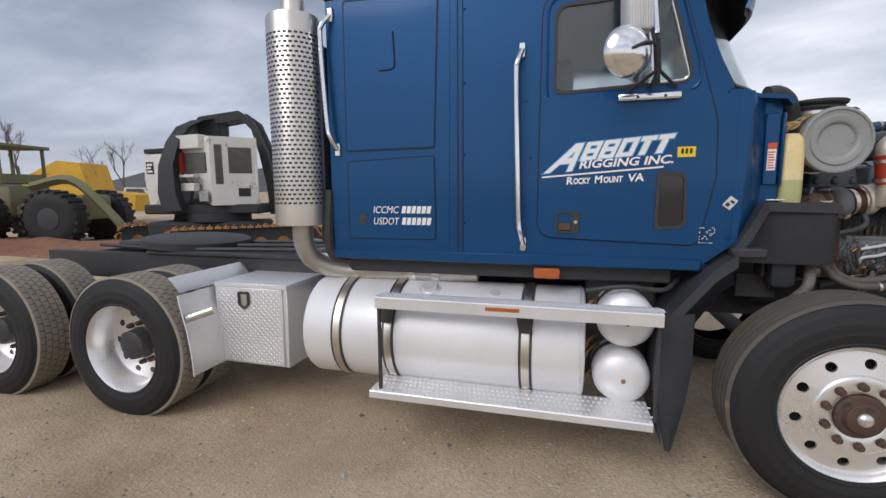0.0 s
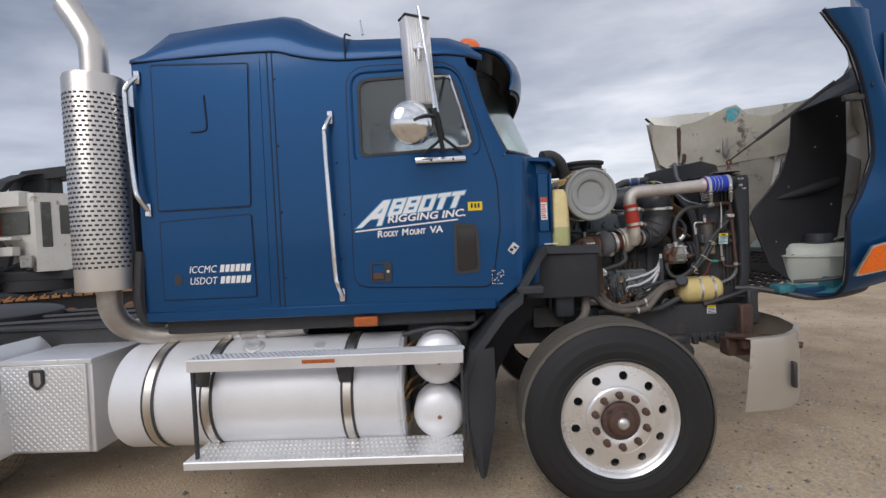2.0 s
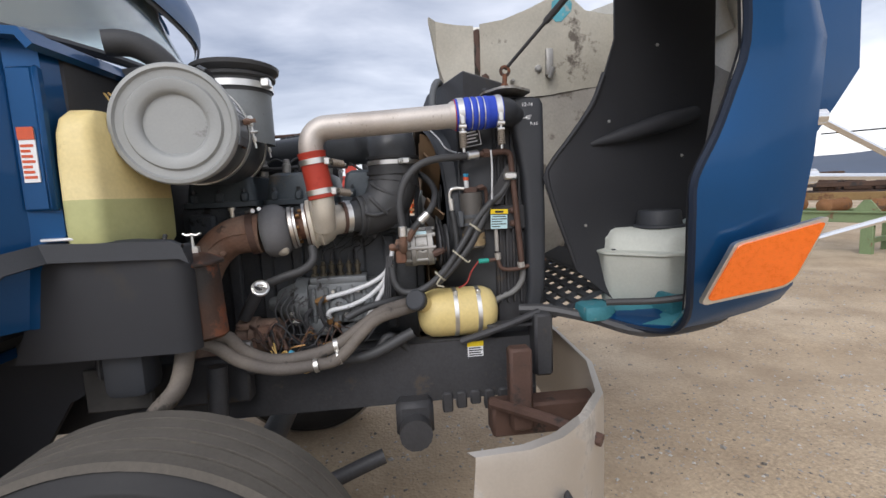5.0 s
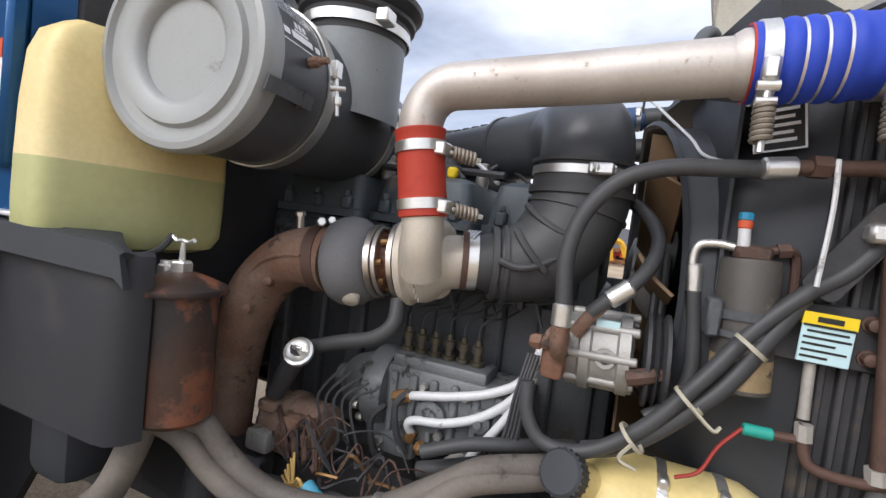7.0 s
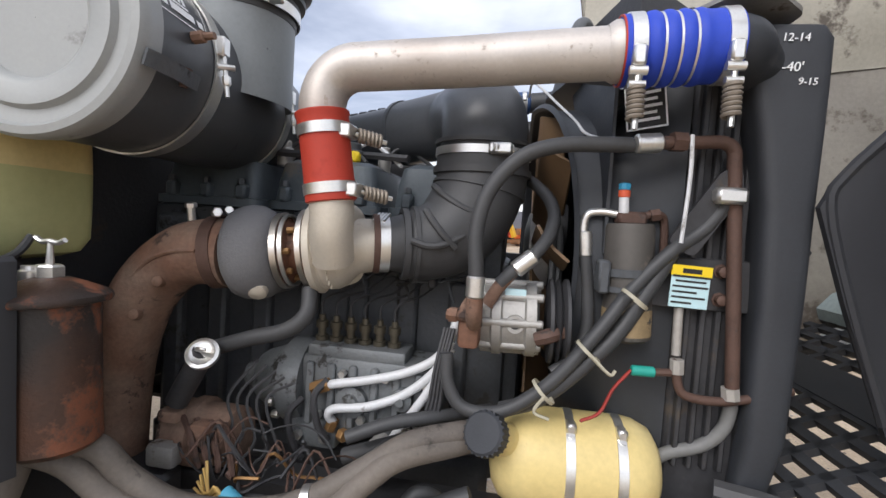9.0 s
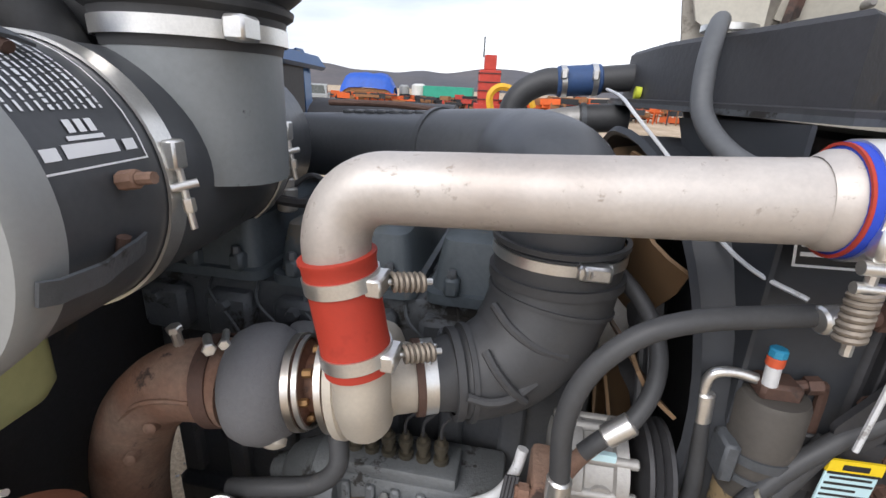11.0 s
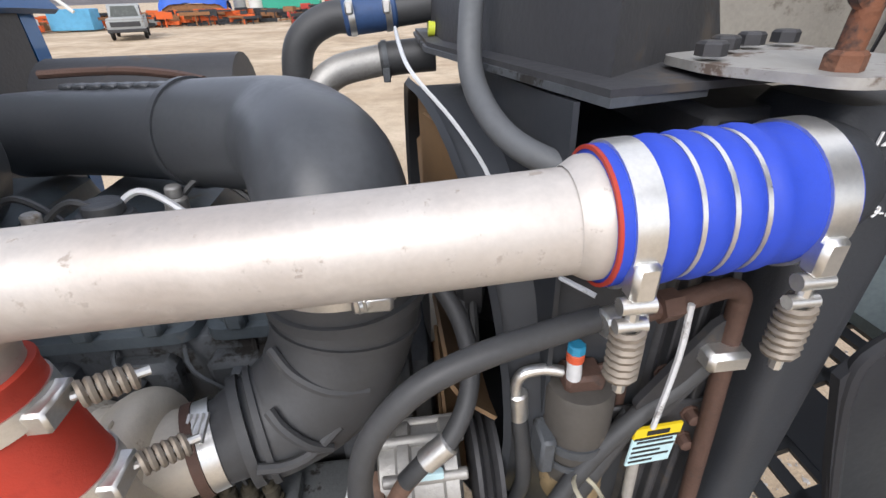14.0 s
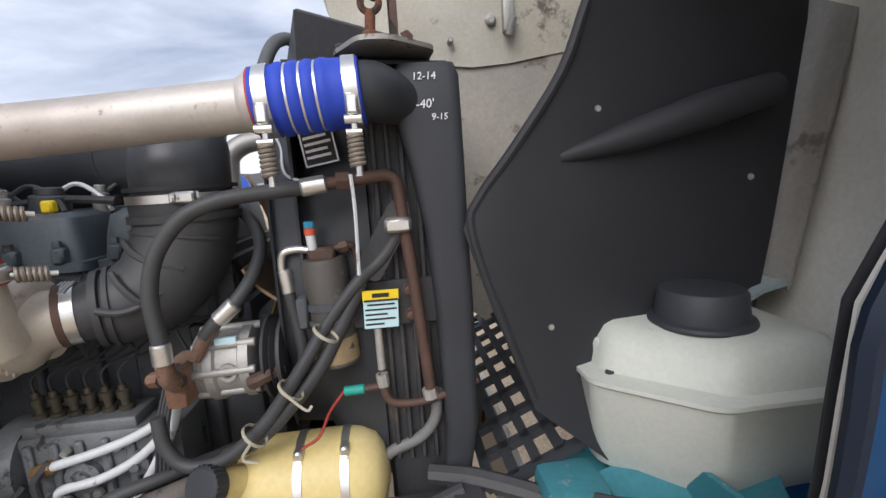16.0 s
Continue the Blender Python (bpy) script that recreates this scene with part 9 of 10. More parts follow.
g_patch = gramp(gnoise(0.55, 4).outputs["Fac"], [(0.42, (0.12, 0.12, 0.12)), (0.62, (0.62, 0.62, 0.62))])
c2 = gmix(c1, g_fine.outputs[0], g_patch.outputs[0], "MULTIPLY")
c3 = gmix(c2, g_vor.outputs[0], 0.16, "MULTIPLY")
gL.new(c3, gb.inputs["Base Color"])
gb.inputs["Roughness"].default_value = 0.92
gbump = gN.new("ShaderNodeBump")
gbump.inputs["Strength"].default_value, gbump.inputs["Distance"].default_value = 0.45, 0.012
gsum = gN.new("ShaderNodeMath")
gL.new(gnoise(24, 6, 0.7).outputs["Fac"], gsum.inputs[0])
gL.new(vor.outputs["Distance"], gsum.inputs[1])
gL.new(gsum.outputs[0], gbump.inputs["Height"])
gL.new(gbump.outputs[0], gb.inputs["Normal"])


def ground_z(x, y):
    """Height of the yard: shallow ruts and rises, level under the truck."""
    d = max(0.0, math.hypot(x + 1.5, y) - 3.0)
    k = min(1.0, d / 6.0)
    return 0.012 * noise.noise((x * 0.9, y * 0.9, 0)) + k * 0.05 * noise.noise((x * 0.25, y * 0.25, 3.0)) - 0.004


bm = bmesh.new()
xs = sorted({round(v, 3) for v in [-9 + 0.25 * i for i in range(97)]} | {-3000, -1200, -500, -200, -90, -50, -35, -25, -18, -14, -11, 18, 22, 28, 36, 50, 90, 200, 500, 1200, 3000})
yv = sorted({round(v, 3) for v in [-8 + 0.25 * i for i in range(65)]} | {-3000, -1200, -500, -200, -90, -50, -30, -20, -14, -10, 10, 13, 17, 22, 28, 36, 50, 90, 200, 500, 1200, 3000})
grid = [[bm.verts.new((x, y, ground_z(x, y) if abs(x) < 60 and abs(y) < 60 else 0)) for y in yv] for x in xs]
for a, b in zip(grid, grid[1:]):
    for j in range(len(yv) - 1):
        bm.faces.new((a[j], b[j], b[j + 1], a[j + 1]))
ground = part("ground", bm, GRAVEL, None)
tagged(ground, "packed tan gravel and dirt of a machinery yard", "ground", kind="structure")

STONE = mat("loose_stone", (0.30, 0.28, 0.25), 0.9, 0, 0.3, 12, 80)
sn = STONE.node_tree
geo = sn.nodes.new("ShaderNodeNewGeometry")
rp = sn.nodes.new("ShaderNodeValToRGB")
rp.color_ramp.elements[0].color, rp.color_ramp.elements[1].color = (0.13, 0.115, 0.098, 1), (0.50, 0.47, 0.43, 1)
sn.links.new(geo.outputs["Random Per Island"], rp.inputs["Fac"])
sn.links.new(rp.outputs["Color"], sn.nodes["Principled BSDF"].inputs["Base Color"])
rng = random.Random(5)
verts, faces = [], []
OCT = [(1, 0, 0), (-1, 0, 0), (0, 1, 0), (0, -1, 0), (0, 0, 1), (0, 0, -1)]
OF = [(0, 2, 4), (2, 1, 4), (1, 3, 4), (3, 0, 4), (2, 0, 5), (1, 2, 5), (3, 1, 5), (0, 3, 5)]


def scatter(n, x0, x1, y0, y1, smin, smax):
    for _ in range(n):
        x, y = rng.uniform(x0, x1), rng.uniform(y0, y1)
        s = smin + (smax - smin) * rng.random() ** 3
        a = rng.uniform(0, 6.28)
        k = len(verts)
        for ox, oy, oz in OCT:
            px, py, pz = ox * s * rng.uniform(0.7, 1.3), oy * s * rng.uniform(0.6, 1.1), oz * s * rng.uniform(0.35, 0.7)
            verts.append((x + px * math.cos(a) - py * math.sin(a), y + px * math.sin(a) + py * math.cos(a), ground_z(x, y) + pz + s * 0.12))
        faces.extend([(k + i, k + j, k + l) for i, j, l in OF])


scatter(9000, -5.5, 4.5, -3.3, 0.8, 0.004, 0.014)
scatter(9000, 0.5, 8.0, -3.5, 5.0, 0.004, 0.018)
scatter(700, -5, 9.0, -3.3, 5.0, 0.012, 0.028)
for _ in range(46):
    cx, cy = rng.uniform(-4.5, 5.0), rng.uniform(-3.2, 1.5)
    scatter(70, cx - 0.3, cx + 0.3, cy - 0.18, cy + 0.18, 0.003, 0.016)
me = bpy.data.meshes.new("gravel_stones")
me.from_pydata(verts, [], faces)
me.materials.append(STONE)
stones = tagged(new("gravel_stones", me), "loose grey and tan gravel stones", "gravel", kind="stuff")

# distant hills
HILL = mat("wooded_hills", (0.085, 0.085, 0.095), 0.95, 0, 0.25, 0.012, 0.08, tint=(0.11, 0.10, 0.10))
# aerial haze is put into the far ridge's bluer, paler colour
HILL_FAR = mat("hazed_far_hills", (0.10, 0.125, 0.17), 0.95, 0, 0.12, 0.004, 0.03)


def ridge(name, d, a0, a1, h, seed, material, label):
    bm = bmesh.new()
    rows = []
    n = 90
    for i in range(n + 1):
        a = radians(a0 + (a1 - a0) * i / n)
        hh = h * (0.62 + 0.38 * noise.noise((i * 0.06, seed, 0)) + 0.12 * noise.noise((i * 0.22, seed, 4))) * min(1, 6 * i / n, 6 * (n - i) / n)
        c, s = math.cos(a), math.sin(a)
        rows.append([(c * d * 0.80, s * d * 0.80, -2), (c * d * 0.9, s * d * 0.9, max(0, hh * 0.55)), (c * d, s * d, max(1, hh)), (c * d * 1.15, s * d * 1.15, -2)])
    add_sheet(bm, rows, 0)
    return tagged(part(name, bm, material), label, "hills", kind="structure")


ridge("backdrop_1", 900, 70, 150, 62, 1.7, HILL, "low grey-brown wooded ridge")
ridge("backdrop_2", 1500, -30, 85, 95, 5.1, HILL_FAR, "distant hills with blue haze in their colour")
ridge("backdrop_3", 700, 118, 200, 22, 9.3, HILL, "low dark treeline")

# bare trees
BARK = mat("grey_bark", (0.14, 0.125, 0.115), 0.95, 0, 0.2, 3, 30)


def bare_tree(x, y, h, seed):
    r = random.Random(seed)
    t = thing("bare_tree", (x, y, 0), "leafless grey deciduous tree at the edge of the yard", "tree", "bare trees along the yard")
    bm = bmesh.new()
    bt = bmesh.new()

    def limb(p, d, l, rad, depth):
        q = p + d * l
        mid = p + d * l * 0.5 + Vector((r.uniform(-1, 1), r.uniform(-1, 1), 0.3)) * l * 0.06
        add_tube(bm if depth < 2 else bt, [p, mid, q], rad, 5 if depth < 2 else 3, 2, radii=[rad, rad * 0.8, rad * 0.55])
        if depth < 5:
            for k in range(2 if depth < 1 else 3):
                nd = (d + Vector((r.uniform(-1, 1), r.uniform(-1, 1), r.uniform(-0.1, 0.7))) * 0.62).normalized()
                limb(p + d * l * r.uniform(0.55, 1.0), nd, l * r.uniform(0.55, 0.78), rad * 0.55, depth + 1)

    limb(Vector((x, y, -0.1)), Vector((0, 0, 1)), h * 0.33, h * 0.018, 0)
    part("trunk", bm, BARK, t)
    part("crown", bt, BARK, t, "bare twigs")


for x, y, h, s in ((-62, 24, 15, 3), (-70, 33, 13, 8), (-75, 42, 16, 12), (-66, 50, 12, 21), (-90, 22, 17, 31), (-84, 60, 14, 44), (-58, 14, 11, 52)):
    bare_tree(x, y, h, s)
# soil mounds and red dirt on the far side of the truck
SOIL = mat("red_clay_soil", (0.22, 0.105, 0.062), 0.95, 0, 0.3, 1.5, 20, bump=0.6, bscale=9, stain=(0.30, 0.22, 0.16), stain_at=0.6, stain_scale=1.2)
for cx, cy, lx, ly, h, s in ((-11.5, 5.0, 4.2, 1.1, 0.42, 1), (-16.5, 5.2, 4.0, 1.3, 0.40, 2), (-9.3, 8.8, 3.0, 1.2, 0.5, 3)):
    bm = bmesh.new()
    rows = []
    for i in range(25):
        u = -1 + 2 * i / 24
        rows.append([(cx + lx * u, cy + ly * v, max(-0.05, h * (1 - u * u) * (1 - v * v) * (0.75 + 0.6 * noise.noise((u * 3, v * 2, s))) - 0.02)) for v in [-1 + 2 * j / 10 for j in range(11)]])
    add_sheet(bm, rows, 0)
    tagged(part("soil_mound", bm, SOIL), "heap of red clay soil", "soil", kind="structure")

M_WHITE = mat("faded_white_machine", (0.62, 0.62, 0.58), 0.55, 0, 0.12, 1.5, 30, stain=(0.30, 0.25, 0.2), stain_at=0.6, stain_scale=2)
M_BLACK = mat("black_machine_steel", (0.028, 0.030, 0.033), 0.6, 0.1, 0.25, 2, 40)
M_GREEN = mat("faded_green_machine", (0.165, 0.16, 0.085), 0.65, 0, 0.2, 2, 40, stain=(0.17, 0.12, 0.07), stain_at=0.58)
M_YELLOW = mat("machine_yellow", (0.62, 0.36, 0.03), 0.55, 0, 0.15, 2, 40, stain=(0.25, 0.15, 0.06), stain_at=0.6)
M_RUST = mat("rusty_steel_tracks", (0.26, 0.125, 0.055), 0.8, 0.1, 0.3, 3, 40, stain=(0.12, 0.07, 0.045), stain_at=0.55)
M_TRACK = mat("orange_rust_shoes", (0.40, 0.20, 0.085), 0.8, 0.05, 0.3, 3, 40, stain=(0.16, 0.09, 0.055), stain_at=0.58)
M_GLASS = mat("dusty_machine_glass", (0.08, 0.085, 0.075), 0.2, 0, 0.15)
M_ORANGE = mat("machine_orange", (0.62, 0.11, 0.02), 0.55, 0, 0.15, 2, 40)
M_RED = mat("machine_red", (0.42, 0.045, 0.03), 0.55, 0, 0.2, 2, 40)
M_BLUE = mat("blue_tarpaulin", (0.02, 0.09, 0.42), 0.5, 0, 0.2, 2, 20, bump=0.4, bscale=4)
M_TEAL = mat("green_container_paint", (0.03, 0.30, 0.20), 0.5, 0, 0.12, 2, 30)
M_CONV = mat("pale_green_steel", (0.20, 0.27, 0.135), 0.6, 0, 0.2, 2, 40, stain=(0.20, 0.12, 0.07), stain_at=0.6)
M_GREY = mat("grey_machine_paint", (0.30, 0.31, 0.30), 0.6, 0, 0.15, 2, 40, stain=(0.15, 0.10, 0.07), stain_at=0.6)


def at_pose(bm, x, y, a):
    bm.transform(Matrix.Translation((x, y, 0)) @ Matrix.Rotation(radians(a), 4, "Z"))
    return bm


# tracked forestry loader
EX, EY, EA = -10.5, 6.7, 15.6
lod = thing("track_loader", (EX, EY, 0), "white-cabbed tracked log loader with black boom on rusty tracks", "excavator")
for cx, cy in ((-1.2, 1.0), (1.0, -0.5)):
    tm = Matrix.Translation((cx, cy, -0.1)) @ Matrix.Rotation(radians(25), 4, "Z")
    bm = bmesh.new()
    prof = rounded([(-1.65, 0.05), (1.65, 0.05), (1.85, 0.35), (1.65, 0.68), (-1.65, 0.68), (-1.85, 0.35)], 0.2, 4)
    add_plate(bm, prof, [], lambda a, b: (a, -0.2, b), (0, 0.4, 0))
    bm.transform(tm)
    tr = part("track", at_pose(bm, EX, EY, EA), M_BLACK, lod, "rusty crawler track")
    bm = bmesh.new()
    for k in range(44):
        d = k / 44 * 8.3
        if d < 3.3:
            px_, pz_, ra = -1.65 + d, 0.72, 0
        elif d < 4.15:
            q = (d - 3.3) / 0.85
            px_, pz_, ra = 1.65 + 0.26 * math.sin(math.pi * q), 0.365 + 0.355 * math.cos(math.pi * q), 180 * q
        elif d < 7.45:
            px_, pz_, ra = 1.65 - (d - 4.15), 0.01, 180
        else:
            q = (d - 7.45) / 0.85
            px_, pz_, ra = -1.65 - 0.26 * math.sin(math.pi * q), 0.365 - 0.355 * math.cos(math.pi * q), 180 + 180 * q
        add_box(bm, (-0.075, -0.30, -0.02), (0.075, 0.30, 0.02), 0.0, m=tm @ Matrix.Translation((px_, 0, pz_)) @ Matrix.Rotation(radians(ra), 4, "Y"))
        add_box(bm, (-0.015, -0.30, 0.02), (0.015, 0.30, 0.06), 0.0, m=tm @ Matrix.Translation((px_, 0, pz_)) @ Matrix.Rotation(radians(ra), 4, "Y"))
    part("track_shoe", at_pose(bm, EX, EY, EA), M_TRACK, tr)["kind"] = "stuff"
    for i in range(6):
        bm = bmesh.new()
        add_cyl(bm, (-1.4 + 0.56 * i, -0.23, 0.28), (-1.4 + 0.56 * i, 0.23, 0.28), 0.17, seg=14, bev=0.02)
        bm.transform(tm)
        part("track_roller", at_pose(bm, EX, EY, EA), M_RUST, tr)
bm = bmesh.new()
add_box(bm, (-1.6, -0.6, 0.35), (1.2, 0.8, 0.75), 0.06)
part("undercarriage", at_pose(bm, EX, EY, EA), M_BLACK, lod)
bm = bmesh.new()
add_cyl(bm, (0, 0.1, 0.75), (0, 0.1, 0.98), 0.8, seg=24)
part("slew_ring", at_pose(bm, EX, EY, EA), M_BLACK, lod)
bm = bmesh.new()
add_box(bm, (-1.7, -0.5, 0.95), (1.3, 1.1, 1.2), 0.04)
part("turntable", at_pose(bm, EX, EY, EA), M_BLACK, lod)
bm = bmesh.new()
add_rings(bm, [[(a, b, z) for a, b in ((-2.08 + k, 0.25), (-1.35, 0.05), (-0.5, 1.2), (-1.9 + k, 1.5))] for z, k in ((1.05, 0.10), (1.9, 0.0), (2.5, 0.05), (2.55, 0.12))])
eh = part("engine_house", at_pose(bm, EX, EY, EA), M_WHITE, lod, "white engine housing with stencilled marks")
bm = bmesh.new()
add_box(bm, (-1.85, 0.15, 2.66), (-0.75, 1.2, 2.78), 0.02, m=Matrix.Rotation(radians(-3), 4, "Y"))
part("engine_cover", at_pose(bm, EX, EY, EA), M_BLACK, eh)
bm = bmesh.new()
fm = Matrix.Translation((-2.08, 0.25, 0)) @ Matrix.Rotation(math.atan2(-0.2, 0.73), 4, "Z")
add_box(bm, (0.10, -0.015, 2.02), (0.34, -0.004, 2.34), 0, m=fm)
part("stencil_plate", at_pose(bm, EX, EY, EA), M_BLACK, eh)
bm = bmesh.new()
for k in range(3):
    add_box(bm, (0.13, -0.022, 2.06 + 0.09 * k), (0.31 - 0.05 * (k % 2), -0.014, 2.11 + 0.09 * k), 0, m=fm)
part("stencil_mark", at_pose(bm, EX, EY, EA), WHITE, eh, "white stencil bars")
bm = bmesh.new()
CA, CC, CB, CD = Vector((-0.85, -0.25, 0)), Vector((0.25, -0.75, 0)), Vector((1.2, -0.15, 0)), Vector((0.2, 0.55, 0))
add_rings(bm, [[tuple(p_ + o_ + Vector((0, 0, z))) for p_, o_ in ((CA, Vector((k, k * 0.5, 0))), (CC, Vector((0, 0, 0))), (CB, Vector((0, 0, 0))), (CD, Vector((0, 0, 0))))] for z, k in ((1.18, 0.55), (1.55, 0.30), (1.95, 0.12), (2.55, 0.06), (2.85, 0.12), (2.92, 0.2))])
cabm = part("operator_cab", at_pose(bm, EX, EY, EA), M_WHITE, lod, "white angular operator cab")


def on_face(p, q, out):
    d = (q - p).normalized()
    return Matrix(((d.x, d.y * -1, 0, p.x), (d.y, d.x, 0, p.y), (0, 0, 1, 0), (0, 0, 0, 1))) @ Matrix.Translation((0, -out, 0))


ff, sf = on_face(CA, CC, 0.0), on_face(CC, CB, 0.0)
for nm, m_, bx, mt, lb in (("cab_window", ff, (0.28, -0.02, 2.02, 1.05, 0.05, 2.52), M_GLASS, "dusty cab window"), ("cab_window", sf, (0.10, -0.012, 1.72, 0.28, 0.05, 2.72), M_GLASS, ""), ("cab_window", sf, (0.42, -0.012, 2.0, 0.98, 0.05, 2.66), M_GLASS, ""),
                           ("lamp_guard", ff, (0.06, -0.10, 2.02, 0.22, 0.05, 2.55), M_RED, "red guard beside the window"), ("cab_ledge", ff, (0.05, -0.16, 1.90, 0.75, 0.05, 1.97), M_WHITE, ""), ("cab_ledge", ff, (0.10, -0.12, 1.55, 0.70, 0.05, 1.75), M_WHITE, ""),
                           ("cab_brow", ff, (0.12, -0.14, 2.62, 1.0, 0.10, 2.96), M_WHITE, ""), ("cab_vent", sf, (0.62, -0.012, 1.40, 0.92, 0.04, 1.62), M_BLACK, ""), ("cab_vent", ff, (0.72, -0.012, 1.28, 1.05, 0.04, 1.55), M_GREY, ""),
                           ("side_frame", sf, (1.06, -0.05, 1.25, 1.11, 0.0, 2.2), M_WHITE, "")):
    bm = bmesh.new()
    add_box(bm, bx[:3], bx[3:], 0.012, m=m_)
    part(nm, at_pose(bm, EX, EY, EA), mt, cabm, lb)
bm = bmesh.new()
for y0 in (0.25, 0.75):
    rows = []
    for x, z, w in ((-1.2, 0.75, 0.30), (-1.0, 1.6, 0.30), (-0.78, 2.5, 0.22), (-0.60, 3.25, 0.20), (-0.45, 3.42, 0.20), (0.1, 3.5, 0.20), (0.62, 3.58, 0.19), (0.95, 3.3, 0.19), (1.2, 2.6, 0.19), (1.38, 1.7, 0.20), (1.45, 0.9, 0.22)):
        nx_ = 1 if z < 3.3 else 0.25
        nz_ = 0 if z < 3.3 else -1
        s_ = 1 if x < 0.7 else -1
        if z < 3.3 and x > 0.7:
            nx_ = 1
        rows.append([(x - w * nx_ * s_ * 0.6, y0, z - w * nz_ * 0.6), (x + w * nx_ * s_ * 0.6, y0, z + w * nz_ * 0.6), (x + w * nx_ * s_ * 0.6, y0 + 0.16, z + w * nz_ * 0.6), (x - w * nx_ * s_ * 0.6, y0 + 0.16, z - w * nz_ * 0.6)])
    add_rings(bm, rows)
add_rings(bm, [[(x - w, y, z), (x + w, y - 0.05, z), (x + w, y + 0.22, z + 0.05), (x - w, y + 0.26, z + 0.05)] for x, y, z, w in ((-0.80, -0.75, 1.05, 0.26), (-0.92, -0.72, 1.5, 0.24), (-0.95, -0.62, 2.2, 0.20), (-0.80, -0.50, 2.8, 0.18), (-0.62, -0.30, 3.2, 0.18), (-0.40, 0.05, 3.42, 0.18), (-0.2, 0.3, 3.48, 0.16))])
add_box(bm, (-0.6, 0.27, 2.95), (0.05, 0.9, 3.5), 0.06)
part("boom", at_pose(bm, EX, EY, EA), M_BLACK, lod, "black folded knuckle boom")
bm = bmesh.new()
for k in range(4):
    add_tube(bm, [(-1.1 + 0.06 * k, 0.1, 1.3), (-0.75, -0.2 - 0.05 * k, 1.0 + 0.05 * k), (-0.3, -0.35, 1.2 + 0.06 * k), (0.1, -0.4, 1.5)], 0.035, 6, 5)
part("hydraulic_hose", at_pose(bm, EX, EY, EA), M_BLACK, lod)

# green articulated wheel loader
WX, WY = -17.0, 6.7
gl_ = thing("wheel_loader", (WX, WY, 0), "faded green articulated wheel loader", "loader")
bm = bmesh.new()
add_box(bm, (-2.4, -0.75, 0.8), (-0.3, 0.75, 1.75), 0.12, 2), add_box(bm, (0.2, -0.6, 0.7), (1.7, 0.6, 1.45), 0.1, 2)
add_box(bm, (-0.6, -0.6, 0.8), (0.5, 0.6, 1.2), 0.1)
add_tube(bm, [(0.2, -0.6, 1.7), (1.4, -0.6, 1.9), (2.3, -0.6, 1.1), (2.8, -0.6, 0.5)], 0.14, 4, 4)
part("loader_body", at_pose(bm, WX, WY, 16), M_GREEN, gl_)
bm = bmesh.new()
for a, b in ((-1.5, -0.75), (-0.5, -0.75), (-1.5, 0.75), (-0.5, 0.75)):
    add_cyl(bm, (a, b, 1.8), (a, b, 2.9), 0.05, seg=8)
add_box(bm, (-1.65, -0.9, 2.88), (-0.35, 0.9, 2.98), 0.02), add_box(bm, (-1.5, -0.75, 1.8), (-0.5, 0.75, 2.1), 0.02)
add_box(bm, (-1.5, -0.76, 2.1), (-0.5, -0.70, 2.9), 0.02)
part("loader_canopy", at_pose(bm, WX, WY, 16), M_GREEN, gl_)
for a, b in ((-1.15, -1.0), (1.15, -1.0), (-1.15, 1.0), (1.15, 1.0)):
    bm = bmesh.new()
    add_lathe(bm, (a, b - 0.25, 0.78), (0, 1, 0), [(0.02, 0.3), (0.0, 0.5), (0.02, 0.72), (0.08, 0.80), (0.42, 0.80), (0.48, 0.72), (0.5, 0.5), (0.48, 0.3)], 32)
    wh = part("wheel", at_pose(bm, WX, WY, 16), TYRE, gl_, "large lugged tyre")
    bm = bmesh.new()
    for i in range(22):
        an = 2 * math.pi * i / 22
        add_box(bm, (-0.05, -0.25, 0.76), (0.05, 0.25, 0.83), 0.0, m=Matrix.Translation((a, b, 0.78)) @ Matrix.Rotation(an, 4, "Y"))
    part("tyre_lug", at_pose(bm, WX, WY, 16), TYRE, wh)["kind"] = "stuff"
    bm = bmesh.new()
    add_lathe(bm, (a, b - 0.27, 0.78), (0, 1, 0), [(0, 0.12), (0.02, 0.30), (0.05, 0.33), (0.06, 0.25)], 20)
    part("rim", at_pose(bm, WX, WY, 16), M_GREEN if a < 0 else FRAME_BLK, wh)

# yellow machine further back
YX, YY = -24, 13.5
ym = thing("yellow_machine", (YX, YY, 0), "yellow earthmover with raised body", "machine")
bm = bmesh.new()
add_plate(bm, [(-2.5, 0.6), (2.5, 0.6), (2.6, 1.4), (0.5, 1.6), (0.2, 2.9), (-0.8, 3.0), (-2.4, 2.2)], [], lambda a, b: (a, -1, b), (0, 2, 0))
part("body", at_pose(bm, YX, YY, 20), M_YELLOW, ym)
for a in (-1.6, 1.6):
    bm = bmesh.new()
    add_cyl(bm, (a, -1.2, 0.7), (a, -0.6, 0.7), 0.7, seg=24, bev=0.08)
    part("wheel", at_pose(bm, YX, YY, 20), TYRE, ym)


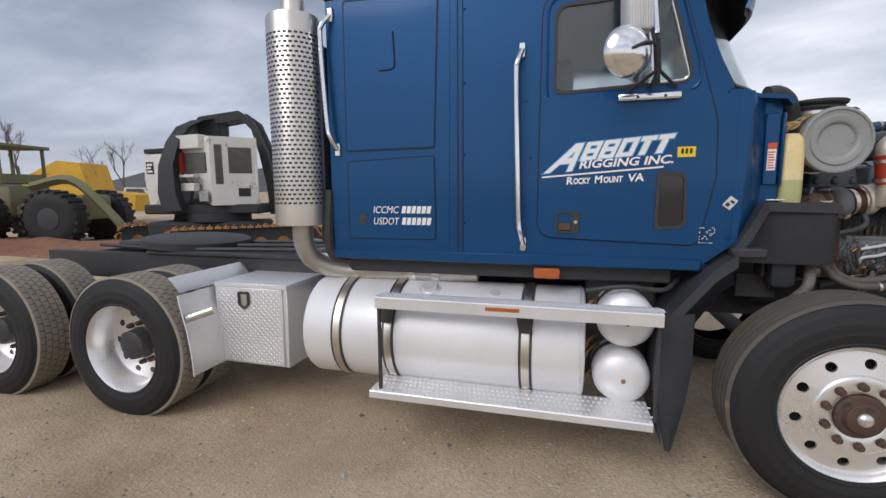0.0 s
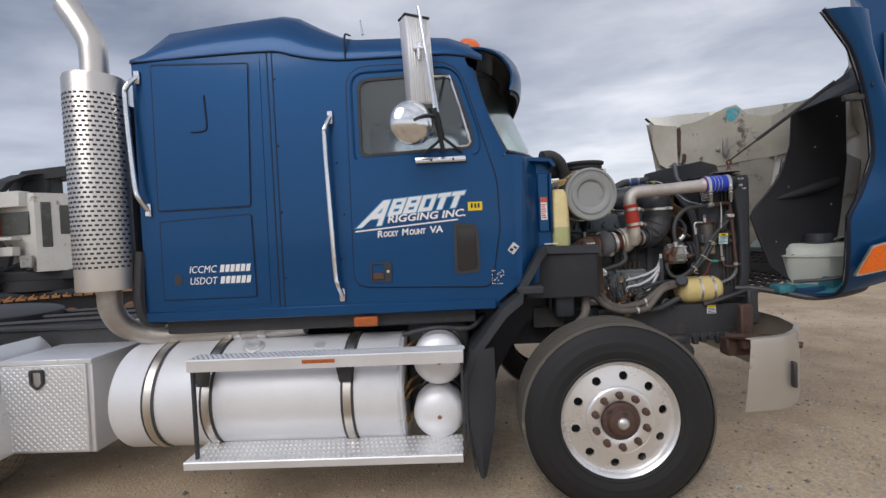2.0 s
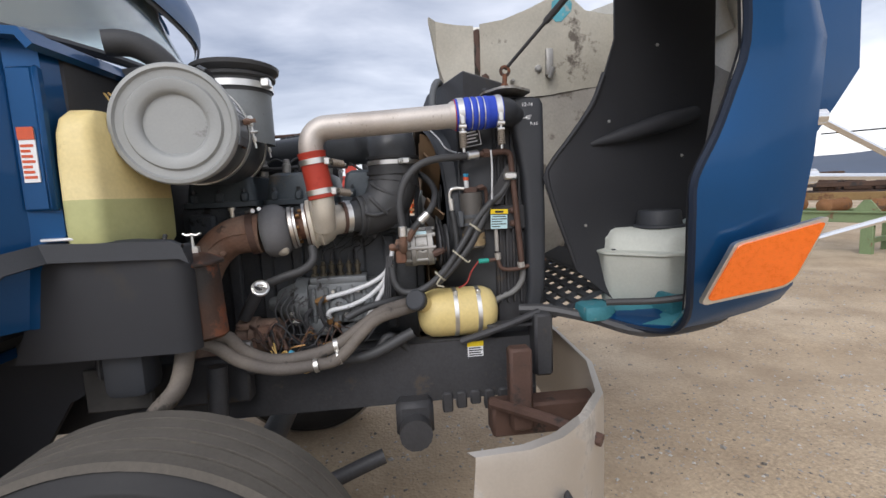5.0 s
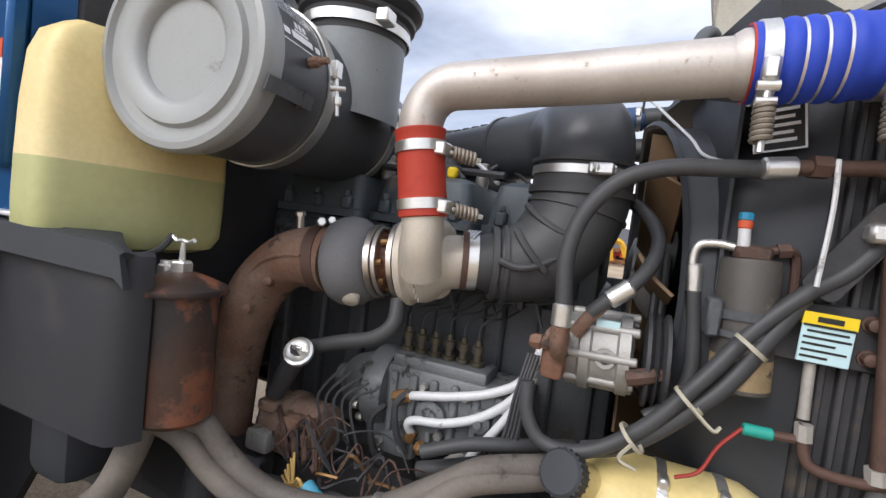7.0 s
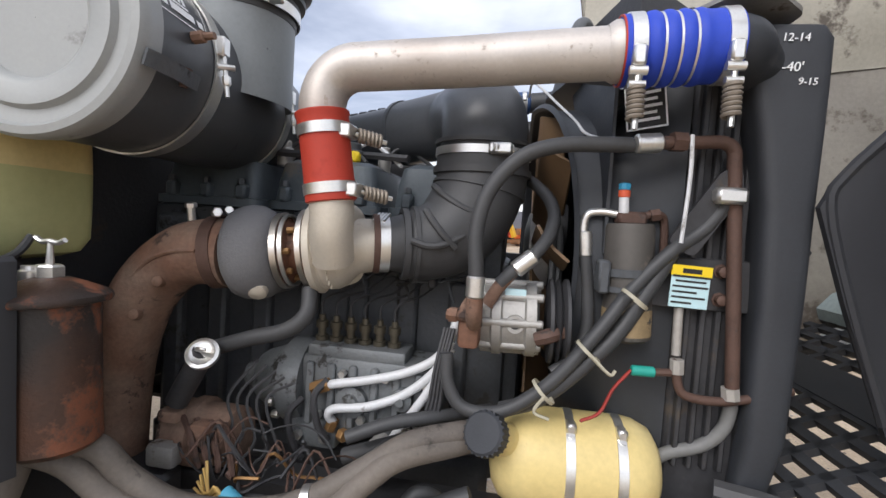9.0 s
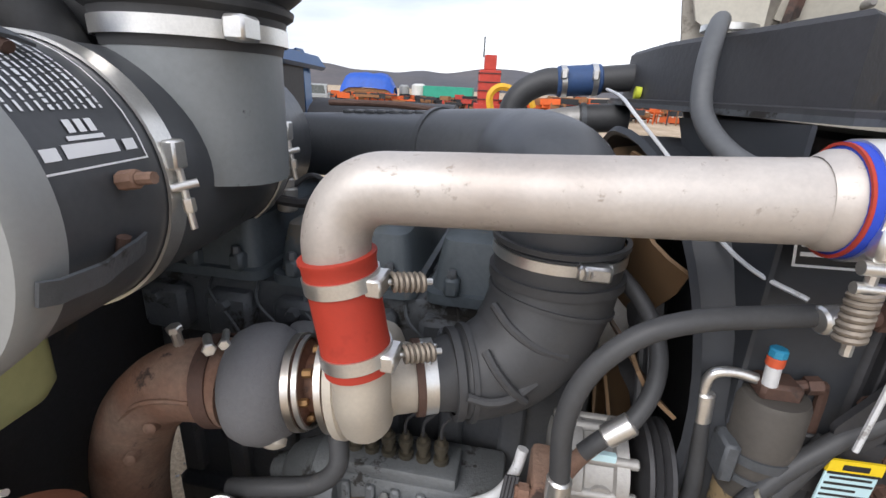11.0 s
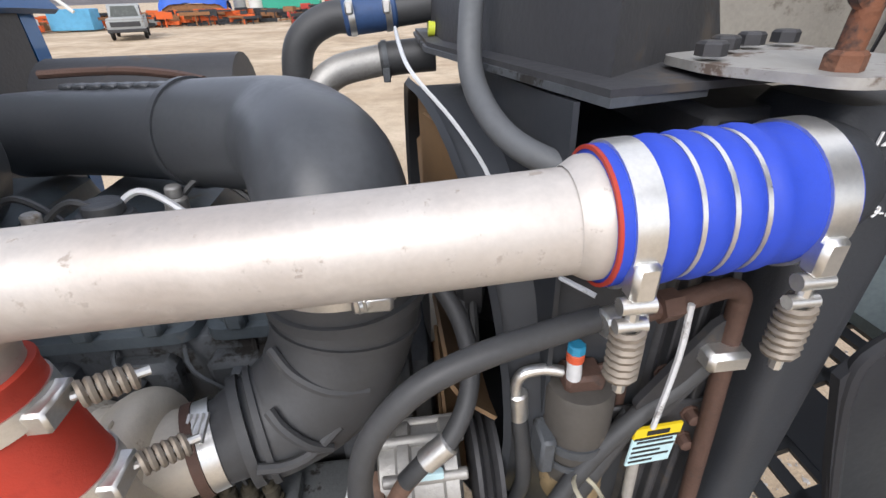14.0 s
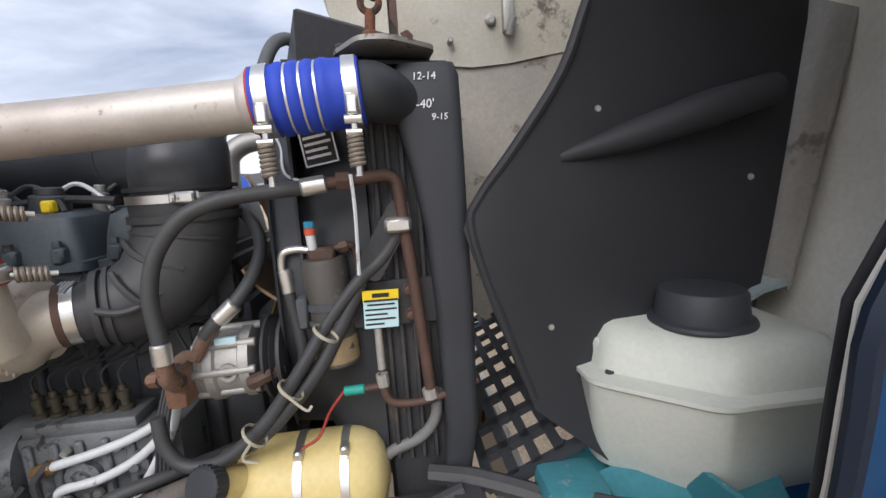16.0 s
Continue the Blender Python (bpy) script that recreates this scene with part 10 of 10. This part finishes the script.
def pickup(name, x, y, a, paint, label):
    """A pickup truck: body, cabin, glass and four wheels."""
    t = thing(name, (x, y, 0), label, "pickup truck")
    P = lambda n, b, m, par=t: part(n, at_pose(b, x, y, a), m, par)
    bm = bmesh.new()
    add_box(bm, (-2.6, -0.95, 0.5), (2.6, 0.95, 1.05), 0.08, 2), add_box(bm, (-2.6, -0.95, 1.0), (-0.7, -0.85, 1.25), 0.02), add_box(bm, (-2.6, 0.85, 1.0), (-0.7, 0.95, 1.25), 0.02)
    add_box(bm, (-2.6, -0.95, 1.0), (-2.52, 0.95, 1.25), 0.02), add_box(bm, (1.0, -0.92, 1.0), (2.55, 0.92, 1.18), 0.08, 2)
    P("body", bm, paint)
    bm = bmesh.new()
    add_plate(bm, rounded([(-0.75, 1.1), (1.25, 1.1), (0.75, 1.85), (-0.65, 1.88)], 0.08), [], lambda p, q: (p, -0.82, q), (0, 1.64, 0))
    c = P("cabin", bm, paint)
    bm = bmesh.new()
    add_plate(bm, [(-0.55, 1.25), (1.0, 1.25), (0.68, 1.75), (-0.5, 1.78)], [], lambda p, q: (p, -0.835, q), (0, 1.67, 0))
    add_plate(bm, [(-0.72, 1.22), (0.72, 1.22), (0.62, 1.77), (-0.62, 1.77)], [], lambda p, q: (1.25 - 0.667 * (q - 1.1) + 0.012, p, q), (0.01, 0, 0))
    P("glass", bm, M_GLASS, c)
    bm = bmesh.new()
    add_box(bm, (2.58, -0.75, 0.72), (2.62, 0.75, 0.98), 0.01), add_box(bm, (2.55, -0.97, 0.42), (2.70, 0.97, 0.60), 0.03)
    P("grille", bm, FRAME_BLK)
    for wx in (-1.6, 1.7):
        for wy in (-0.95, 0.75):
            bm = bmesh.new()
            add_cyl(bm, (wx, wy, 0.38), (wx, wy + 0.2, 0.38), 0.38, seg=20, bev=0.04)
            P("wheel", bm, TYRE)


pickup("pickup_truck", -35, 25.5, 25, M_WHITE, "white pickup parked beyond the machines")
pickup("pickup_truck", -15.3, 32.5, -68, M_GREY, "silver pickup parked across the yard")

# roller conveyor of pale green steel
KX, KY, KA = 11.2, 4.2, -68
conv = thing("roller_conveyor", (KX, KY, 0), "pale green steel log conveyor with rusty rollers", "conveyor")
bm = bmesh.new()
for y in (-0.55, 0.55):
    add_box(bm, (-9, y - 0.05, 0.62), (9, y + 0.05, 0.84), 0.01)
    add_box(bm, (-9, y - 0.09, 0.82), (9, y + 0.09, 0.85), 0.0)
part("conveyor_rail", at_pose(bm, KX, KY, KA), M_CONV, conv)
for i in range(9):
    bm = bmesh.new()
    x = -8.4 + 2.1 * i
    for y in (-0.5, 0.5):
        add_box(bm, (x - 0.10, y - 0.06, -0.03), (x + 0.10, y + 0.06, 0.65), 0.01)
    add_box(bm, (x - 0.04, -0.5, 0.2), (x + 0.04, 0.5, 0.3), 0.0)
    add_plate(bm, [(x - 0.22, 0.85), (x + 0.22, 0.85), (x + 0.05, 1.08), (x - 0.05, 1.08)], [], lambda a, b: (a, -0.62, b), (0, 0.05, 0))
    part("conveyor_leg", at_pose(bm, KX, KY, KA), M_CONV, conv)
for i in range(22):
    bm = bmesh.new()
    x = -8.6 + 0.82 * i
    add_lathe(bm, (x, -0.5, 0.95), (0, 1, 0), [(0, 0.04), (0.01, 0.06)] + [(0.03 + 0.06 * k + o, r * (0.86 + 0.14 * abs(k - 7.5) / 7.5)) for k in range(16) for o, r in ((0.0, 0.105), (0.012, 0.15), (0.030, 0.15), (0.042, 0.105))] + [(0.995, 0.06), (1.0, 0.04)], 14)
    part("roller", at_pose(bm, KX, KY, KA), M_RUST, conv)
bm = bmesh.new()
add_box(bm, (-9, 0.68, 1.02), (9, 0.76, 1.20), 0.01)
part("guide_beam", at_pose(bm, KX, KY, KA), mat("ochre_steel_beam", (0.30, 0.19, 0.08), 0.7, 0, 0.2, 2, 40, stain=(0.2, 0.1, 0.05), stain_at=0.55), conv, "ochre steel guide beam")

# sawmill machinery behind the conveyor
SX, SY, SA = 22.0, 8.0, -66
saw = thing("sawmill_line", (SX, SY, 0), "rusty sawmill line with grey hydraulic tower", "machinery")
r7 = random.Random(7)
bm = bmesh.new()
add_box(bm, (-10, -0.8, 0.7), (12, 0.8, 1.0), 0.02), add_box(bm, (-10, -0.9, 1.15), (12, -0.7, 1.35), 0.02)
for i in range(12):
    add_box(bm, (-9.5 + 1.8 * i, -0.7, 0), (-9.2 + 1.8 * i, 0.7, 0.75), 0.0)
for i in range(34):
    x = r7.uniform(-9, 11)
    w, h = r7.uniform(0.2, 0.9), r7.uniform(0.2, 0.9)
    add_box(bm, (x, -0.5 + r7.uniform(-0.3, 0.3), 1.0), (x + w, 0.3, 1.05 + h), 0.03)
part("mill_bed", at_pose(bm, SX, SY, SA), mat("dark_rusty_mill_steel", (0.10, 0.062, 0.045), 0.85, 0.1, 0.35, 1.2, 20, bump=0.4, bscale=12, tint=(0.16, 0.085, 0.05), stain=(0.045, 0.038, 0.036), stain_at=0.52, stain_scale=1.6), saw)
bm = bmesh.new()
add_box(bm, (-5.2, -0.6, 1.2), (-3.8, 0.6, 2.9), 0.04), add_box(bm, (-5.5, -0.75, 2.75), (-3.5, 0.75, 2.95), 0.02)
tower = part("hydraulic_tower", at_pose(bm, SX, SY, SA), M_GREY, saw)
bm = bmesh.new()
for i in range(6):
    add_cyl(bm, (-5.2 + 0.3 * i, -0.4, 2.96), (-5.2 + 0.3 * i, -0.4, 3.15 + 0.18 * (i % 3)), 0.035 + 0.012 * (i % 2), seg=8)
    add_cyl(bm, (-5.1 + 0.25 * i, -0.65, 1.3), (-5.1 + 0.25 * i, -0.65, 2.74), 0.05, seg=8)
add_cyl(bm, (-3.65, -0.8, 1.2), (-3.65, -0.8, 3.5), 0.05, seg=8)
part("tower_column", at_pose(bm, SX, SY, SA), M_GREY, tower)
bm = bmesh.new()
for i in range(7):
    x = -3.4 + 0.5 * i
    add_tube(bm, [(x, -0.5, 2.4), (x + 0.3, -0.5, 1.7 + 0.1 * (i % 2)), (x + 0.8, -0.5, 1.6), (x + 1.1, -0.5, 2.5)], 0.03, 5, 5)
for x in (-2.2, 1.2, 5.0):
    add_cyl(bm, (x, 0, 1.0), (x, 0, 2.9 + 0.4 * (x > 0)), 0.07, seg=8)
    add_box(bm, (x - 0.35, -0.2, 1.9), (x + 0.35, 0.2, 2.3), 0.05)
part("hydraulic_hose", at_pose(bm, SX, SY, SA), M_BLACK, saw)
bm = bmesh.new()
add_tube(bm, [(19, 16, 3.4), (26, 4, 3.3), (34, -10, 5.5), (44, -26, 8)], 0.03, 5, 6)
tagged(part("overhead_cable", bm, M_BLACK), "thin overhead cable above the sawmill", "cable")

# far side of the yard
rb = random.Random(11)


def flat_heap(name, x, y, a, n, lx, ly, h, mats, label, cat):
    t = thing(name, (x, y, 0), label, cat)
    for k, m in enumerate(mats):
        bm = bmesh.new()
        for i in range(n):
            px, py = rb.uniform(-lx, lx), rb.uniform(-ly, ly)
            l, w, hh = rb.uniform(0.4, 2.4), rb.uniform(0.08, 0.4), rb.uniform(0.1, 0.5)
            z = rb.uniform(0, max(0.02, h - hh))
            add_box(bm, (-l / 2, -w / 2, 0), (l / 2, w / 2, hh), 0.0, m=Matrix.Translation((px, py, z * 0.9)) @ Matrix.Rotation(rb.uniform(-0.5, 0.5), 4, "Z") @ Matrix.Rotation(rb.uniform(-0.06, 0.06), 4, "Y"))
            if z > 0.3:
                add_box(bm, (px - 0.05, py - 0.05, 0), (px + 0.05, py + 0.05, z * 0.9 + 0.05), 0.0)
        part("steel_bar", at_pose(bm, x, y, a), m, t)["kind"] = "stuff"
    return t


flat_heap("steel_rack", -17, 46, 10, 45, 6, 2.5, 1.4, (M_RUST, M_BLACK, M_ORANGE), "racks of rusty and orange steel parts", "scrap")
flat_heap("steel_rack", -9, 49, 4, 45, 6, 2.5, 1.2, (M_RUST, M_BLACK), "long racks of rusty steel frames", "scrap")
flat_heap("steel_rack", -1.5, 44, -4, 40, 6, 2.5, 1.6, (M_RUST, M_RED, M_BLACK), "racks of red and rusty steel frames", "scrap")
flat_heap("steel_rack", 7, 42, -4, 40, 6, 3.0, 2.0, (M_RUST, M_ORANGE, M_BLACK), "stacked rusty steel trailers", "scrap")
flat_heap("steel_rack", -24, 44, 25, 30, 5, 2.5, 1.3, (M_ORANGE, M_RUST, M_GREY), "orange steel parts beside the pickup", "scrap")
t = thing("covered_stack", (-19, 55, 0), "stack under a blue tarpaulin", "tarpaulin")
bm = bmesh.new()
rows = []
for i in range(13):
    u = -1 + i / 6
    rows.append([(u * 3.2, v * 1.8, 3.3 * (1 - abs(v) ** 4 * 0.5) * (1 - abs(u) ** 6 * 0.45) + 0.25 * noise.noise((u * 3, v * 3, 2))) for v in [-1 + j / 5 for j in range(11)]])
rows = [[(p[0], p[1], p[2]) for p in r] for r in rows]
add_sheet(bm, rows, 0.02)
part("tarpaulin", at_pose(bm, -19, 55, 8), M_BLUE, t)
bm = bmesh.new()
add_box(bm, (-2.9, -1.6, 0), (2.9, 1.6, 1.6), 0.02)
part("stack", at_pose(bm, -19, 55, 8), M_RUST, t)
t = thing("container", (-9.5, 57, 0), "low green steel container with white end", "container")
bm = bmesh.new()
add_box(bm, (-3.0, -1.2, 0.9), (3.0, 1.2, 2.2), 0.03)
part("container_body", at_pose(bm, -9.5, 57, 2), M_TEAL, t)
bm = bmesh.new()
add_box(bm, (-2.8, -1.1, 0), (2.8, 1.1, 0.9), 0.02)
part("trailer_bed", at_pose(bm, -9.5, 57, 2), M_BLACK, t)
for x, y, w, h, m, lab in ((-13.5, 58, 1.3, 2.4, M_WHITE, "white plastic tank"), (-15.4, 58, 0.9, 2.2, M_GREY, "grey plastic tank"), (-5.0, 56, 1.2, 2.6, M_WHITE, "white storage tank")):
    t = thing("storage_tank", (x, y, 0), lab + " across the yard", "tank")
    bm = bmesh.new()
    add_lathe(bm, (x, y, 0), (0, 0, 1), [(0, w * 0.7), (h * 0.9, w * 0.7), (h, w * 0.4)], 20)
    part("tank_shell", bm, m, t)
t = thing("telescopic_handler", (-1.0, 38, 0), "yellow and red yard crane", "crane")
bm = bmesh.new()
add_tube(bm, [(-1.6, 0, 0.2), (-1.8, 0, 1.6), (-1.0, 0, 2.3), (0.2, 0, 1.9), (0.6, 0, 0.4)], 0.28, 4, 4)
add_tube(bm, [(0.2, 0.6, 0.2), (0.3, 0.6, 1.8), (1.3, 0.6, 2.0), (1.9, 0.6, 0.8)], 0.24, 4, 4)
part("crane_arm", at_pose(bm, -1, 38, 10), M_YELLOW, t)
bm = bmesh.new()
add_box(bm, (-2.6, 2.2, 0.6), (-0.8, 3.8, 3.6), 0.06), add_box(bm, (-2.9, 2.0, 0.3), (0.6, 4.0, 0.9), 0.05), add_box(bm, (-2.2, 2.6, 3.6), (-1.2, 3.4, 4.8), 0.05)
part("crane_house", at_pose(bm, -1, 38, 10), M_RED, t)
bm = bmesh.new()
for z in (1.2, 1.9, 2.6, 3.3):
    add_box(bm, (-2.66, 2.14, z), (-0.74, 3.86, z + 0.07), 0)
add_cyl(bm, (-2.3, 3, 4.6), (-2.3, 3, 6.2), 0.06, seg=8)
part("crane_rails", at_pose(bm, -1, 38, 10), M_BLACK, t)
t = thing("boom_lift", (-23.5, 40, 0), "white articulated boom lift with blue skip", "boom lift")
bm = bmesh.new()
add_tube(bm, [(-2.8, 0, 0.5), (-1.4, 0, 3.6), (-1.3, 0, 3.8)], 0.12, 6, 2)
add_tube(bm, [(-1.4, 0, 3.8), (1.0, 0, 1.4)], 0.14, 6, 2)
add_box(bm, (-3.3, -0.8, 0.2), (-2.2, 0.8, 1.0), 0.05)
part("lift_boom", at_pose(bm, -23.5, 40, 0), M_WHITE, t)
bm = bmesh.new()
add_box(bm, (-1.8, 1.2, 0.1), (1.4, 2.6, 1.6), 0.05)
part("skip", at_pose(bm, -23.5, 40, 0), mat("light_blue_skip", (0.10, 0.33, 0.52), 0.5, 0, 0.2, 2, 30), t)
